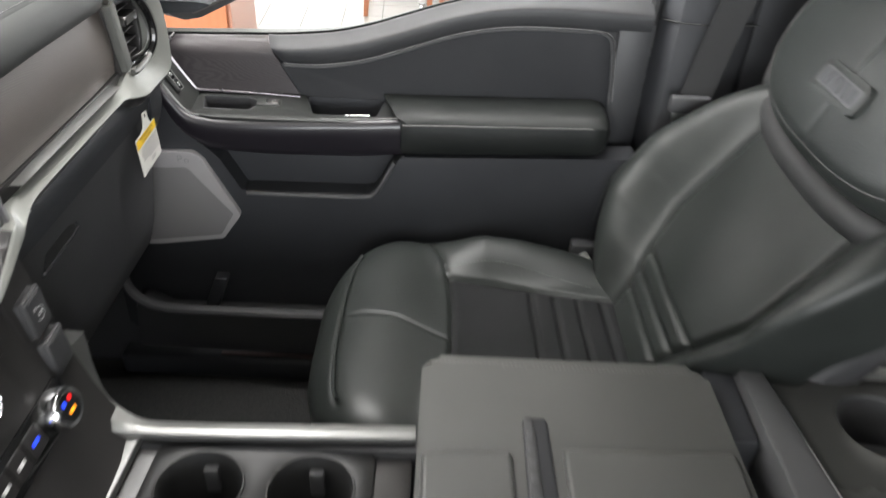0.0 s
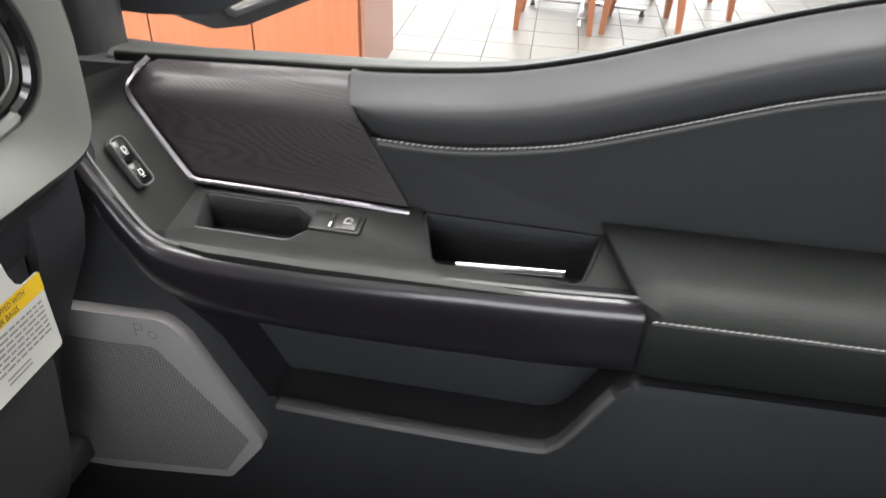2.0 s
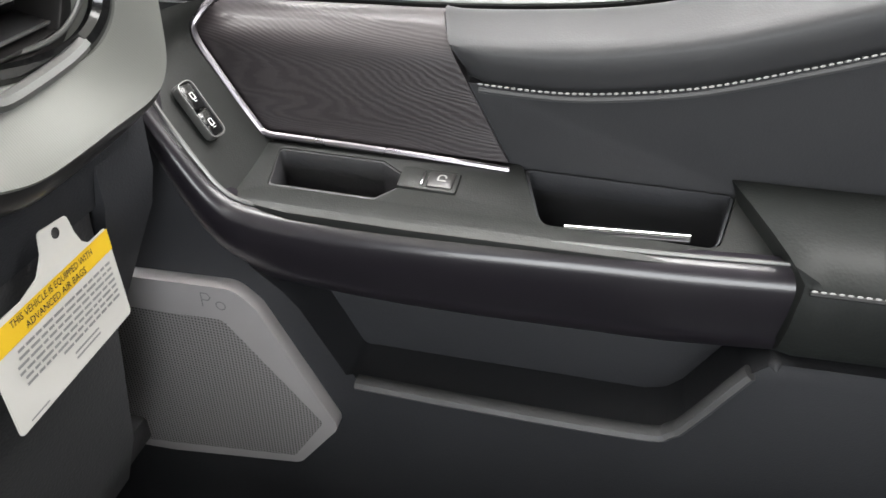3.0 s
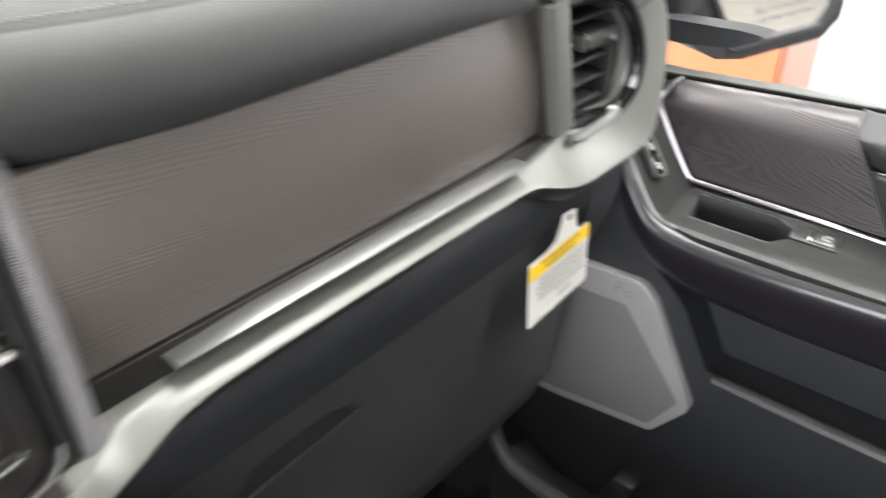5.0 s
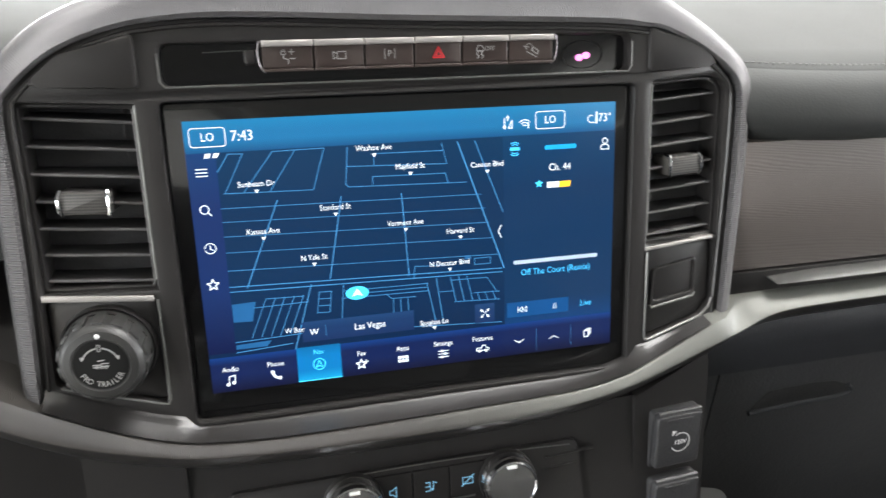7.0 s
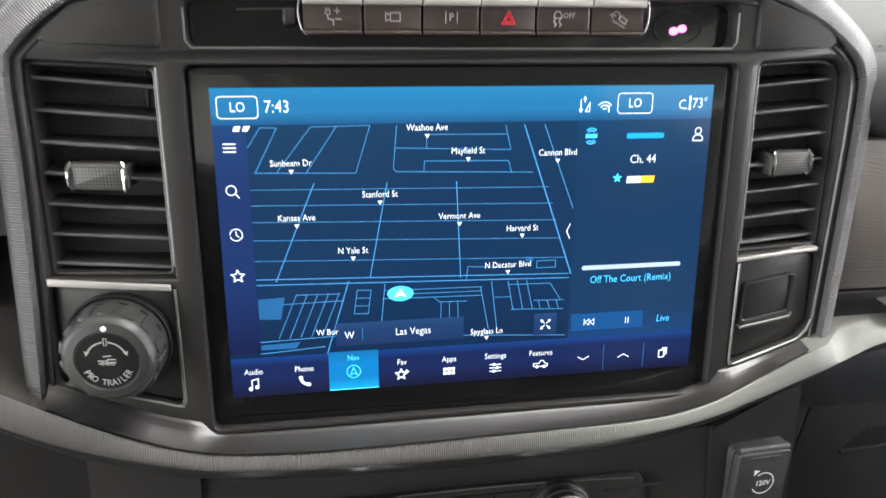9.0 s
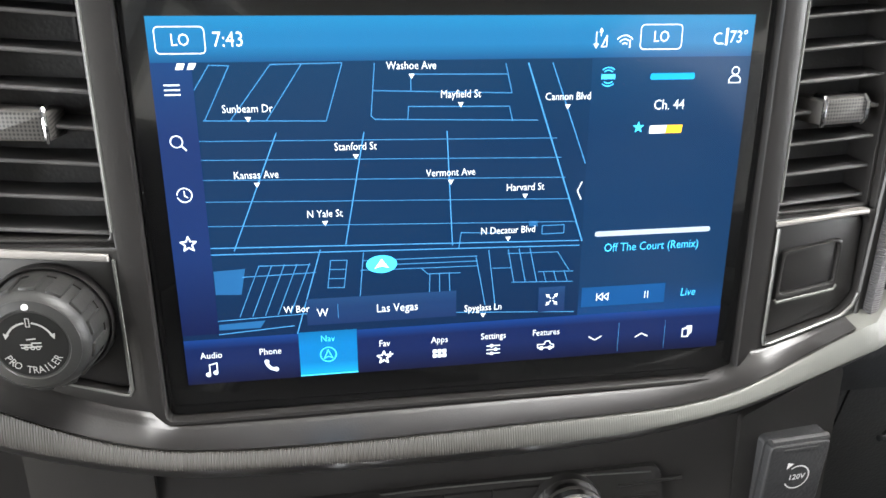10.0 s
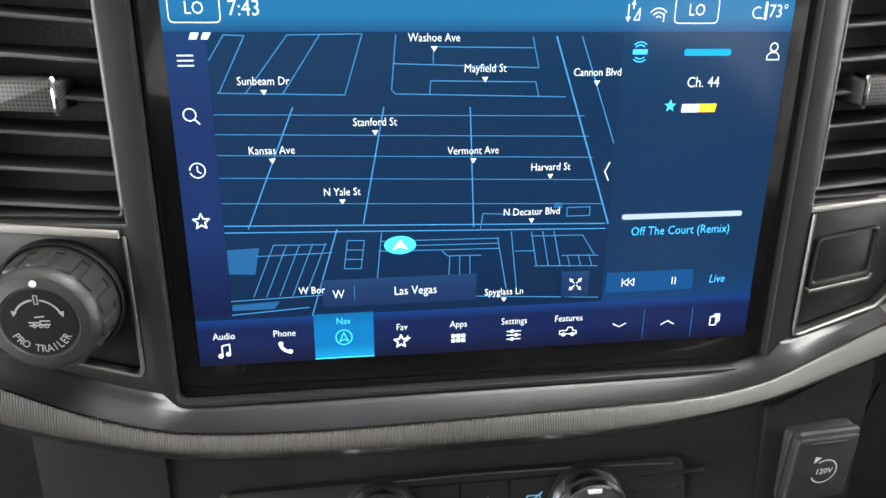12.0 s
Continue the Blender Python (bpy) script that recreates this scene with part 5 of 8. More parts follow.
def blank_switch():
    t = thing("switch_panel", "satin black switch panel with one blank switch", "switch panel")
    out = round_poly([(0.1525, -0.1590), (0.1930, -0.1480), (0.2005, -0.1385), (0.2005, -0.0978), (0.1525, -0.0978)], 0.005, 3)
    part("panel_plate", prism(out, STACK, -0.016, 0.001, 0.001), SATIN, t)
    part("panel_top", prism([(0.1505, -0.0979), (0.1990, -0.0957), (0.1990, -0.0934), (0.1505, -0.0956)], STACK, 0.0, 0.0066, 0.0007), BRIGHTBAR, t, "pale strip over the switch panel")
    part("edge_line", tube([tuple(STACK @ Vector((x, y, 0.0054))) for x, y in ((0.1522, -0.099), (0.1519, -0.1575), (0.1525, -0.1600), (0.155, -0.1606), (0.1935, -0.1497), (0.1995, -0.144), (0.2014, -0.138))], 0.0009, 6, (1, 0, 0.2)), SILVER, t)
    ring = round_poly([(0.1560, -0.1395), (0.1895, -0.1355), (0.1900, -0.1080), (0.1575, -0.1120)], 0.003, 3)
    well = round_poly([(0.1585, -0.1345), (0.1875, -0.1310), (0.1880, -0.1098), (0.1595, -0.1135)], 0.0025, 3)
    rim = part("switch_rim", plate(ring, [well], STACK, -0.004, 0.0036, 0.0011), SATIN, t)
    part("switch_cap", prism([(x, y) for x, y in well], STACK, -0.006, 0.0018, 0.0006), SATIN, t)
    part("rim_foot", tube([tuple(STACK @ Vector((x, y, 0.0034))) for x, y in ((0.1562, -0.1368), (0.1575, -0.1388), (0.188, -0.1350), (0.1895, -0.1325))], 0.0010, 6, (1, 0, 0.2)), GREYTRIM, rim)
    swept_wings(t)
    return t


blank_switch()


def trailer_knob():
    t = thing("trailer_knob", "dark grey notched rotary trailer knob with white lettering", "knob")
    part("knob_plate", prism(round_poly([(-0.2095, -0.1455), (-0.1535, -0.1610), (-0.1535, -0.0975), (-0.2095, -0.0975)], 0.004, 3), STACK, -0.016, 0.001, 0.001), SATIN, t)
    part("plate_top", prism([(-0.2105, -0.0963), (-0.1540, -0.0987), (-0.1540, -0.0955), (-0.2105, -0.0928)], STACK, 0.0, 0.0066, 0.0007), BRIGHTBAR, t, "pale strip over the knob")
    part("plate_foot", tube([tuple(STACK @ Vector((x, y, 0.0035))) for x, y in ((-0.2080, -0.1470), (-0.2050, -0.1492), (-0.1575, -0.1622), (-0.1538, -0.1610), (-0.1528, -0.1580), (-0.1528, -0.115))], 0.0009, 6, (1, 0, 0.2)), SILVER, t)
    K = STACK @ Matrix.Translation((-0.1810, -0.1260, 0.001)) @ Matrix.Diagonal((0.935, 0.935, 1.45, 1.0))
    part("collar", lathe([(0.0272, 0), (0.0272, 0.002), (0.0262, 0.0032), (0.0250, 0.0022), (0.0246, 0.006)], K, 56), SATIN, t, "glossy black collar")
    part("grip", lathe([(0.0238, 0.001), (0.0240, 0.0045), (0.0233, 0.015), (0.0221, 0.0172), (0.0196, 0.0185)], K, 56), KNOBGREY, t, "dark grey grip ring")
    for k in range(14):
        a = 360 * k / 14
        tab = round_poly(rect(-0.0034, 0.0035, 0.0034, 0.0155), 0.0007, 2)
        M = K @ pose(0, 0, 0, 0, 0, a) @ frame_of((0, 0.0226, 0), (1, 0, 0), (0, -0.06, 1), (0, 1, 0.06))
        part("grip_pad", prism(tab, M, -0.0005, 0.0026, 0.0006), KNOBGREY, t)
    face = part("face", lathe([(0.0208, 0.016), (0.0200, 0.0185), (0.0160, 0.0190), (0.0152, 0.0180), (0.0003, 0.0180)], K, 48), KNOBGREY, t, "dark grey knob face")
    part("face_disc", lathe([(0.0150, 0.0180), (0.0148, 0.0186), (0.0002, 0.0187)], K, 40), KNOBFACE, t)
    s = bmesh.new()
    text = "PRO TRAILER"
    for i, ch in enumerate(text):
        a = -149 + 118 * i / (len(text) - 1)
        r = 0.0117
        M = K @ Matrix.Translation((r * math.cos(radians(a)), r * math.sin(radians(a)), 0.0190)) @ pose(0, 0, 0, 0, 0, a + 90)
        if ch != " ":
            lettering(ch, 0.0048, M, bm=s, squeeze=0.85)
    part("lettering", s, SYMBOLINK, face, "white words PRO TRAILER", smooth=0)
    g = stroke(arc(0, 0.0005, 0.0098, 28, 80, 8), 0.0008, K, 0.0190)
    stroke(arc(0, 0.0005, 0.0098, 100, 152, 8), 0.0008, K, 0.0190, bm=g)
    stroke([(-0.0007, 0.0085), (-0.0007, 0.0122), (0.0007, 0.0122), (0.0007, 0.0085)], 0.0004, K, 0.0190, bm=g, closed=True)
    for s2 in (-1, 1):
        flat([(s2 * 0.0098, 0.0028), (s2 * 0.0080, 0.0048), (s2 * 0.0104, 0.0056)], K, 0.0190, bm=g)
    part("turn_arrow", g, SYMBOLINK, face, smooth=0)
    g = stroke([(-0.0042, 0.0002), (0.0002, 0.0002), (0.0004, 0.0010), (0.0040, 0.0010)], 0.0006, K, 0.0190)
    stroke([(-0.0040, -0.0012), (0.0040, -0.0006)], 0.0006, K, 0.0190, bm=g)
    for x in (-0.0022, 0.0004, 0.0026):
        stroke(arc(x, -0.0012, 0.0008, 0, 330, 10), 0.0004, K, 0.0190, bm=g)
    stroke([(-0.0015, 0.0026), (0.002, 0.0030)], 0.0006, K, 0.0190, bm=g)
    part("trailer_symbol", g, SYMBOLINK, face, smooth=0)
    part("marker", prism(disc(0.0, 0.0172, 0.0014, 14), K, 0.018, 0.0194, 0.0004), WHITEINK, t)
    swept_wings(t)
    return t


trailer_knob()


def button_bar():
    """Row of six flip buttons above the screen with a start-side slider."""
    t = thing("button_bar", "row of six dark brown push buttons with a bright top strip", "button bar")
    w = 0.0281
    for k in range(6):
        x0 = -0.0838 + w * k
        b = part("button", prism(round_poly(rect(x0 + 0.0004, 0.0262, x0 + w - 0.0004, 0.0385), 0.001, 2), STACK @ Matrix.Translation((0, 0, 0)), -0.008, 0.0065, 0.0012), BROWNBTN, t)
        part("button_top", prism(rect(x0 + 0.0003, 0.0378, x0 + w - 0.0003, 0.0412), STACK, -0.002, 0.0095, 0.0008), BRIGHTBAR, t, "bright strip over the button")
        part("button_lip", prism(rect(x0 + 0.0004, 0.0246, x0 + w - 0.0004, 0.0262), STACK, -0.002, 0.0074, 0.0005), BROWNBTN, t)
        cx = x0 + w / 2
        z = 0.0070
        if k == 0:
            s = stroke(rect(cx - 0.0034, 0.0336, cx - 0.0012, 0.0352), 0.0004, STACK, z, closed=True)
            stroke([(cx - 0.0029, 0.0352), (cx - 0.0029, 0.0363)], 0.0005, STACK, z, bm=s), stroke([(cx - 0.0017, 0.0352), (cx - 0.0017, 0.0363)], 0.0005, STACK, z, bm=s)
            stroke([(cx - 0.0023, 0.0336), (cx - 0.0023, 0.0316), (cx + 0.0002, 0.0310), (cx + 0.0002, 0.0288)], 0.0005, STACK, z, bm=s)
            stroke([(cx + 0.0006, 0.0350), (cx + 0.0034, 0.0350)], 0.0005, STACK, z, bm=s), stroke([(cx + 0.0020, 0.0337), (cx + 0.0020, 0.0363)], 0.0005, STACK, z, bm=s)
            stroke([(cx + 0.0012, 0.0314), (cx + 0.0038, 0.0314)], 0.0005, STACK, z, bm=s)
        elif k == 1:
            s = stroke(rect(cx - 0.0012, 0.0306, cx + 0.0034, 0.0344), 0.0004, STACK, z, closed=True)
            stroke([(cx - 0.0012, 0.0318), (cx - 0.0034, 0.0306), (cx - 0.0034, 0.0344), (cx - 0.0012, 0.0332)], 0.0004, STACK, z, bm=s)
        elif k == 2:
            s = lettering("P", 0.0050, STACK @ Matrix.Translation((cx, 0.0325, z)))
            for q in (-0.0028, 0.0028):
                stroke([(cx + q, 0.0300), (cx + q, 0.0352)], 0.0004, STACK, z, bm=s)
        elif k == 3:
            s = stroke([(cx - 0.0033, 0.0297), (cx + 0.0033, 0.0297), (cx, 0.0356)], 0.0006, STACK, z, closed=True)
            stroke([(cx - 0.0017, 0.0306), (cx + 0.0017, 0.0306), (cx, 0.0337)], 0.0005, STACK, z, bm=s, closed=True)
        elif k == 4:
            s = stroke([(cx - 0.0052, 0.0326), (cx - 0.0052, 0.0340), (cx - 0.0044, 0.0356), (cx - 0.0022, 0.0356), (cx - 0.0014, 0.0340), (cx - 0.0014, 0.0326)], 0.0005, STACK, z, closed=True)
            for q in (-0.0046, -0.0020):
                stroke([(cx + q, 0.0322), (cx + q - 0.0008, 0.0308), (cx + q + 0.0006, 0.0298), (cx + q - 0.0004, 0.0286)], 0.0005, STACK, z, bm=s)
            lettering("OFF", 0.0036, STACK @ Matrix.Translation((cx + 0.0024, 0.0338, z)), bm=s)
        else:
            s = stroke(arc(cx - 0.0014, 0.0340, 0.0020, -40, 220, 12), 0.0004, STACK, z)
            stroke([(cx - 0.0050, 0.0346), (cx - 0.0016, 0.0340)], 0.0004, STACK, z, bm=s)
            stroke([(cx + 0.0002, 0.0322), (cx + 0.0036, 0.0300), (cx + 0.0044, 0.0318), (cx + 0.0014, 0.0340)], 0.0005, STACK, z, bm=s, closed=True)
            stroke([(cx - 0.0030, 0.0316), (cx + 0.0034, 0.0282)], 0.0004, STACK, z, bm=s)
        part("symbol", s, HAZARD if k == 3 else SYMBOLINK, b, "red hazard triangle" if k == 3 else "", smooth=0)
    for e in (-1, 1):
        x = -0.0842 if e < 0 else 0.0852
        path = [(x + e * 0.0002, 0.0408, 0.0080), (x + e * 0.0014, 0.0360, 0.0072), (x + e * 0.0009, 0.0300, 0.0070), (x - e * 0.0004, 0.0262, 0.0072), (x - e * 0.0022, 0.0244, 0.0066)]
        part("end_cap", tube([tuple(STACK @ p) for p in spline(path, 5)], 0.0005, 8, (1, 0, 0)), DARKCHROME, t, "thin chrome end of the button row")
    part("slider", prism(round_poly(rect(-0.0930, 0.0285, -0.0866, 0.0368), 0.002, 3), STACK, -0.006, 0.0035, 0.0016), SATIN, t)
    part("slider_line", tube([tuple(STACK @ Vector(p)) for p in ((-0.1145, 0.0360, -0.0052), (-0.1000, 0.0364, -0.0050), (-0.0868, 0.0366, -0.0046))], 0.0004, 6, (1, 0, 0)), SILVER, t)
    part("end_ring", plate(disc(0.1088, 0.0290, 0.0135, 28, 0.0085), [disc(0.1088, 0.0290, 0.0129, 28, 0.0079)], STACK, -0.006, -0.0052, 0.0002), SATIN, t)
    for x, y in ((0.1066, 0.0272), (0.1112, 0.0284)):
        part("indicator_light", prism(disc(x, y, 0.0024, 20, 0.0020), STACK, -0.006, -0.0050), PINKLED, t, "small glowing pink indicator light")
    return t


button_bar()


def power_outlet(cx, cy, label, volt):
    """Square hinged socket cover."""
    t = thing("power_outlet", label, "socket", "socket covers on the stack")
    F = STACK @ Matrix.Translation((cx, cy, -0.002)) @ pose(0, 0, 0, 5, 4, 0)
    part("socket_frame", prism(round_poly(rect(-0.0200, -0.0228, 0.0200, 0.0228), 0.004, 3), F, -0.012, 0.0015, 0.0012), PLASTIC_D, t)
    lid = part("cover", prism(round_poly(rect(-0.0186, -0.0208, 0.0186, 0.0214), 0.0035, 3), F, 0.0, 0.0066, 0.0018, 3), PLASTIC_D, t, "dark grey hinged cover")
    part("cover_slot", prism(round_poly(rect(-0.0105, 0.0165, 0.0105, 0.0185), 0.001, 2), F, 0.005, 0.0070, 0.0003), PLASTIC_D, lid)
    part("hinge", tube([tuple(F @ Vector((x, 0.0218, 0.0035))) for x in (-0.0175, 0.0175)], 0.0024, 8), PLASTIC_D, t)
    if volt:
        s = lettering("120V", 0.0050, F @ Matrix.Translation((0.001, -0.001, 0.0070)), bold=0.0001)
        stroke(arc(0.001, -0.001, 0.0075, -150, 125, 22), 0.0008, F, 0.0070, bm=s)
        flat([(-0.0065, 0.005), (-0.0025, 0.0085), (-0.0065, 0.0095)], F, 0.0070, bm=s)
        part("rating", s, WHITEINK, lid, "white 120V rating in a ring arrow", smooth=0)
    return t


power_outlet(0.183, -0.2405, "dark grey hinged 120 volt socket cover", True)
power_outlet(0.183, -0.2935, "dark grey hinged socket cover below another", False)


def climate_controls():
    t = thing("climate_controls", "black climate control face with two chrome-rimmed knobs", "control panel")
    F = STACK @ Matrix.Translation((0, -0.2465, 0.0005)) @ pose(0, 0, 0, -4)
    part("control_face", prism(round_poly([(-0.135, -0.045), (0.112, -0.045), (0.106, 0.0185), (-0.128, 0.0175)], 0.008, 4), F, -0.01, 0.0022, 0.0012), SATIN, t)
    for k, cx in enumerate((-0.0510, 0.0527)):
        K = F @ Matrix.Translation((cx, 0.0, 0.002)) @ Matrix.Diagonal((0.94, 0.94, 1.0, 1.0))
        kn = part("knob_body", lathe([(0.0205, 0), (0.0208, 0.004), (0.0195, 0.013), (0.0178, 0.0165), (0.0165, 0.0165), (0.016, 0.0145), (0.0003, 0.0145)], K, 48), SATIN, t, "black knob with a chrome rim")
        part("knob_ring", lathe([(0.0205, 0.006), (0.0202, 0.0095), (0.0184, 0.017), (0.0172, 0.0174), (0.0164, 0.016)], K, 48), CHROME, kn, "chrome knob ring")
        if k:
            part("knob_word", lettering("TUNE", 0.0052, K @ Matrix.Translation((0, -0.001, 0.0149))), BLUEINK, kn, "pale word TUNE", smooth=0)
        part("knob_marker", prism(rect(-0.0035, 0.0135, 0.0035, 0.0158), K, 0.0150, 0.0176, 0.0003), WHITEINK, kn)
    for k, cx in enumerate((-0.0245, 0.0010, 0.0262)):
        b = part("button", prism(round_poly(rect(cx - 0.0123, -0.0085, cx + 0.0123, 0.0140), 0.001, 2), F, 0, 0.0040, 0.0008), SATIN, t)
        if k == 0:
            s = stroke([(cx - 0.0025, 0.0005), (cx - 0.0025, 0.0035), (cx - 0.0005, 0.0035), (cx + 0.0018, 0.0056), (cx + 0.0018, -0.0016), (cx - 0.0005, 0.0005)], 0.0006, F, 0.0044, closed=True)
        elif k == 1:
            s = stroke([(cx - 0.0040, 0.0050), (cx - 0.0010, 0.0050), (cx - 0.0010, -0.0010), (cx - 0.0040, -0.0010)], 0.0006, F, 0.0044)
            stroke([(cx - 0.0040, 0.0020), (cx - 0.0010, 0.0020)], 0.0006, F, 0.0044, bm=s)
            stroke([(cx + 0.0012, 0.0000), (cx + 0.0012, 0.0052), (cx + 0.0036, 0.0040)], 0.0006, F, 0.0044, bm=s)
            flat(disc(cx + 0.0004, 0.0000, 0.0010, 10), F, 0.0044, bm=s)
        else:
            s = stroke(rect(cx - 0.0038, -0.0002, cx + 0.0030, 0.0044), 0.0006, F, 0.0044, closed=True)
            stroke([(cx - 0.0046, -0.0016), (cx + 0.0040, 0.0060)], 0.0007, F, 0.0044, bm=s)
        part("symbol", s, BLUEINK, b, smooth=0)
    # silver tube in place of the highlight on the recess's upper edge
    part("trim_line", tube([tuple(F @ Vector((x, 0.0182 - 0.004 * (x / 0.12) ** 2, 0.0028))) for x in [-0.05 + 0.010 * k for k in range(16)]], 0.0005, 6), SILVER, t)
    part("lower_trim_line", tube([tuple(F @ Vector((x, -0.0100, 0.0030))) for x in (-0.026, 0.0, 0.031)], 0.0007, 6), SILVER, t)
    for x0, x1, y in ((0.082, 0.118, 0.0085), (0.080, 0.104, 0.0005)):
        part("panel_crease", tube([tuple(F @ Vector((x0 + (x1 - x0) * k / 6, y + 0.0015 * k / 6, 0.0020))) for k in range(7)], 0.0010, 6), SATIN, t)
    # second row with small round temperature knobs
    G = STACK @ Matrix.Translation((0, -0.325, 0.004)) @ pose(0, 0, 0, -8)
    part("temperature_panel", prism(round_poly(rect(-0.16, -0.025, 0.16, 0.02), 0.008, 3), G, -0.02, 0.004, 0.002), GLOSS, t)
    for s in (-1, 1):
        K = G @ Matrix.Translation((s * 0.128, -0.002, 0.004))
        kn = part("temperature_knob", lathe([(0.0225, 0), (0.0225, 0.014), (0.0205, 0.018), (0.017, 0.0185), (0.0003, 0.0180)], K, 40), CHROME, t, "chrome temperature knob with a dark lit face")
        part("knob_display", lathe([(0.0165, 0.0178), (0.016, 0.0192), (0.0003, 0.0192)], K, 32), GLOSS, kn)
        part("red_light", prism(disc(0.006, 0.008, 0.003, 12), K, 0.019, 0.0196), REDLED, kn)
        part("blue_light", prism(disc(-0.006, 0.008, 0.003, 12), K, 0.019, 0.0196), BLUELED, kn)
        part("set_light", prism(rect(-0.005, -0.006, 0.005, -0.002), K, 0.019, 0.0196), ORANGELED, kn)
    for k in range(7):
        b = part("row_button", prism(round_poly(rect(-0.1 + 0.0286 * k, -0.014, -0.0745 + 0.0286 * k, 0.012), 0.002, 2), G, 0.002, 0.0065, 0.001), SATIN, t)
        part("row_symbol", prism(rect(-0.093 + 0.0286 * k, -0.003, -0.082 + 0.0286 * k, 0.001), G, 0.006, 0.0069), BLUELED if k in (0, 6) else WHITEINK, b)
    return t


BLUEINK = mat("pale_blue_symbol", lin(120, 175, 205), 0.5, emit=0.6)
REDLED = mat("red_indicator", lin(230, 30, 30), 0.4, emit=1.5)
BLUELED = mat("blue_indicator", lin(40, 70, 240), 0.4, emit=1.5)
ORANGELED = mat("orange_indicator", lin(250, 150, 30), 0.4, emit=1.5)
climate_controls()

# ---------------------------------------------------------------- touchscreen


def glow(name, rgb, strength=1.0):
    return mat(name, lin(*rgb), 0.5, emit=strength, rvar=0, spec=0.0)


def display_material(name, top, mid, low, v0, v1):
    """Lit display ground whose colour runs from top to bottom."""
    m = mat(name, lin(*mid), 0.12, emit=1.0, rvar=0)
    N, L, b = add_nodes(m)
    b.inputs["Base Color"].default_value = (0.004, 0.004, 0.005, 1)
    uv = N.new("ShaderNodeUVMap")
    sx = N.new("ShaderNodeSeparateXYZ")
    L.new(uv.outputs["UV"], sx.inputs["Vector"])
    rp = N.new("ShaderNodeValToRGB")
    e = rp.color_ramp.elements
    e[0].position, e[0].color = 0.0, lin(*low)
    e[1].position, e[1].color = 1.0, lin(*top)
    for pos in (v0, v1):
        k = e.new(pos)
        k.color = lin(*mid)
    L.new(sx.outputs["Y"], rp.inputs["Fac"]), L.new(rp.outputs["Color"], b.inputs["Emission Color"])
    return m


def uv_rect(x0, y0, x1, y1, F, z):
    bm = bmesh.new()
    lay = bm.loops.layers.uv.new("UVMap")
    f = bm.faces.new([bm.verts.new(F @ Vector((x, y, z))) for x, y in rect(x0, y0, x1, y1)])
    for lp, q in zip(f.loops, ((0, 0), (1, 0), (1, 1), (0, 1))):
        lp[lay].uv = q
    return bm


WHITE_UI = glow("display_white", (216, 226, 232))
CYAN_UI = glow("display_cyan", (70, 200, 245))
SKY_UI = glow("display_sky_blue", (70, 185, 245))
ROAD_UI = glow("display_road", (60, 124, 176))
ROADTHIN_UI = glow("display_thin_road", (54, 113, 162))
BLOCK_UI = glow("display_block", (32, 80, 124))
NAVTILE_UI = display_material("display_tab_tile", (14, 118, 185), (10, 134, 210), (24, 178, 240), 0.3, 0.7)
PILL_UI = display_material("display_pill", (36, 74, 122), (31, 62, 110), (29, 54, 102), 0.4, 0.6)
HEAD_UI = display_material("display_header", (38, 140, 195), (38, 128, 185), (28, 92, 145), 0.35, 0.6)
MAP_UI = display_material("display_map", (18, 60, 98), (16, 52, 91), (14, 42, 79), 0.35, 0.7)
SIDE_UI = display_material("display_sidebar", (27, 68, 124), (26, 53, 110), (18, 29, 75), 0.3, 0.75)
CARD_UI = display_material("display_card", (20, 68, 110), (18, 57, 98), (18, 68, 126), 0.15, 0.75)
BAR_UI = display_material("display_tabs", (22, 66, 140), (20, 38, 90), (14, 19, 54), 0.45, 0.78)
YELLOW_UI = glow("display_yellow", (245, 190, 50))


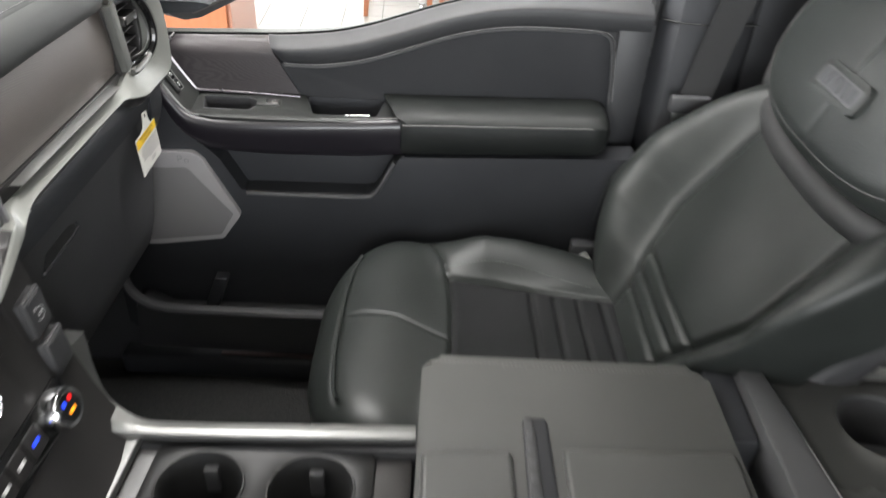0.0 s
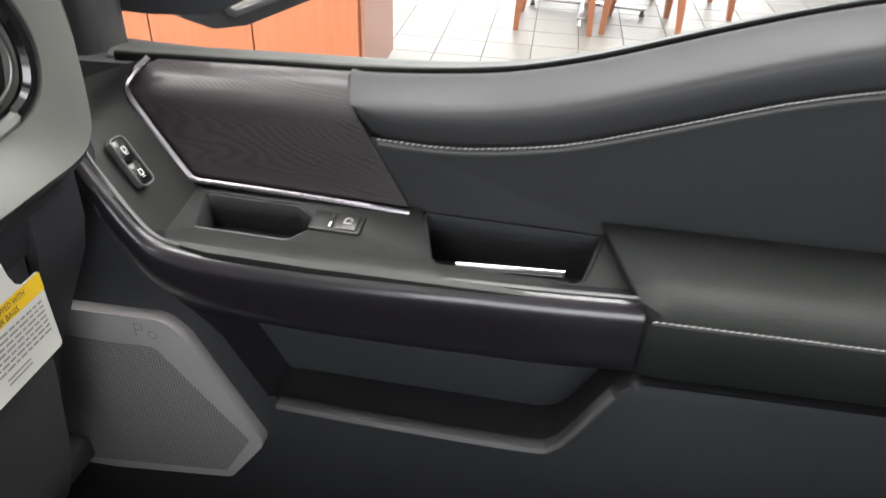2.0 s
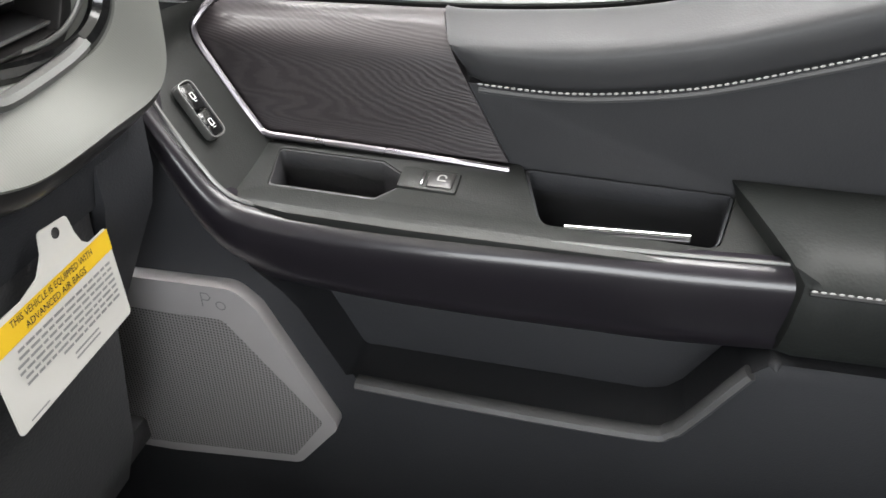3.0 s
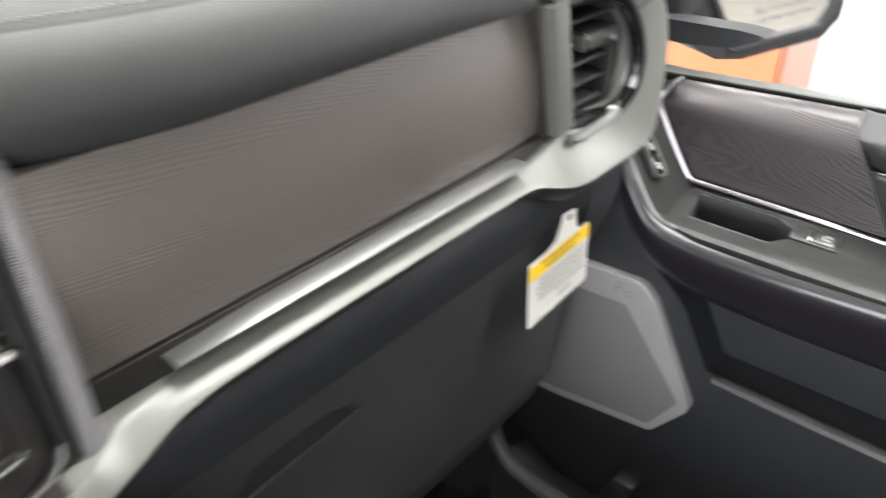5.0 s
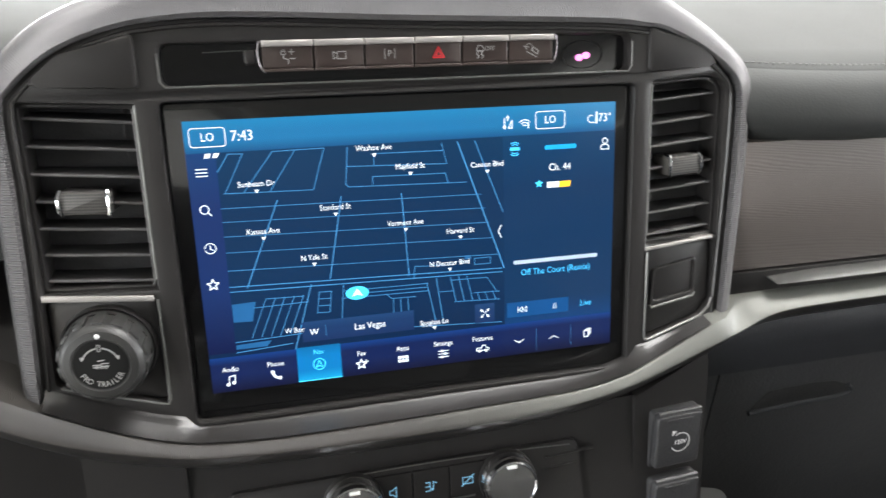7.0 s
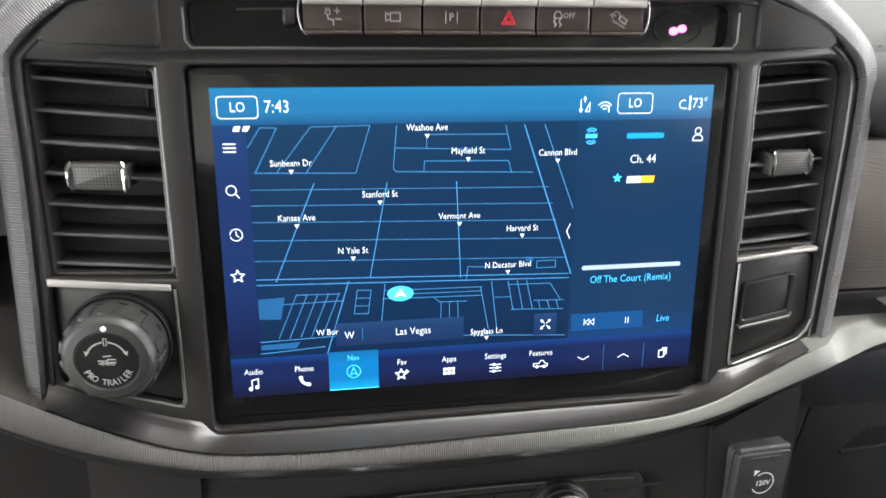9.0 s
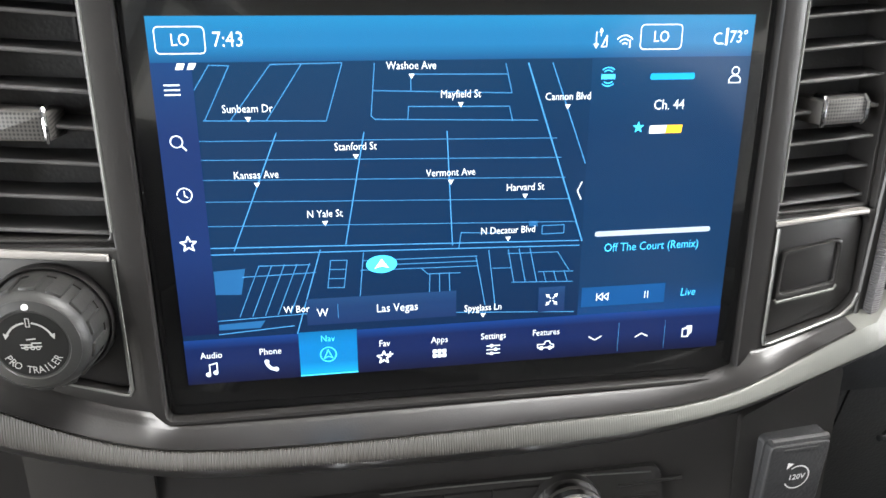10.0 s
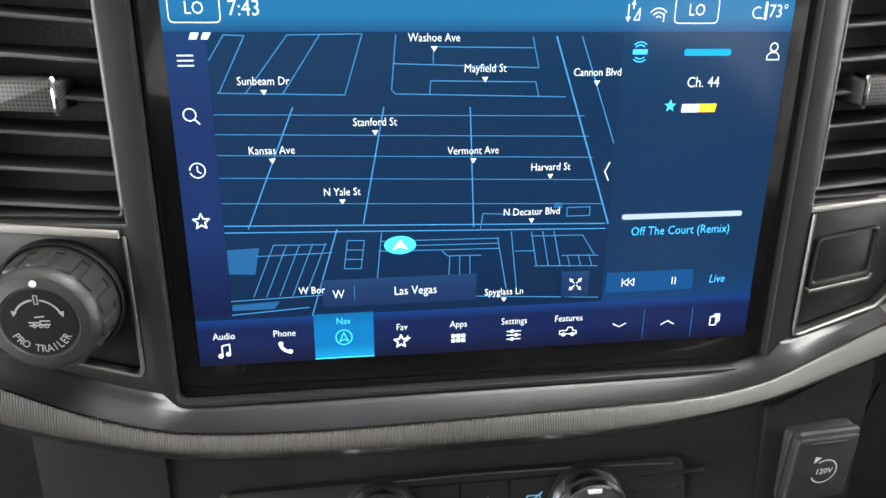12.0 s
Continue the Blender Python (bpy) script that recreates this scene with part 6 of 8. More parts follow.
def touchscreen():
    t = thing("touchscreen", "large lit touchscreen showing a blue navigation map", "display")
    S = STACK
    part("glass", prism(round_poly(rect(-0.139, -0.176, 0.139, 0.010), 0.004, 3), S, -0.012, 0.0, 0.0008), GLOSS, t, "black glass border of the display")
    z1, z2, z3, z4 = 0.0004, 0.0007, 0.0010, 0.0013
    mp = part("map_ground", uv_rect(-0.129, -0.141, 0.0545, -0.0175, S, z1), MAP_UI, t, "dark blue street map", 0)
    head = part("status_bar", uv_rect(-0.129, -0.0178, 0.129, 0.0, S, z1), HEAD_UI, t, "bright blue status bar", 0)
    card = part("radio_card", uv_rect(0.0545, -0.1425, 0.129, -0.0177, S, z1 + 0.0001), CARD_UI, t, "blue radio panel", 0)
    side = part("side_bar", uv_rect(-0.129, -0.136, -0.1132, -0.0177, S, z2 + 0.0002), SIDE_UI, t, "dark blue icon column", 0)
    bar = part("tab_bar", uv_rect(-0.129, -0.1605, 0.129, -0.1385, S, z2 + 0.0002), BAR_UI, t, "dark blue row of tabs", 0)

    def words(name, body, x, v, size, m=WHITE_UI, parent=mp, shear=0.0, squeeze=0.86, align="CENTER"):
        return part(name, lettering(body, size, S @ Matrix.Translation((x, -v, z4)), shear=shear, squeeze=squeeze, align=align, bold=-0.004 * size), m, parent, smooth=0)

    # roads: long streets, avenues that lean with the perspective, and small blocks
    thin = bmesh.new()
    for v0, v1 in ((0.0494, 0.0521), (0.0573, 0.0609), (0.0658, 0.0701), (0.0752, 0.0802), (0.0860, 0.0912)):
        xe = 0.0400 + (v1 - 0.052) * 0.27
        stroke([(-0.1135, -v0), (xe, -v1)], 0.00034, S, z2, bm=thin)
    for (x0, v0, x1, v1) in ((-0.1108, 0.0410, -0.0610, 0.0422), (-0.0610, 0.0422, -0.0535, 0.0189), (-0.0700, 0.0189, -0.0855, 0.0415), (-0.0825, 0.0189, -0.1000, 0.0412), (-0.0988, 0.0192, -0.1102, 0.0410), (-0.1066, 0.0189, -0.1130, 0.0285), (-0.0825, 0.0189, -0.0535, 0.0185), (-0.1066, 0.0189, -0.0988, 0.0192), (-0.0401, 0.0189, -0.0421, 0.0405), (-0.0421, 0.0405, -0.0405, 0.0420), (-0.0405, 0.0420, 0.0310, 0.0440), (-0.0411, 0.0300, 0.0190, 0.0320), (-0.0250, 0.0235, 0.0165, 0.0240), (-0.0250, 0.0235, -0.0250, 0.0300), (0.0160, 0.0196, 0.0190, 0.0320), (-0.0261, 0.0369, 0.0180, 0.0377), (-0.0261, 0.0369, -0.0265, 0.0423), (0.0180, 0.0377, 0.0196, 0.0440)):
        stroke([(x0, -v0), (x1, -v1)], 0.00042, S, z2, bm=thin)
    part("side_street", thin, ROADTHIN_UI, mp, smooth=0)
    for (x0, v0, x1, v1, w) in ((-0.1136, 0.0958, 0.0530, 0.1005, 0.0008), (-0.1131, 0.0988, 0.0533, 0.1029, 0.0008), (-0.0820, 0.0469, -0.1033, 0.0974, 0.0008), (-0.0454, 0.0474, -0.0551, 0.0967, 0.0008), (-0.0095, 0.0479, -0.0070, 0.0997, 0.0008), (0.0260, 0.0196, 0.0545, 0.1006, 0.0011), (0.0368, 0.0196, 0.0540, 0.0640, 0.0007), (-0.0665, 0.0990, -0.0790, 0.1390, 0.0008), (-0.0475, 0.1013, -0.0497, 0.1220, 0.0006), (0.0100, 0.1030, 0.0135, 0.1310, 0.0006), (0.0039, 0.1054, 0.0086, 0.1300, 0.0006), (-0.1132, 0.1300, -0.0740, 0.1290, 0.0006), (-0.0050, 0.1330, 0.0525, 0.1365, 0.0006), (-0.1132, 0.1365, -0.080, 0.1345, 0.0007)):
        part("main_road", stroke([(x0, -v0), (x1, -v1)], w * 0.62, S, z2), ROAD_UI, mp, smooth=0)
    lots = bmesh.new()
    for k in range(5):
        stroke([(-0.0935 + 0.0055 * k, -0.1050), (-0.1035 + 0.0056 * k, -0.1285)], 0.0004, S, z2, bm=lots)
    stroke([(-0.0935, -0.1050), (-0.0713, -0.1056)], 0.0004, S, z2, bm=lots)
    stroke([(-0.1010, -0.1098), (-0.0690, -0.1094)], 0.0004, S, z2, bm=lots)
    for k in range(4):
        stroke([(-0.0622 - 0.0006 * k, -(0.1041 + 0.0043 * k)), (-0.0549 - 0.0006 * k, -(0.1044 + 0.0043 * k))], 0.0004, S, z2, bm=lots)
    stroke([(-0.0622, -0.1041), (-0.0640, -0.1170)], 0.0004, S, z2, bm=lots)
    stroke([(-0.0549, -0.1044), (-0.0567, -0.1172)], 0.0004, S, z2, bm=lots)
    for k in range(3):
        stroke([(-0.0480 + 0.004 * k, -(0.1050 + 0.0024 * k)), (0.0046, -(0.1056 + 0.0024 * k))], 0.0004, S, z2, bm=lots)
        stroke([(-0.0175 + 0.0045 * k, -0.1130), (-0.0178 + 0.0048 * k, -0.1225)], 0.0004, S, z2, bm=lots)
    stroke([(-0.0490, -0.1095), (-0.0215, -0.1100), (-0.0185, -0.1130), (-0.0035, -0.1133)], 0.0004, S, z2, bm=lots)
    for k in range(3):
        stroke([(0.0192 + 0.0052 * k, -0.1033), (0.0223 + 0.0055 * k, -0.1197)], 0.00045, S, z2, bm=lots)
        stroke([(0.0365 + 0.005 * k, -0.1150), (0.0380 + 0.0052 * k, -0.1205)], 0.0004, S, z2, bm=lots)
    stroke([(0.0213, -0.1195), (0.0510, -0.1208)], 0.0004, S, z2, bm=lots)
    stroke([(0.0192, -0.1052), (0.0430, -0.1056), (0.0490, -0.1150)], 0.0004, S, z2, bm=lots)
    stroke([(0.0340, -0.1150), (0.0510, -0.1156)], 0.0004, S, z2, bm=lots)
    stroke([(0.0120, -0.1120), (0.0205, -0.1122)], 0.0004, S, z2, bm=lots)
    stroke([(-0.0040, -0.1010), (-0.0030, -0.0940), (0.0160, -0.0952)], 0.0004, S, z2, bm=lots)
    stroke(rect(0.0350, -0.0965, 0.0455, -0.0925), 0.0004, S, z2, bm=lots, closed=True)
    part("car_park", lots, ROADTHIN_UI, mp, smooth=0)
    for corners in ([(-0.1130, -0.1175), (-0.1020, -0.1180), (-0.0995, -0.1060), (-0.1130, -0.1065)], [(-0.1130, -0.1345), (-0.0950, -0.1345), (-0.0925, -0.1310), (-0.1130, -0.1318)], [(0.0285, -0.0925), (0.0330, -0.0928), (0.0325, -0.0902), (0.0290, -0.0900)]):
        part("building_block", flat(corners, S, z2 - 0.0001), BLOCK_UI, mp, smooth=0)
    # street names with their pointers
    for body, x, v, dx, dv in (("Sunbeam Dr", -0.0928, 0.0365, 0.0, 0.0045), ("Stanford St", -0.0492, 0.0533, 0.0, 0.0045), ("Kansas Ave", -0.0914, 0.0642, 0.0, 0.0045), ("N Yale St", -0.0637, 0.0824, 0.0, 0.0044), ("Vermont Ave", -0.0079, 0.0660, 0.0, 0.0045), ("Harvard St", 0.0262, 0.0739, 0.0, 0.0043), ("N Decatur Blvd", 0.0188, 0.0938, 0.0, 0.0043), ("Mayfield St", -0.0036, 0.0321, 0.0, 0.0046), ("Cannon Blvd", 0.0442, 0.0340, 0.0, 0.0046), ("Washoe Ave", -0.0247, 0.0200, 0.0, 0.0045), ("W Bor", -0.0785, 0.1264, None, 0), ("Spyglass Ln", 0.0076, 0.1313, 0.0, 0.0040)):
        words("street_name", body, x, v, 0.0047)
        if dx is not None:
            part("name_pointer", flat([(x - 0.0013, -(v + dv - 0.0012)), (x + 0.0013, -(v + dv - 0.0012)), (x, -(v + dv + 0.0009))], S, z4), WHITE_UI, mp, smooth=0)
    part("position_disc", flat(disc(-0.0395, -0.1070, 0.0070, 28, 0.0042), S, z3), CYAN_UI, mp, smooth=0)
    part("position_arrow", flat([(-0.0395, -0.1043), (-0.0361, -0.1090), (-0.0395, -0.1079), (-0.0429, -0.1090)], S, z4), WHITE_UI, mp, smooth=0)
    part("north_marks", flat([(-0.1195, -0.0205), (-0.1165, -0.0205), (-0.1155, -0.0180), (-0.1185, -0.0180)], S, z4, flat([(-0.1150, -0.0205), (-0.1125, -0.0205), (-0.1110, -0.0180), (-0.1140, -0.0180)], S, z4)), WHITE_UI, mp, smooth=0)
    pill = part("place_pill", uv_rect(-0.0740, -0.1347, -0.0052, -0.1219, S, z3), PILL_UI, t, "blue place label", 0)
    words("place_name", "Las Vegas", -0.0329, 0.1285, 0.0058, parent=pill)
    words("heading", "W", -0.0670, 0.1289, 0.0058, parent=pill)
    part("pill_divider", stroke([(-0.0600, -0.1250), (-0.0600, -0.1318)], 0.00018, S, z4), ROAD_UI, pill, smooth=0)
    zoom = part("zoom_tile", uv_rect(0.0345, -0.1355, 0.0475, -0.1229, S, z3), PILL_UI, t, "", 0)
    x = bmesh.new()
    for a in (45, 135, 225, 315):
        ca, sa = math.cos(radians(a)), math.sin(radians(a))
        stroke([(0.041 + 0.0008 * ca, -0.1292 + 0.0008 * sa), (0.041 + 0.0032 * ca, -0.1292 + 0.0032 * sa)], 0.00046, S, z4, bm=x)
        flat([(0.041 + 0.0042 * ca, -0.1292 + 0.0042 * sa), (0.041 + 0.0024 * ca - 0.001 * sa, -0.1292 + 0.0024 * sa + 0.001 * ca), (0.041 + 0.0024 * ca + 0.001 * sa, -0.1292 + 0.0024 * sa - 0.001 * ca)], S, z4, bm=x)
    part("zoom_symbol", x, WHITE_UI, zoom, smooth=0)
    part("card_arrow", stroke([(0.0527, -0.0725), (0.0508, -0.0765), (0.0527, -0.0805)], 0.0005, S, z4), WHITE_UI, mp, smooth=0)

    # status bar
    for x0 in (-0.1165, 0.0851):
        words("climate_reading", "LO", x0, 0.0092, 0.0067, parent=head)
        part("reading_box", stroke(round_poly(rect(x0 - 0.0095, -0.0143, x0 + 0.0095, -0.0040), 0.002, 4), 0.0004, S, z4, closed=True), WHITE_UI, head, smooth=0)
    words("clock", "7:43", -0.0980, 0.0092, 0.0084, parent=head)
    words("outside_temperature", "73°", 0.1215, 0.0096, 0.0074, parent=head)
    ic = stroke(arc(0.1122, -0.0100, 0.0022, 60, 300, 12), 0.00046, S, z4)
    stroke([(0.1122, -0.0122), (0.1145, -0.0122)], 0.00046, S, z4, bm=ic)
    stroke([(0.1158, -0.0060), (0.1158, -0.0125)], 0.0011, S, z4, bm=ic)
    part("weather_symbol", ic, WHITE_UI, head, smooth=0)
    ic = stroke([(0.0555, -0.0070), (0.0555, -0.0130)], 0.0005, S, z4)
    flat([(0.0543, -0.0118), (0.0567, -0.0118), (0.0555, -0.0138)], S, z4, bm=ic)
    flat([(0.0566, -0.0070), (0.0586, -0.0070), (0.0576, -0.0050)], S, z4, bm=ic)
    stroke([(0.0576, -0.0070), (0.0576, -0.0085)], 0.0005, S, z4, bm=ic)
    stroke([(0.0580, -0.0130), (0.0603, -0.0130), (0.0603, -0.0085)], 0.00046, S, z4, bm=ic, closed=True)
    for r in (0.0012, 0.0028, 0.0044):
        stroke(arc(0.0685, -0.0128, r, 40, 140, 8), 0.00046, S, z4, bm=ic)
    stroke([(0.0708, -0.0105), (0.0708, -0.0135)], 0.00054, S, z4, bm=ic)
    part("signal_symbols", ic, WHITE_UI, head, smooth=0)

    # icon column
    ic = bmesh.new()
    for dv in (-0.0019, 0.0, 0.0019):
        stroke([(-0.1244, -0.0284 - dv), (-0.1186, -0.0284 - dv)], 0.00054, S, z4, bm=ic)
    part("menu_symbol", ic, WHITE_UI, side, smooth=0)
    ic = stroke(arc(-0.1221, -0.0492, 0.0024, 0, 360, 20), 0.00046, S, z4)
    stroke([(-0.1204, -0.0509), (-0.1186, -0.0528)], 0.0006, S, z4, bm=ic)
    part("search_symbol", ic, WHITE_UI, side, smooth=0)
    ic = stroke(arc(-0.1213, -0.0717, 0.0030, -160, 175, 22), 0.00046, S, z4)
    stroke([(-0.1213, -0.0700), (-0.1213, -0.0720), (-0.1200, -0.0728)], 0.00046, S, z4, bm=ic)
    part("history_symbol", ic, WHITE_UI, side, smooth=0)

    def star(cx, cy, r, m, parent, filled, w=0.0006):
        pts = []
        for k in range(10):
            q = r if k % 2 == 0 else r * 0.45
            pts.append((cx + q * math.cos(radians(90 + 36 * k)), cy + q * math.sin(radians(90 + 36 * k))))
        part("star_symbol", flat(pts, S, z4) if filled else stroke(pts, w, S, z4, closed=True), m, parent, smooth=0)

    star(-0.1220, -0.0933, 0.0034, WHITE_UI, side, False)

    # radio card: brand marks are plain shapes, performers' names a bar
    ic = bmesh.new()
    for r in (0.0028, 0.0040):
        stroke(arc(0.0620, -0.0258, r, 50, 130, 6), 0.0005, S, z4, bm=ic)
        stroke(arc(0.0620, -0.0258, r, 230, 310, 6), 0.0005, S, z4, bm=ic)
    flat(rect(0.0588, -0.0268, 0.0652, -0.0247), S, z4, bm=ic)
    part("station_mark", ic, SKY_UI, card, smooth=0)
    part("brand_bar", flat(round_poly(rect(0.0815, -0.0274, 0.1025, -0.0246), 0.0010, 3), S, z4), BRANDBAR_UI, card, "plain blue bar in place of a brand name", smooth=0)
    ic = stroke(arc(0.1219, -0.0240, 0.0017, 0, 360, 14), 0.00046, S, z4)
    stroke([(0.1192, -0.0292), (0.1192, -0.0275), (0.1205, -0.0262), (0.1233, -0.0262), (0.1246, -0.0275), (0.1246, -0.0292)], 0.00046, S, z4, bm=ic, closed=True)
    part("profile_symbol", ic, WHITE_UI, card, smooth=0)
    words("channel", "Ch. 44", 0.0916, 0.0386, 0.0064, parent=card)
    star(0.0778, -0.0483, 0.0028, CYAN_UI, card, True)
    part("logo_left", flat([(0.0830, -0.0512), (0.0908, -0.0512), (0.0913, -0.0476), (0.0833, -0.0476)], S, z4), WHITE_UI, card, smooth=0)
    part("logo_right", flat([(0.0909, -0.0512), (0.0985, -0.0512), (0.0990, -0.0476), (0.0914, -0.0476)], S, z4), YELLOW_UI, card, smooth=0)
    part("performer_bar", flat(round_poly(rect(0.0605, -0.0990, 0.1183, -0.0965), 0.0012, 3), S, z4), NAMEBAR_UI, card, "plain pale bar in place of names", smooth=0)
    words("song_title", "Off The Court (Remix)", 0.0894, 0.1049, 0.0059, SKY_UI, card)
    words("live_word", "Live", 0.1103, 0.1298, 0.0058, SKY_UI, card, shear=0.15)
    ic = stroke([(0.0640, -0.1295), (0.0664, -0.1277), (0.0664, -0.1313)], 0.0004, S, z4, closed=True)
    stroke([(0.0668, -0.1295), (0.0692, -0.1277), (0.0692, -0.1313)], 0.0004, S, z4, bm=ic, closed=True)
    stroke([(0.0635, -0.1277), (0.0635, -0.1313)], 0.0004, S, z4, bm=ic)
    part("rewind_symbol", ic, WHITE_UI, card, smooth=0)
    ic = stroke([(0.0880, -0.1280), (0.0880, -0.1314)], 0.00046, S, z4)
    stroke([(0.0895, -0.1280), (0.0895, -0.1314)], 0.00046, S, z4, bm=ic)
    part("pause_symbol", ic, WHITE_UI, card, smooth=0)
    part("button_field", flat(rect(0.0560, -0.1345, 0.0985, -0.1245), S, z2 + 0.0001), PILL_UI2, card, smooth=0)

    # tabs
    tile = part("active_tab", uv_rect(-0.0785, -0.1600, -0.0520, -0.1380, S, z3), NAVTILE_UI, t, "bright blue active tab", 0)
    for k, body in enumerate(("Audio", "Phone", "Nav", "Fav", "Apps", "Settings", "Features")):
        x = -0.1176 + 0.0261 * k
        words("tab_word", body, x, 0.1418 if k == 2 else 0.1463, 0.0046, CYAN_UI if k == 2 else WHITE_UI, tile if k == 2 else bar)
        v = -0.1533
        if k == 0:
            ic = stroke([(x - 0.0013, v - 0.0022), (x - 0.0013, v + 0.0024), (x + 0.0020, v + 0.0032), (x + 0.0020, v - 0.0014)], 0.00054, S, z4)
            flat(disc(x - 0.0021, v - 0.0024, 0.0011), S, z4, bm=ic), flat(disc(x + 0.0012, v - 0.0016, 0.0011), S, z4, bm=ic)
        elif k == 1:
            ic = stroke(arc(x + 0.0022, v + 0.0022, 0.0042, 180, 270, 8), 0.0014, S, z4)
            flat(disc(x - 0.0019, v + 0.0020, 0.0011), S, z4, bm=ic), flat(disc(x + 0.0021, v - 0.0020, 0.0011), S, z4, bm=ic)
        elif k == 2:
            ic = stroke(arc(x, -0.1497, 0.0036, 0, 360, 24), 0.0005, S, z4)
            stroke([(x, -0.1474), (x + 0.0019, -0.1516), (x, -0.1507), (x - 0.0019, -0.1516)], 0.0005, S, z4, bm=ic, closed=True)
        elif k == 3:
            star(x - 0.0004, v, 0.0032, WHITE_UI, bar, False, 0.0007)
            ic = stroke([(x + 0.0014, v + 0.0014), (x + 0.0038, v + 0.0014)], 0.00054, S, z4)
            stroke([(x + 0.0026, v + 0.0002), (x + 0.0026, v + 0.0026)], 0.00054, S, z4, bm=ic)
        elif k == 4:
            ic = bmesh.new()
            for i in range(3):
                for j in range(2):
                    flat(round_poly(rect(x - 0.0033 + 0.0023 * i, v - 0.0021 + 0.0023 * j, x - 0.0014 + 0.0023 * i, v - 0.0002 + 0.0023 * j), 0.0004, 2), S, z4, bm=ic)
        elif k == 5:
            ic = bmesh.new()
            for j in range(3):
                stroke([(x - 0.0032, v - 0.0020 + 0.0020 * j), (x + 0.0032, v - 0.0020 + 0.0020 * j)], 0.00046, S, z4, bm=ic)
                flat(disc(x + (0.0012 if j % 2 else -0.0008), v - 0.0020 + 0.0020 * j, 0.0009), S, z4, bm=ic)
        else:
            ic = stroke([(x - 0.0040, v - 0.0010), (x - 0.0040, v + 0.0008), (x - 0.0008, v + 0.0008), (x, v + 0.0024), (x + 0.0018, v + 0.0024), (x + 0.0024, v + 0.0008), (x + 0.0040, v + 0.0004), (x + 0.0040, v - 0.0010)], 0.00046, S, z4, closed=True)
            flat(disc(x - 0.0021, v - 0.0012, 0.0010), S, z4, bm=ic), flat(disc(x + 0.0022, v - 0.0012, 0.0010), S, z4, bm=ic)
        part("tab_symbol", ic, CYAN_UI if k == 2 else WHITE_UI, tile if k == 2 else bar, smooth=0)
    for x, up in ((0.0640, -1), (0.0881, 1)):
        part("arrow_symbol", stroke([(x - 0.0032, -0.1512 - up * 0.0009), (x, -0.1512 + up * 0.0009), (x + 0.0032, -0.1512 - up * 0.0009)], 0.00046, S, z4), WHITE_UI, bar, smooth=0)
    ic = stroke(rect(0.1098, -0.1538, 0.1128, -0.1495), 0.00054, S, z4, closed=True)
    stroke([(0.1110, -0.1490), (0.1136, -0.1490), (0.1136, -0.1528)], 0.00046, S, z4, bm=ic)
    stroke([(0.1118, -0.1482), (0.1144, -0.1482), (0.1144, -0.1520)], 0.00046, S, z4, bm=ic)
    part("cards_symbol", ic, WHITE_UI, bar, smooth=0)
    for x in (0.0760, 0.1002):
        part("tab_divider", stroke([(x, -0.1440), (x, -0.1590)], 0.00015, S, z4), ROAD_UI, bar, smooth=0)
    part("tile_underline", stroke([(-0.0783, -0.1597), (-0.0522, -0.1597)], 0.00054, S, z4), CYAN_UI, tile, smooth=0)
    return t


BRANDBAR_UI = glow("display_brand_bar", (30, 140, 200))
NAMEBAR_UI = glow("display_name_bar", (150, 168, 190))
PILL_UI2 = glow("display_button_field", (20, 62, 108))
touchscreen()


def warning_tag():
    """White card with a yellow band, hung from the lower edge of the ledge."""
    t = thing("warning_tag", "white paper warning tag with a yellow band hanging below the dash", "tag")
    F = dash_frame(-0.437) @ Matrix.Translation((1.0225, 1.2955, -0.004)) @ pose(0, 0, 0, -5, 5.6, -5.0)
    w, h = 0.1000, 0.0548
    edge = [(0, -h), (0, 0), (-0.016, -0.0005), (-0.021, 0.003), (-0.024, 0.010), (-0.026, 0.0205), (-0.048, 0.0225), (-0.051, 0.012), (-0.058, 0.004), (-0.072, 0.0005), (-w, 0.0), (-w, -h)]
    part("card", prism(round_poly(edge, 0.003, 3), F, -0.0004, 0.0002), PAPER, t, smooth=0)
    part("yellow_band", flat([(0, -0.001), (0, -0.013), (-w, -0.015), (-w, -0.0025)], F, 0.0006), YELLOW, t, "yellow printed band", smooth=0)
    s = lettering("THIS VEHICLE IS EQUIPPED WITH", 0.0052, F @ Matrix.Translation((-w / 2, -0.0052, 0.0009)), squeeze=0.86)
    lettering("ADVANCED AIR BAGS", 0.0052, F @ Matrix.Translation((-w / 2, -0.0108, 0.0009)), squeeze=0.95, bm=s)
    part("heading", s, INK, t, "black heading words", smooth=0)
    rnd = random.Random(4)
    s = bmesh.new()
    for k in range(7):
        v = -0.0180 - 0.0034 * k
        x = -0.006
        while x > -0.085 + (0.03 if k == 6 else 0):
            ln = rnd.uniform(0.003, 0.009)
            flat(rect(x - ln, v - 0.0009, x, v + 0.0006), F, 0.0008, bm=s)
            x -= ln + 0.0012
    for k in range(2):
        flat(rect(-0.052, -0.0445 - 0.003 * k, -0.03, -0.0433 - 0.003 * k), F, 0.0008, bm=s)
    flat(rect(-0.092, -0.0520, -0.078, -0.0510), F, 0.0008, bm=s)
    tagged(part("small_print", s, GREYINK, t, "rows of unreadable small print", smooth=0), "rows of unreadable small print", kind="stuff")
    part("hook_shade", prism(disc(-0.037, 0.0165, 0.0028, 16), F, 0.0, 0.0006), INK, t)
    return t


warning_tag()

# ---------------------------------------------------------------- passenger seat
SEAT_Y = 0.848


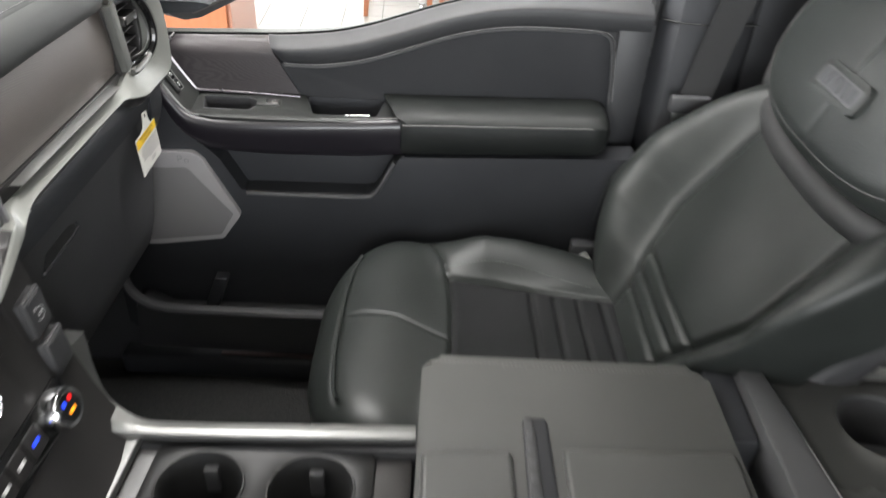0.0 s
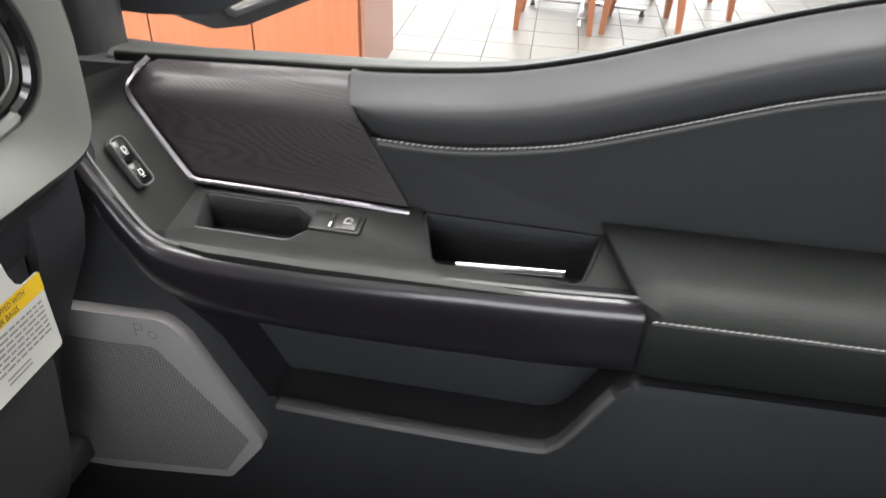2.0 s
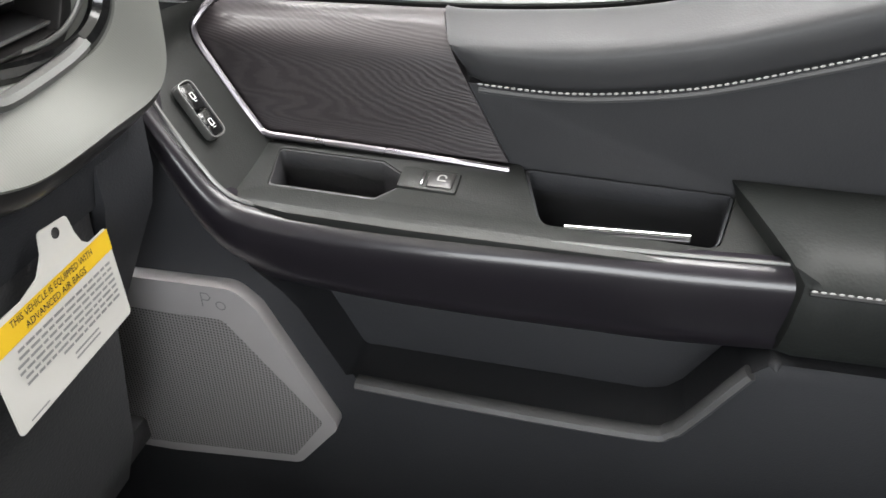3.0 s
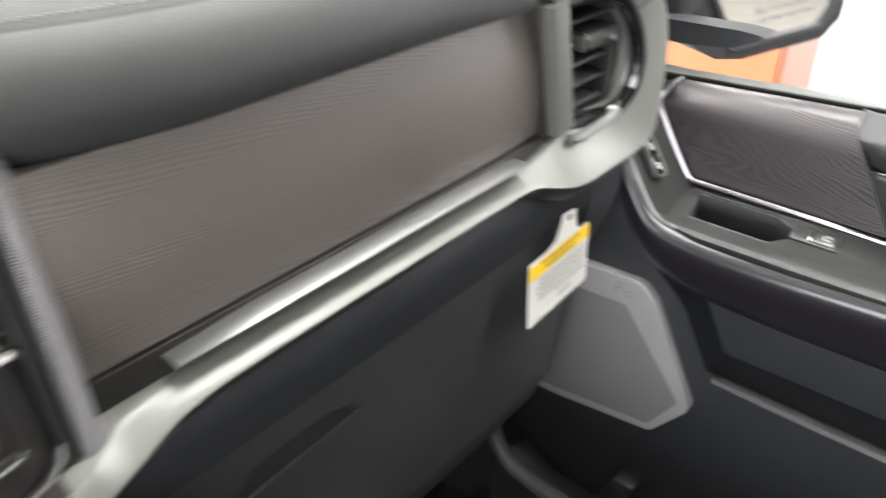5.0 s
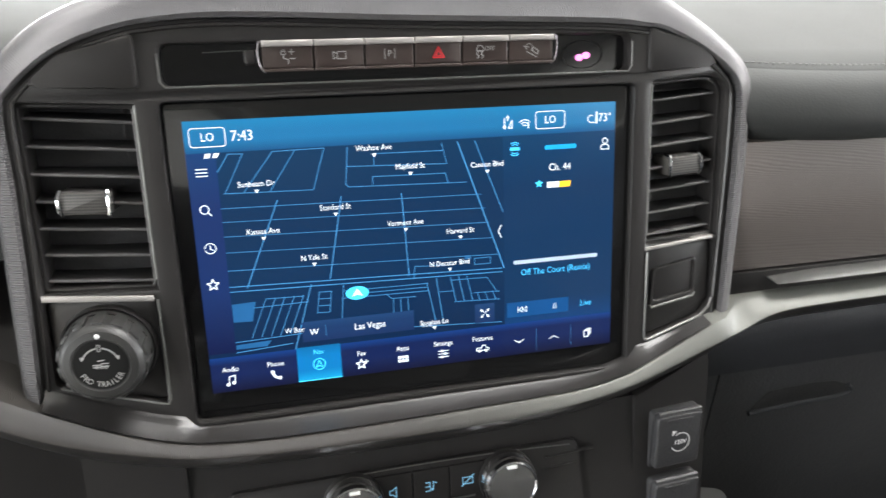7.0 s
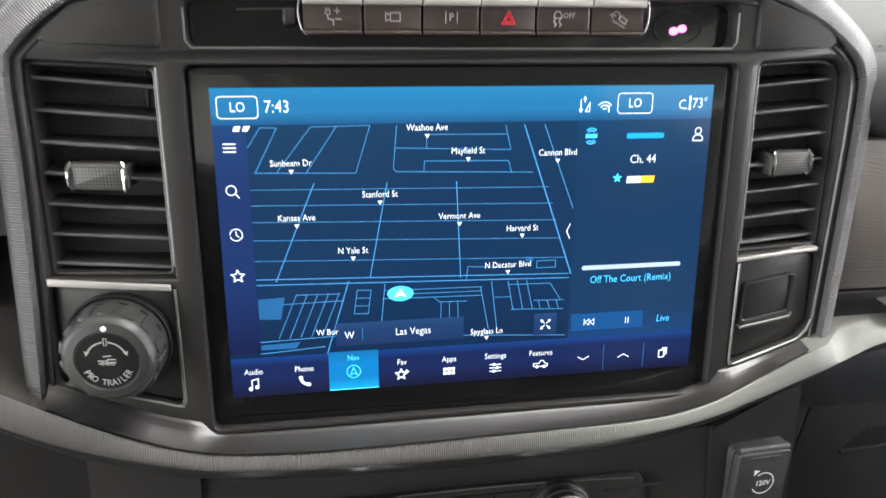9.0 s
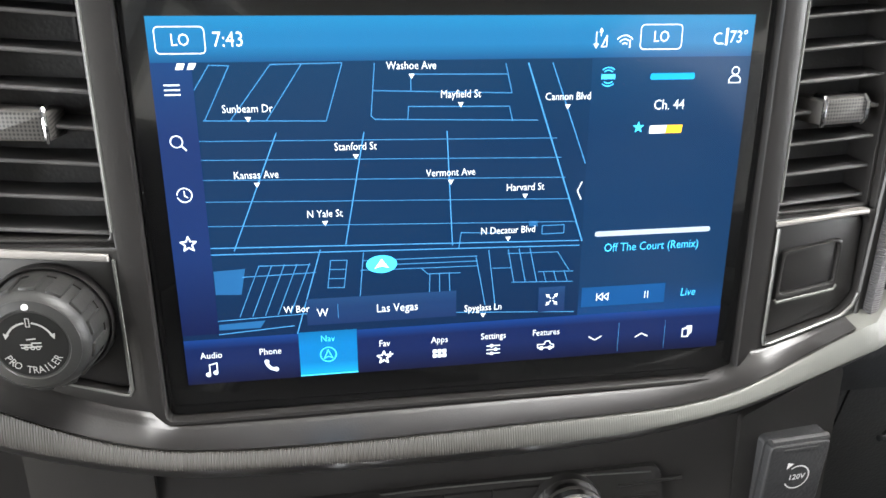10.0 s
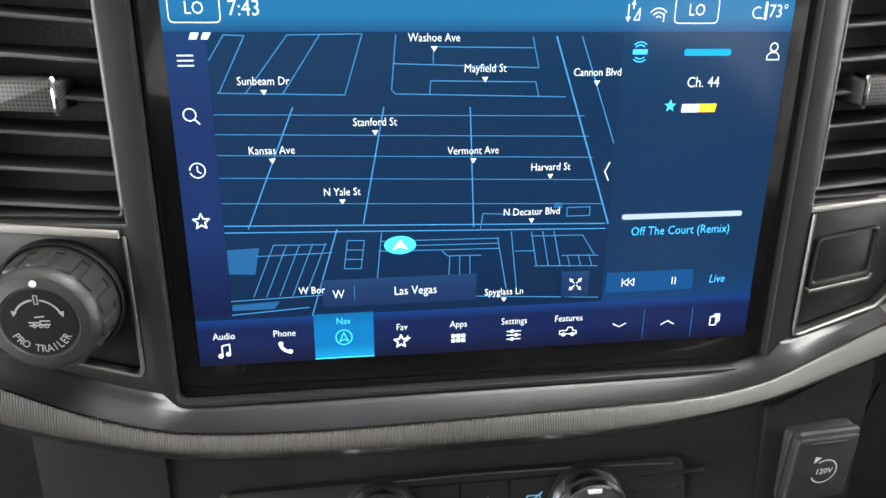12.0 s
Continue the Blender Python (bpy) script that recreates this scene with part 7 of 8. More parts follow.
def groove(d, w=0.004, depth=0.004):
    return depth * math.exp(-(d / w) ** 2)


def seg_dist(p, a, b):
    ax, ay, bx, by = a[0], a[1], b[0], b[1]
    vx, vy = bx - ax, by - ay
    t = max(0.0, min(1.0, ((p[0] - ax) * vx + (p[1] - ay) * vy) / (vx * vx + vy * vy)))
    return math.hypot(p[0] - ax - vx * t, p[1] - ay - vy * t)


def poly_dist(p, pts):
    return min(seg_dist(p, a, b) for a, b in zip(pts, pts[1:]))


def cushion_mesh(F, x0, x1, halfw, height, power, seams, drop, rings=64, around=200, taper=None, region=None, names=(), mats=(), parent=None, labels=()):
    """A padded block on a frame's plane: rings from the middle out to a superelliptic edge, then down the sides. Cut into panels by region()."""
    cx, hx = (x0 + x1) / 2, (x1 - x0) / 2
    cells = {}
    grid = []
    for i in range(rings + 9):
        row = []
        for j in range(around):
            a = 2 * math.pi * j / around
            ca, sa = math.cos(a), math.sin(a)
            k = (abs(ca) ** power + abs(sa) ** power) ** (-1 / power)
            r = min(1.0, i / rings)
            if i <= rings:
                r = 1 - (1 - r) ** 1.25
            x = cx + hx * ca * k * r
            y = halfw * sa * k * r * (taper(x, sa) if taper else 1.0)
            z = height(x, y)
            for pts, w, dp in seams:
                d = poly_dist((x, y), pts)
                if d < 4 * w:
                    z -= groove(d, w, dp)
            e = max(0.0, (r - 0.80) / 0.20)
            z -= 0.030 * (1 - math.sqrt(max(0.0, 1 - e * e)))
            if i > rings:
                q = (i - rings) / 8
                z -= drop * q
                x += (cx - x) * 0.02 * q
                y += (0 - y) * 0.03 * q
            row.append(F @ Vector((x, y, z)))
        grid.append(row)
    byreg = {}
    for i in range(len(grid) - 1):
        for j in range(around):
            k = (j + 1) % around
            ii = min(i, rings)
            a = 2 * math.pi * (j + 0.5) / around
            ca, sa = math.cos(a), math.sin(a)
            kk = (abs(ca) ** power + abs(sa) ** power) ** (-1 / power)
            r = 1 - (1 - min(1.0, (ii + 0.5) / rings)) ** 1.25
            xr = cx + hx * ca * kk * r
            reg = region(xr, halfw * sa * kk * r * (taper(xr, sa) if taper else 1.0)) if region else 0
            byreg.setdefault(reg, []).append((i, j, k))
    for reg, quads in sorted(byreg.items()):
        ids, verts, faces = {}, [], []

        def vid(i, j):
            key = (i, j if i else 0)
            if key not in ids:
                ids[key] = len(verts)
                verts.append(tuple(grid[i][j if i else 0]))
            return ids[key]
        for i, j, k in quads:
            f = [vid(i, j), vid(i, k), vid(i + 1, k), vid(i + 1, j)]
            f = [v for n, v in enumerate(f) if v not in f[:n]]
            if len(f) > 2:
                faces.append(f)
        me = bpy.data.meshes.new("panel")
        me.from_pydata(verts, [], faces)
        bm = bmesh.new()
        bm.from_mesh(me)
        bpy.data.meshes.remove(me)
        bmesh.ops.recalc_face_normals(bm, faces=bm.faces)
        up = F.to_3x3() @ Vector((0, 0, 1))
        if sum((f.normal.dot(up) * f.calc_area() for f in bm.faces), 0.0) < 0:
            bmesh.ops.reverse_faces(bm, faces=bm.faces)
        me = bpy.data.meshes.new(names[reg])
        bm.to_mesh(me)
        bm.free()
        me.materials.append(mats[reg])
        me.shade_smooth()
        ob = new(names[reg], me)
        ob.parent = parent
        tagged(ob, labels[reg] if labels else "")


def on_surface(F, pts, height, lift, n=10):
    out = []
    for a, b in zip(pts, pts[1:]):
        for k in range(n):
            x, y = a[0] + (b[0] - a[0]) * k / n, a[1] + (b[1] - a[1]) * k / n
            out.append(tuple(F @ Vector((x, y, height(x, y) + lift))))
    x, y = pts[-1]
    out.append(tuple(F @ Vector((x, y, height(x, y) + lift))))
    return out


def passenger_seat():
    t = thing("passenger_seat", "black leather passenger seat with pleated centre and grey stitching", "car seat")
    # cushion, in a frame whose origin is under the seat centre
    CF = pose(0, SEAT_Y, 1.040)

    def hc(x, y):
        b = abs(y) - 0.105
        bol = 0.046 * (1 - math.exp(-(b / 0.055) ** 2)) if b > 0 else 0.0
        bol *= min(1.0, max(0.0, (x + 0.02) / 0.10)) * lerp_table([(0.06, 1.0), (0.14, 0.86), (0.22, 0.52), (0.30, 0.16), (0.36, 0.0)], x)
        bol -= 0.05 * max(0.0, (abs(y) - 0.19) / 0.06) ** 2 * min(1.0, max(0.0, (x + 0.02) / 0.1))
        front = 0.022 * math.exp(-((x + 0.07) / 0.075) ** 2)
        frontdrop = 0.012 * max(0.0, (-0.10 - x) / 0.06) ** 2
        return 0.012 + bol + front - frontdrop + 0.03 * (max(0.0, (0.12 - x)) * 0.12)

    sR = [(0.022, 0.122), (0.10, 0.115), (0.20, 0.100), (0.30, 0.085)]
    sL = [(x, -y) for x, y in sR]
    cross = [(-0.006, 0.205), (0.012, 0.165), (0.022, 0.122), (0.028, 0.04), (0.028, -0.04), (0.022, -0.122), (0.012, -0.165), (-0.006, -0.205)]
    wrinkle = [(-0.136, 0.012), (-0.06, 0.0), (0.024, -0.03)]
    piping = [tuple(p) for p in spline([(-0.126, 0.166), (-0.134, 0.140), (-0.141, 0.07), (-0.142, 0.0), (-0.141, -0.07), (-0.134, -0.140), (-0.126, -0.166)], 4)]
    pleats = [[(0.156 + 0.038 * k, 0.094 - 0.005 * k), (0.159 + 0.038 * k, -0.094 + 0.005 * k)] for k in range(4)]
    seams = [(sR, 0.004, 0.006), (sL, 0.004, 0.006), (cross, 0.0045, 0.007), (wrinkle, 0.003, 0.0025), (piping, 0.0035, 0.004)] + [(p, 0.0045, 0.005) for p in pleats]

    def reg(x, y):
        xc = lerp_table([(0.0, 0.028), (0.04, 0.028), (0.122, 0.022), (0.165, 0.012), (0.205, -0.006), (0.25, -0.02)], abs(y))
        if x < xc:
            return 0
        yb = lerp_table([(0.022, 0.122), (0.10, 0.115), (0.20, 0.100), (0.30, 0.085)], x)
        return 1 if abs(y) < yb else (2 if y > 0 else 3)

    cushion_mesh(CF, -0.182, 0.36, 0.236, hc, 3.4, seams, 0.13, 90, 260, None, reg, ("thigh_panel", "cushion_insert", "bolster", "bolster"), (LEATHER, PERF, LEATHER, LEATHER), t, ("padded black leather front panel", "perforated pleated black leather insert", "", ""))
    part("front_piping", tube(on_surface(CF, piping, hc, 0.0005), 0.0022, 8), LEATHER, t)
    for s in (1, -1):
        line = [(0.020, s * 0.142), (0.06, s * 0.150), (0.12, s * 0.150), (0.19, s * 0.136), (0.26, s * 0.118)]
        part("bolster_stitching", stitches(on_surface(CF, [tuple(p) for p in spline(line, 3)], hc, 0.0008, 4), pitch=0.0062, length=0.004, r=0.0005), THREAD_D, t)
    part("seat_base", box(-0.11, SEAT_Y - 0.2, 0.80, 0.34, SEAT_Y + 0.2, 0.94, 0.02), PLASTIC_D, t)
    for dy in (-0.19, 0.19):
        part("seat_rail", box(-0.14, SEAT_Y + dy - 0.02, 0.70, 0.40, SEAT_Y + dy + 0.02, 0.80, 0.006), PLASTIC_D, t)

    # backrest: frame x up the back, y across, z towards the front
    lean = radians(32)
    up = Vector((math.sin(lean), 0, math.cos(lean)))
    fw = Vector((-math.cos(lean), 0, math.sin(lean)))
    BF = frame_of((0.300, SEAT_Y, 1.045), up, fw.cross(up), fw)

    bR = [(-0.02, 0.080), (0.03, 0.088), (0.07, 0.100), (0.11, 0.122), (0.18, 0.150), (0.26, 0.152), (0.36, 0.147), (0.45, 0.140)]

    def hb(x, y):
        a = abs(y)
        yb = lerp_table(bR, x)
        b = a - yb
        bol = 0.080 * (1 - math.exp(-(b / 0.055) ** 2)) if b > 0 else 0.0
        bol *= lerp_table([(-0.05, 0.15), (0.05, 0.7), (0.12, 1.0), (0.22, 1.0), (0.34, 0.62), (0.45, 0.15)], x)
        lum = 0.016 * math.exp(-((x - 0.14) / 0.10) ** 2) * math.exp(-(a / 0.12) ** 2)
        return 0.012 + bol + lum

    bL = [(x, -y) for x, y in bR]
    bp = [[(0.101 - 0.031 * k, 0.113 - 0.014 * k), (0.103 - 0.031 * k, 0.04), (0.103 - 0.031 * k, -0.04), (0.101 - 0.031 * k, -0.113 + 0.014 * k)] for k in range(3)]
    bs = [(bR, 0.0050, 0.010), (bL, 0.0050, 0.010)] + [(p, 0.005, 0.0055) for p in bp]

    def back_width(x, y):
        if y < 0:
            return lerp_table([(-0.06, 0.55), (0.05, 0.64), (0.13, 0.73), (0.20, 0.81), (0.27, 0.88), (0.36, 0.94), (0.44, 0.86)], x)
        return lerp_table([(-0.06, 0.86), (0.04, 0.97), (0.12, 1.0), (0.22, 1.0), (0.32, 0.93), (0.42, 0.84)], x)

    def breg(x, y):
        yb = lerp_table(bR, x)
        return 0 if abs(y) < yb else (1 if y > 0 else 2)

    cushion_mesh(BF, -0.06, 0.50, 0.272, hb, 3.0, bs, 0.10, 90, 260, back_width, breg, ("backrest_insert", "backrest_bolster", "backrest_bolster"), (LEATHER, LEATHER, LEATHER), t, ("smooth black leather backrest centre with pleats", "", ""))
    for s in (1, -1):
        line = [(x0, s * y0 * (1 if s > 0 else k)) for x0, y0, k in ((0.04, 0.236, 0.66), (0.12, 0.246, 0.73), (0.22, 0.243, 0.83), (0.30, 0.228, 0.93), (0.38, 0.205, 1.04))]
        part("backrest_stitching", stitches(on_surface(BF, [tuple(p) for p in spline(line, 3)], hb, -0.004, 4), pitch=0.0062, length=0.004, r=0.0005), THREAD_D, t)
    part("backrest_shell", box(-0.04, -0.20, -0.14, 0.50, 0.22, -0.06, 0.03, 3, BF), PLASTIC_D, t, "dark plastic seat back shell")

    # headrest with a piped edge and an embossed badge
    HF = BF @ Matrix.Translation((0.500, -0.006, 0.030)) @ pose(0, 0, 0, 0, -4, 0)

    def hh(x, y):
        return 0.052 - 0.9 * (x / 0.35) ** 2 * 0.10 - 0.40 * y * y

    cut = [[(-0.125, -0.004), (-0.070, -0.004)], [(-0.026, -0.004), (0.12, -0.004)]]
    edgeline = [(-0.112 + 0.0, -0.10), (-0.118, 0.0), (-0.112, 0.10)]
    hs = [(c, 0.003, 0.004) for c in cut]
    cushion_mesh(HF, -0.138, 0.160, 0.262, hh, 2.8, hs, 0.11, 64, 200, None, None, ("headrest_pad",), (LEATHER,), t, ("padded black leather headrest",))
    loop, rim = [], []
    for k in range(61):
        a = 2 * math.pi * k / 60
        ca, sa = math.cos(a), math.sin(a)
        kk = (abs(ca) ** 2.8 + abs(sa) ** 2.8) ** (-1 / 2.8)
        x, y = 0.011 + 0.149 * ca * kk * 0.90, 0.262 * sa * kk * 0.92
        loop.append(tuple(HF @ Vector((x, y, hh(x, y) - 0.0055))))
        x, y = 0.006 + 0.158 * ca * kk, 0.270 * sa * kk
        rim.append(tuple(HF @ Vector((x, y, hh(x, y) - 0.046))))
    part("headrest_piping", tube(loop, 0.0022, 8), RUBBER, t)
    # black roll added to give the shade along the headrest's side wall
    part("headrest_roll", tube(rim, 0.024, 12), RUBBER, t, "black roll in place of the shaded side of the headrest")
    badge = part("headrest_badge", prism(round_poly(rect(-0.066, -0.062, -0.026, 0.052), 0.010, 4), HF, 0.030, 0.0550, 0.004), LEATHER, t)
    part("badge_plate", prism(round_poly(rect(-0.0585, -0.054, -0.0340, 0.044), 0.006, 3), HF, 0.05, 0.0562, 0.001), GREYDOOR, t, "embossed grey badge plate")
    bars = bmesh.new()
    for k in range(5):
        prism([(-0.055, -0.048 + 0.0175 * k), (-0.055, -0.036 + 0.0175 * k), (-0.0375, -0.031 + 0.0175 * k), (-0.0375, -0.043 + 0.0175 * k)], HF, 0.055, 0.0578, 0.0003, bm=bars)
    part("badge_bars", bars, PILLAR, t, "raised bars of a worn badge")
    # belt latch beside the cushion
    part("seat_latch", box(0.24, SEAT_Y + 0.225, 0.98, 0.285, SEAT_Y + 0.255, 1.065, 0.006), PLASTIC_D, t)
    return t


passenger_seat()


def belt_buckle():
    t = thing("belt_tongue", "black seat belt with a steel tongue hanging by the pillar", "seat belt")
    rows = []
    for z, x, y in ((0.86, 0.40, 1.10), (1.05, 0.395, 1.115), (1.22, 0.40, 1.135), (1.30, 0.412, 1.148), (1.40, 0.428, 1.150), (1.55, 0.455, 1.142), (1.75, 0.49, 1.120), (1.90, 0.515, 1.10)):
        rows.append([(x - 0.024, y, z), (x + 0.024, y - 0.012, z), (x + 0.024, y - 0.0104, z), (x - 0.024, y + 0.0016, z)])
    part("webbing", loft(rows), WEB, t)
    part("tongue_cover", box(0.372, 1.126, 1.300, 0.440, 1.142, 1.330, 0.006, 3), PLASTIC_D, t)
    part("tongue", prism(round_poly([(0.385, 1.262), (0.425, 1.262), (0.43, 1.302), (0.38, 1.302)], 0.006, 3), door_frame(1.136), 0, 0.003, 0.001), STEEL, t, "steel belt tongue")
    return t


belt_buckle()


def buckle():
    t = thing("belt_buckle", "grey and black belt buckle beside the seat cushion", "buckle")
    M = pose(0.262, 1.062, 1.035, 0, -30, 10)
    part("buckle_body", box(-0.014, -0.013, -0.06, 0.014, 0.013, 0.0, 0.005, 2, M), PLASTIC_D, t)
    part("buckle_head", box(-0.016, -0.014, 0.0, 0.016, 0.014, 0.014, 0.004, 2, M), GREYTRIM, t)
    return t


buckle()

# ---------------------------------------------------------------- centre console


def centre_console():
    t = thing("centre_console", "black centre console with cup holders and a padded lid", "car console")
    # sides and front plain
    prof = [(-0.46, 0.70), (0.66, 0.70), (0.66, 1.10), (0.40, 1.135), (0.32, 1.12), (-0.03, 1.095), (-0.34, 1.085), (-0.42, 1.11), (-0.46, 1.16)]
    part("console_side", prism(prof, door_frame(0.594), 0.0, 0.022, 0.004), PLASTIC_D, t)
    part("console_side", prism(prof, door_frame(0.218), 0.0, 0.022, 0.004), PLASTIC_D, t)
    part("console_core", box(-0.45, 0.22, 0.70, 0.65, 0.572, 0.94, 0.01), PLASTIC_D, t)
    # satin rail along the top edge
    rail = spline([(-0.018, 0.592, 1.1045), (-0.12, 0.590, 1.103), (-0.25, 0.587, 1.101), (-0.335, 0.586, 1.1015), (-0.375, 0.588, 1.110), (-0.402, 0.592, 1.128), (-0.420, 0.597, 1.158), (-0.432, 0.601, 1.20)], 6)
    sc = [1.0] * 18 + [1.0 + 0.13 * k for k in range(len(rail) - 18)]
    part("silver_rail", sweep([tuple(p) for p in rail], round_poly([(-0.0105, -0.006), (0.0105, -0.006), (0.0105, 0.0035), (-0.003, 0.006), (-0.0105, 0.004)], 0.0018, 3), scales=sc), SILVER, t, "satin silver rail along the console")
    part("far_rail", sweep([(x, 0.79 - y, z) for x, y, z in [tuple(p) for p in rail]], round_poly(rect(-0.0125, -0.008, 0.0125, 0.008), 0.004, 3)), SILVER, t)
    # deck with the cup holder openings
    T = top_frame(1.083)
    c1, c2 = disc(-0.256, 0.518, 0.049, 40), disc(-0.132, 0.518, 0.049, 40)
    part("deck", plate(round_poly([(-0.43, 0.222), (-0.020, 0.222), (-0.020, 0.578), (-0.43, 0.578)], 0.006, 2), [c1, c2], T, -0.014, 0.0, 0.0015), SATIN, t)
    tray = round_poly([(-0.322, 0.448), (-0.064, 0.448), (-0.062, 0.580), (-0.318, 0.578)], 0.02, 4)
    part("holder_surround", plate(tray, [c1, c2], T, 0.0, 0.006, 0.002), KNOBFACE, t, "glossy black cup holder surround")
    for c in (c1, c2):
        cx = sum(p[0] for p in c) / 40
        cup = part("cup_holder", lathe([(0.0492, 1.082), (0.0492, 1.0905), (0.0475, 1.0905), (0.0462, 1.086), (0.042, 0.97), (0.041, 0.965), (0.0003, 0.965)], Matrix.Translation((cx, 0.518, 0)), 40, top=False), RUBBER, t)
        for k in range(3):
            part("cup_finger", box(0.036, -0.009, 1.03, 0.0455, 0.009, 1.07, 0.003, 2, Matrix.Translation((cx, 0.518, 0)) @ pose(0, 0, 0, 0, 0, 90 + 120 * k)), GREYDOOR, cup)
    part("shifter_plate", prism(round_poly(rect(-0.425, 0.232, -0.345, 0.292), 0.008, 3), T, 0.0, 0.006, 0.002), SILVER, t)
    part("bright_divider", sweep([(-0.352, 0.30, 1.090), (-0.352, 0.50, 1.090), (-0.349, 0.580, 1.091)], round_poly(rect(-0.009, -0.006, 0.009, 0.006), 0.003, 3)), SILVER, t)
    part("veneer_plate", prism(round_poly(rect(-0.428, 0.30, -0.364, 0.578), 0.006, 3), T, 0.0, 0.004, 0.0015), DASHWOOD, t, "dark wood veneer plate beside the holders")
    # rear panel and bin behind the lid
    part("rear_rise", prism(round_poly([(0.3285, 0.662), (0.366, 0.662), (0.362, 0.545), (0.3275, 0.545)], 0.005, 3), top_frame(0), 1.06, 1.168, 0.006), PLASTIC, t)
    part("rear_ridge", prism(round_poly([(0.366, 0.668), (0.394, 0.668), (0.415, 0.44), (0.364, 0.44)], 0.006, 3), top_frame(0), 1.10, 1.182, 0.008), GREYDOOR, t)
    part("rear_bin", plate(round_poly([(0.420, 0.13), (0.66, 0.13), (0.66, 0.658), (0.399, 0.658), (0.4155, 0.47)], 0.010, 3), [disc(0.520, 0.585, 0.050, 32)], top_frame(1.162), -0.03, 0.0, 0.002), TRAYGLOSS, t, "glossy black rear tray")
    part("rear_cup", lathe([(0.050, 1.161), (0.046, 1.157), (0.042, 1.08), (0.0003, 1.08)], Matrix.Translation((0.520, 0.585, 0)), 32, top=False), PLASTIC_D, t)
    part("rear_bright_edge", sweep([(0.400, 0.660, 1.172), (0.48, 0.660, 1.172), (0.655, 0.660, 1.172)], round_poly(rect(-0.007, -0.005, 0.007, 0.005), 0.002, 2)), SILVER, t)
    part("rear_bright_edge", tube([(0.398, 0.655, 1.172), (0.408, 0.56, 1.172), (0.420, 0.45, 1.172)], 0.0026, 8), CHROME, t)
    # padded lid
    lid_edge = round_poly([(-0.018, 0.140), (0.328, 0.140), (0.324, 0.648), (-0.014, 0.648)], 0.022, 5)
    lid = part("lid", prism(lid_edge, top_frame(0), 1.105, 1.182, 0.012, 4), LIDVINYL, t, "padded black leather console lid")
    part("lid_stitching", stitches([(-0.004 + 0.016 * k, 0.6375, 1.1822) for k in range(21)], pitch=0.0052, length=0.0032, r=0.0005), THREAD_D, lid)
    part("lid_stitching", stitches([(0.08 + 0.012 * k, 0.6325, 1.1823) for k in range(21)], pitch=0.0052, length=0.0032, r=0.0005), THREAD_D, lid)
    part("lid_step", prism(round_poly([(-0.012, 0.16), (0.084, 0.16), (0.084, 0.503), (-0.010, 0.500)], 0.008, 3), top_frame(0), 1.17, 1.1885, 0.0065, 5), LIDVINYL, lid)
    part("lid_step", prism(round_poly([(0.136, 0.16), (0.320, 0.16), (0.320, 0.513), (0.136, 0.510)], 0.008, 3), top_frame(0), 1.17, 1.1885, 0.0065, 5), LIDVINYL, lid)
    part("latch_channel", prism(round_poly([(0.092, 0.30), (0.128, 0.30), (0.124, 0.552), (0.098, 0.552)], 0.006, 3), top_frame(0), 1.17, 1.1852, 0.002, 2), LEATHER_D, lid)
    latch = part("lid_latch", prism(round_poly([(0.0965, 0.40), (0.1105, 0.40), (0.1085, 0.546), (0.0975, 0.546)], 0.003, 3), top_frame(0), 1.18, 1.1885, 0.0015), PLASTIC_D, lid, "dark latch strip with worn raised marks")
    marks = bmesh.new()
    for k in range(7):
        prism(rect(0.1, 0.41 + 0.018 * k, 0.107, 0.42 + 0.018 * k), top_frame(0), 1.188, 1.1892, 0.0003, bm=marks)
    part("latch_marks", marks, GREYDOOR, lid)
    return t


centre_console()


def floor_mat():
    t = thing("floor_mat", "black carpet floor mat in the passenger footwell", "floor mat")
    part("mat_carpet", prism(round_poly([(-0.86, 0.64), (-0.14, 0.64), (-0.14, 1.03), (-0.52, 1.06), (-0.84, 1.02)], 0.05, 5), top_frame(0), 0.702, 0.714, 0.004), CARPET, t)
    return t


floor_mat()


def sill_plate():
    t = thing("sill_plate", "black door sill plate with a bright strip", "sill")
    part("sill_cover", box(-0.62, 1.07, 0.70, 0.34, 1.19, 0.755, 0.012, 3), PLASTIC, t)
    part("bright_strip", box(-0.42, 1.082, 0.755, 0.20, 1.092, 0.7585, 0.001), COPPER, t)
    return t


COPPER = mat("dull_bronze_strip", (0.14, 0.10, 0.09), 0.35, metal=0.7, colour2=(0.1, 0.07, 0.065), scale=30)
sill_plate()

# ---------------------------------------------------------------- showroom things


def service_counter():
    t = thing("wooden_counter", "orange cherry veneer reception counter on the tiled floor", "counter")
    M = pose(-1.285, 4.35, 0, 0, 0, 2.5)
    part("plinth", box(-3.56, 0.05, 0.004, -0.02, 0.72, 0.09, 0.004, 1, M), INK, t)
    part("carcass", box(-3.6, 0.02, 0.09, -0.002, 0.74, 1.06, 0.004, 1, M), CABWOOD, t)
    for k in range(6):
        x1 = -0.004 - 0.59 * k
        part("front_panel", box(x1 - 0.583, 0.0, 0.07, x1, 0.02, 1.05, 0.003, 1, M), CABWOOD, t)
    part("end_panel", box(-0.002, 0.03, 0.03, 0.018, 0.735, 1.05, 0.003, 1, M), CABWOOD2, t, "pinkish veneer end panel")
    part("end_handle", tube([tuple(M @ Vector((0.026, 0.42, z))) for z in (0.78, 0.93)], 0.006, 8), STEEL, t)
    part("worktop", box(-3.64, -0.03, 1.06, 0.05, 0.78, 1.10, 0.006, 2, M), SATIN, t)
    return t


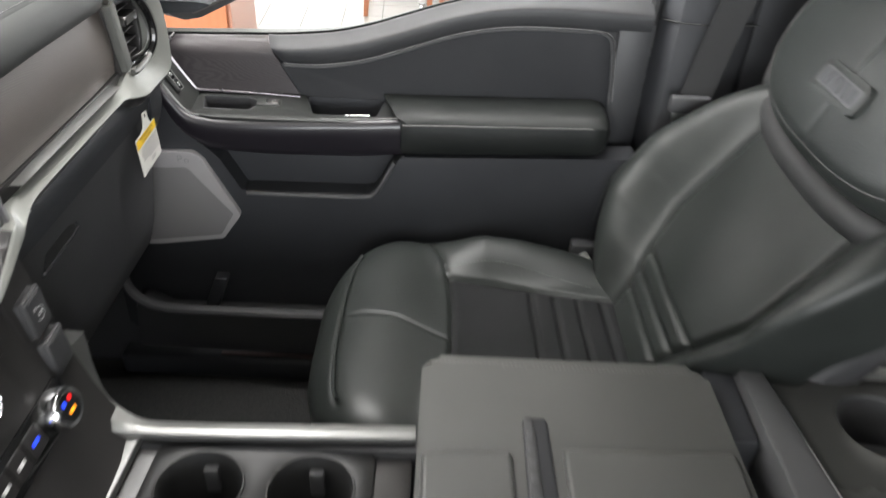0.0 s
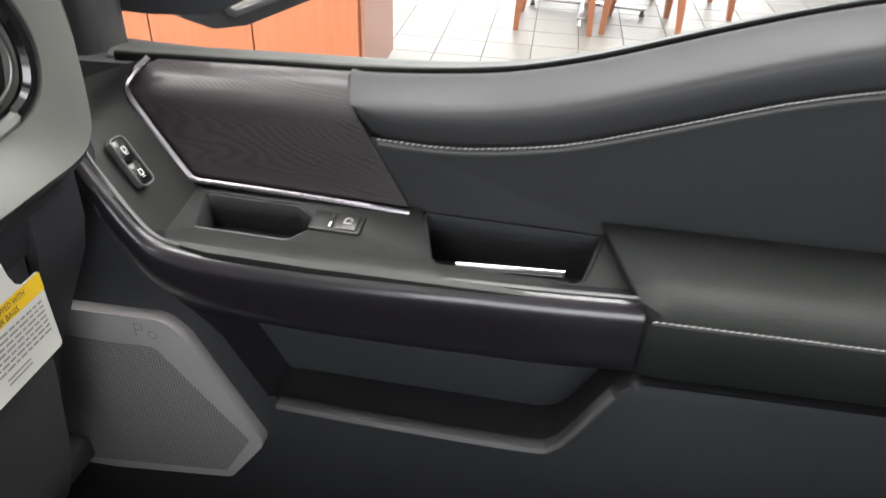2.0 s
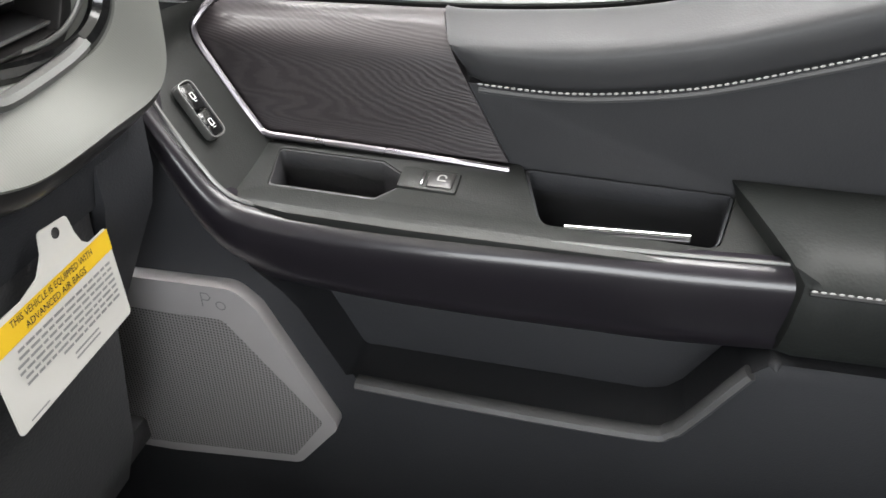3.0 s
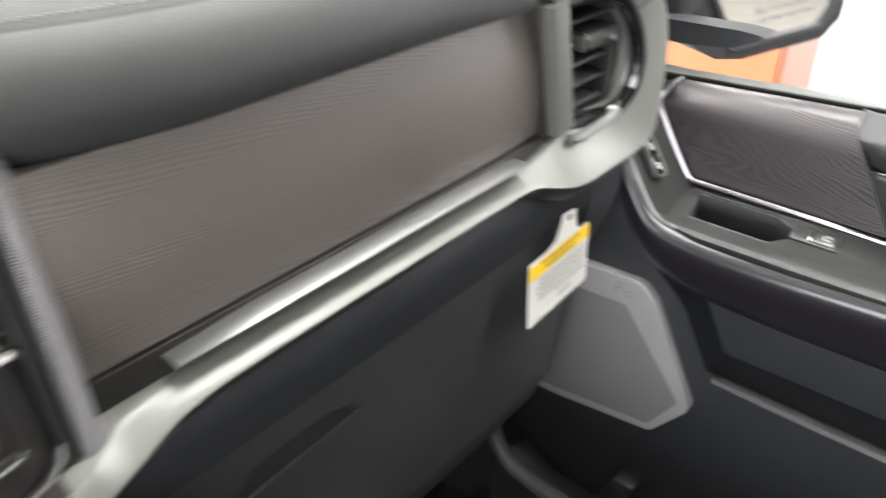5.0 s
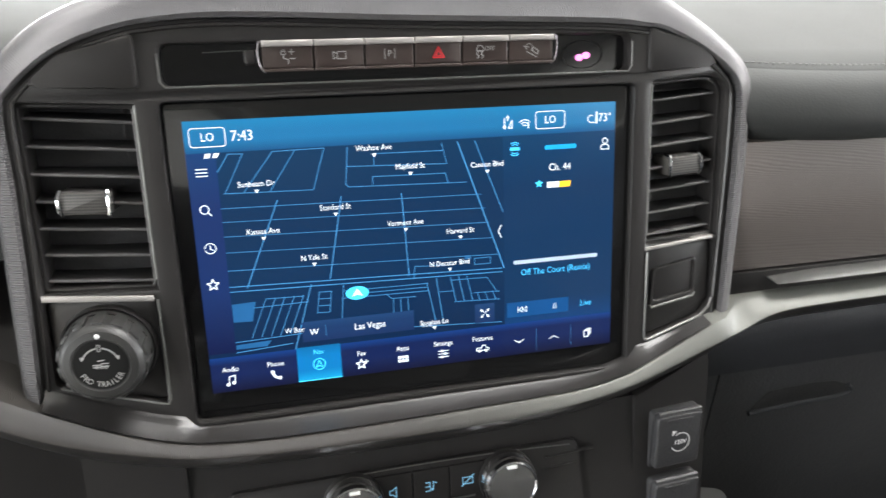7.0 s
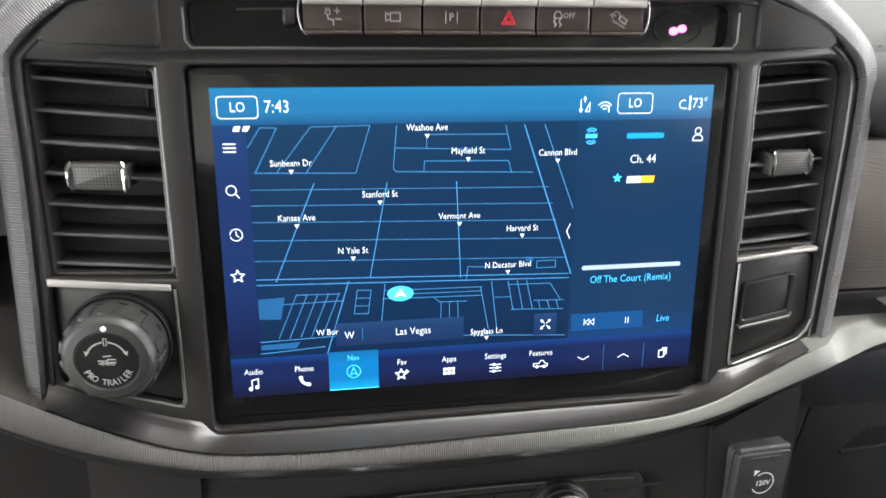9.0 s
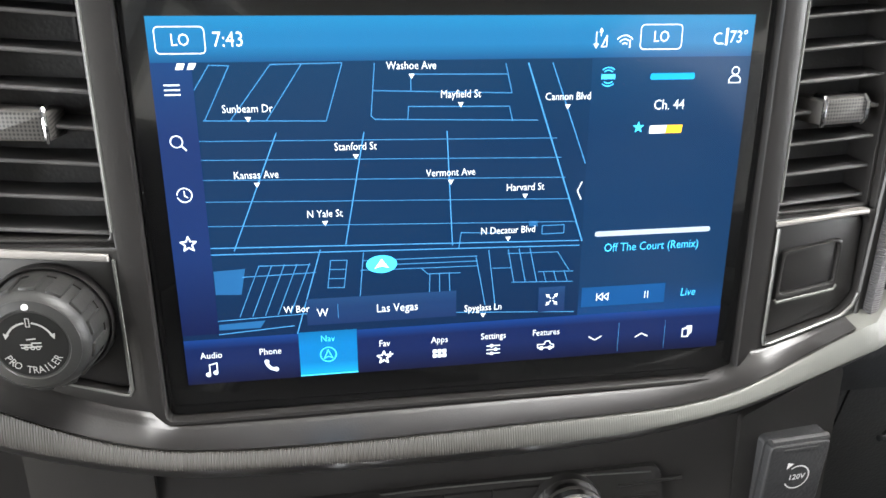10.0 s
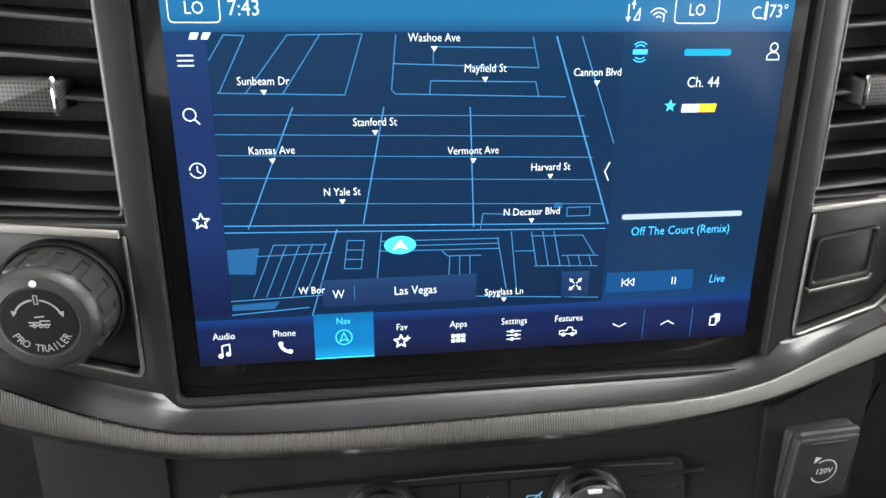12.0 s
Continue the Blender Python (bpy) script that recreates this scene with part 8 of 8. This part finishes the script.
CABWOOD2 = mat("pink_cherry_veneer", (0.36, 0.165, 0.11), 0.4, colour2=(0.41, 0.20, 0.14), scale=9, stretch=(6, 6, 0.5), coat=0.3)
service_counter()


def cafe_table():
    t = thing("cafe_table", "round table on a crossed steel foot", "table")
    cx, cy = -0.145, 6.47
    part("tabletop", lathe([(0.0003, 0.72), (0.44, 0.72), (0.455, 0.735), (0.455, 0.75), (0.44, 0.76), (0.0003, 0.76)], pose(cx, cy, 0), 48), CHAIRWOOD, t)
    part("column", lathe([(0.06, 0.05), (0.045, 0.07), (0.038, 0.12), (0.038, 0.70), (0.12, 0.715), (0.12, 0.722)], pose(cx, cy, 0), 24), STEEL, t)
    for k in range(4):
        M = pose(cx, cy, 0, 0, 0, 90 * k - 4)
        leg = part("foot_bar", box(0.02, -0.03, 0.045, 0.435, 0.03, 0.068, 0.008, 2, M), STEEL, t)
        part("foot_pad", lathe([(0.018, 0.001), (0.02, 0.004), (0.014, 0.03), (0.01, 0.046)], M @ Matrix.Translation((0.415, 0, 0)), 14), CHROME if k == 3 else PLASTIC_D, leg)
    return t


cafe_table()


def cafe_chair(name):
    t = thing(name, "cherry-stained wooden cafe chair with slim legs", "chair", "chairs round the table")
    for x in (-0.255, 0.255):
        for y, lean in ((-0.22, -0.03), (0.2, 0.02)):
            rows = []
            top = 0.44 if y > 0 else 0.92
            for k in range(8):
                u = k / 7
                z = 0.001 + top * u
                w = 0.017 + 0.007 * math.sin(math.pi * min(1, u * 1.4))
                yy = y + lean * (1 - u) - (0.12 * max(0, u - 0.5) if y < 0 else 0)
                xx = x * (0.82 + 0.18 * (1 - u))
                rows.append([(xx - w, yy - w, z), (xx + w, yy - w, z), (xx + w, yy + w, z), (xx - w, yy + w, z)])
            part("leg", loft(rows), CHAIRWOOD, t)
    part("seat", box(-0.225, -0.22, 0.43, 0.225, 0.23, 0.475, 0.018, 3), CHAIRWOOD, t)
    for x in (-0.12, 0.0, 0.12):
        part("back_slat", box(x - 0.018, -0.285, 0.47, x + 0.018, -0.268, 0.88, 0.004), CHAIRWOOD, t)
    part("top_rail", box(-0.22, -0.30, 0.86, 0.22, -0.27, 0.94, 0.01, 2), CHAIRWOOD, t)
    return t


chair = cafe_chair("cafe_chair")
chair.matrix_basis = pose(-0.36, 6.08, 0, 0, 0, 1)
copy_thing(chair, pose(0.262, 6.14, 0, 0, 0, -6))
copy_thing(chair, pose(-0.25, 7.05, 0, 0, 0, 182))
copy_thing(chair, pose(0.62, 6.75, 0, 0, 0, 100))


def wheel(parent, M, name="wheel"):
    w = part(name, lathe([(0.245, -0.11), (0.33, -0.125), (0.395, -0.115), (0.41, -0.08), (0.412, 0.0), (0.41, 0.08), (0.395, 0.115), (0.33, 0.125), (0.245, 0.11)], M, 48), TYRE, parent, "black off-road tyre")
    for k in range(28):
        part("tread_block", box(0.400, -0.105, -0.026, 0.424, 0.105, 0.026, 0.005, 1, M @ pose(0, 0, 0, 0, 0, 360 / 28 * k) @ pose(0, 0, 0, 90)), TYRE, w)
    part("rim", lathe([(0.25, -0.10), (0.255, 0.10), (0.245, 0.112), (0.225, 0.10), (0.215, 0.04), (0.0003, 0.03)], M, 40), SATIN, w, "black alloy rim")
    for k in range(8):
        R = M @ pose(0, 0, 0, 0, 0, 45 * k)
        part("spoke", box(0.05, -0.022, 0.05, 0.235, 0.022, 0.085, 0.008, 2, R), GREYTRIM, w)
    part("hub", lathe([(0.06, 0.03), (0.06, 0.085), (0.045, 0.1), (0.0003, 0.102)], M, 24), GREYTRIM, w)
    return w


def parked_truck():
    t = thing("parked_truck", "grey pickup truck with black wheels parked in the showroom", "truck")
    # nose towards this cab, its side to the counter
    body = [(0.62, 0.80), (0.64, 1.02), (0.55, 1.12), (-0.35, 1.18), (-0.75, 1.2), (-1.35, 1.80), (-3.2, 1.82), (-3.3, 1.24), (-4.9, 1.24), (-4.9, 0.62), (-4.3, 0.52), (-4.28, 0.64), (-4.2, 0.86), (-3.85, 0.98), (-3.5, 0.86), (-3.42, 0.64), (-3.4, 0.47), (-0.55, 0.47), (-0.5, 0.64), (-0.40, 0.88), (0.0, 1.0), (0.36, 0.92), (0.46, 0.84)]
    along = Vector((-math.sin(radians(2)), -math.cos(radians(2)), 0))
    F = frame_of((1.75, 5.80, 0), along, (0, 0, 1), along.cross(Vector((0, 0, 1))))
    part("body", prism(round_poly(body[::-1], 0.03, 2), F, -1.9, -0.05, 0.05, 3, both=True), SILVERPAINT, t)
    part("side_window", prism(round_poly([(-0.95, 1.25), (-3.15, 1.25), (-3.1, 1.74), (-1.42, 1.72)][::-1], 0.05, 3), F, -0.06, -0.042, 0.004), GLOSS, t)
    for x in (0.0, -3.85):
        arch = [(0.50 * math.cos(radians(a)), 0.43 + 0.52 * math.sin(radians(a))) for a in range(20, 191, 10)]
        part("wheel_arch", sweep([tuple(F @ Vector((x + a, b, -0.03))) for a, b in arch], round_poly(rect(-0.05, -0.035, 0.05, 0.035), 0.015, 2), up=tuple(along)), PLASTIC_D, t)
        wheel(t, F @ Matrix.Translation((x, 0.425, -0.13)))
    return t


SILVERPAINT = mat("silver_car_paint", (0.42, 0.43, 0.44), 0.28, metal=0.6, colour2=(0.46, 0.47, 0.48), scale=500, coat=0.8)
parked_truck()


# floor tiles, the nearest as pieces of their own
def tile_mesh(w):
    bm = box(-w / 2, -w / 2, -0.008, w / 2, w / 2, 0.0, 0.0012, 1)
    me = bpy.data.meshes.new("floor_tile")
    bm.to_mesh(me)
    bm.free()
    me.materials.append(TILES)
    return me


TILES = mat("cream_floor_tile_piece", (0.215, 0.2, 0.172), 0.5, colour2=(0.25, 0.235, 0.207), scale=6, bump=0.05, bump_scale=60)
_n, _l, _b = add_nodes(TILES)
_info = _n.new("ShaderNodeObjectInfo")
_hsv = _n.new("ShaderNodeHueSaturation")
_rng = _n.new("ShaderNodeMapRange")
_rng.inputs["To Min"].default_value, _rng.inputs["To Max"].default_value = 0.92, 1.06
_src = _b.inputs["Base Color"].links[0].from_socket
_l.new(_info.outputs["Random"], _rng.inputs["Value"])
_l.new(_rng.outputs["Result"], _hsv.inputs["Value"])
_l.new(_src, _hsv.inputs["Color"])
_l.new(_hsv.outputs["Color"], _b.inputs["Base Color"])
PITCH = 0.305
GRID = pose(-0.145, 5.233, 0, 0, 0, 2.7)
shared = tile_mesh(PITCH - 0.006)
rest_v, rest_f = [], []
lo, hi = -(PITCH - 0.006) / 2, (PITCH - 0.006) / 2
for i in range(-31, 46):
    for j in range(-45, 28):
        c = GRID @ Vector(((i + 0.5) * PITCH, (j + 0.5) * PITCH, 0))
        if not (-9.8 < c.x < 13.8 and -8.8 < c.y < 13.8):
            continue
        if -1.7 < c.x < 2.5 and 4.4 < c.y < 8.4 and len(ground.children) < 300:
            ob = new("floor_tile", shared)
            ob.matrix_world = GRID @ Matrix.Translation(((i + 0.5) * PITCH, (j + 0.5) * PITCH, 0))
            ob.parent = ground
        else:
            k = len(rest_v)
            for x, y, z in ((lo, lo, 0), (hi, lo, 0), (hi, hi, 0), (lo, hi, 0), (lo, lo, -0.008), (hi, lo, -0.008), (hi, hi, -0.008), (lo, hi, -0.008)):
                rest_v.append(tuple(GRID @ Vector(((i + 0.5) * PITCH + x, (j + 0.5) * PITCH + y, z))))
            rest_f += [(k, k + 1, k + 2, k + 3), (k, k + 4, k + 5, k + 1), (k + 1, k + 5, k + 6, k + 2), (k + 2, k + 6, k + 7, k + 3), (k + 3, k + 7, k + 4, k)]
me = bpy.data.meshes.new("far_tiles")
me.from_pydata(rest_v, [], rest_f)
me.materials.append(TILE)
far = new("far_tiles", me)
far.parent = ground
tagged(far, "far cream floor tiles", kind="stuff")
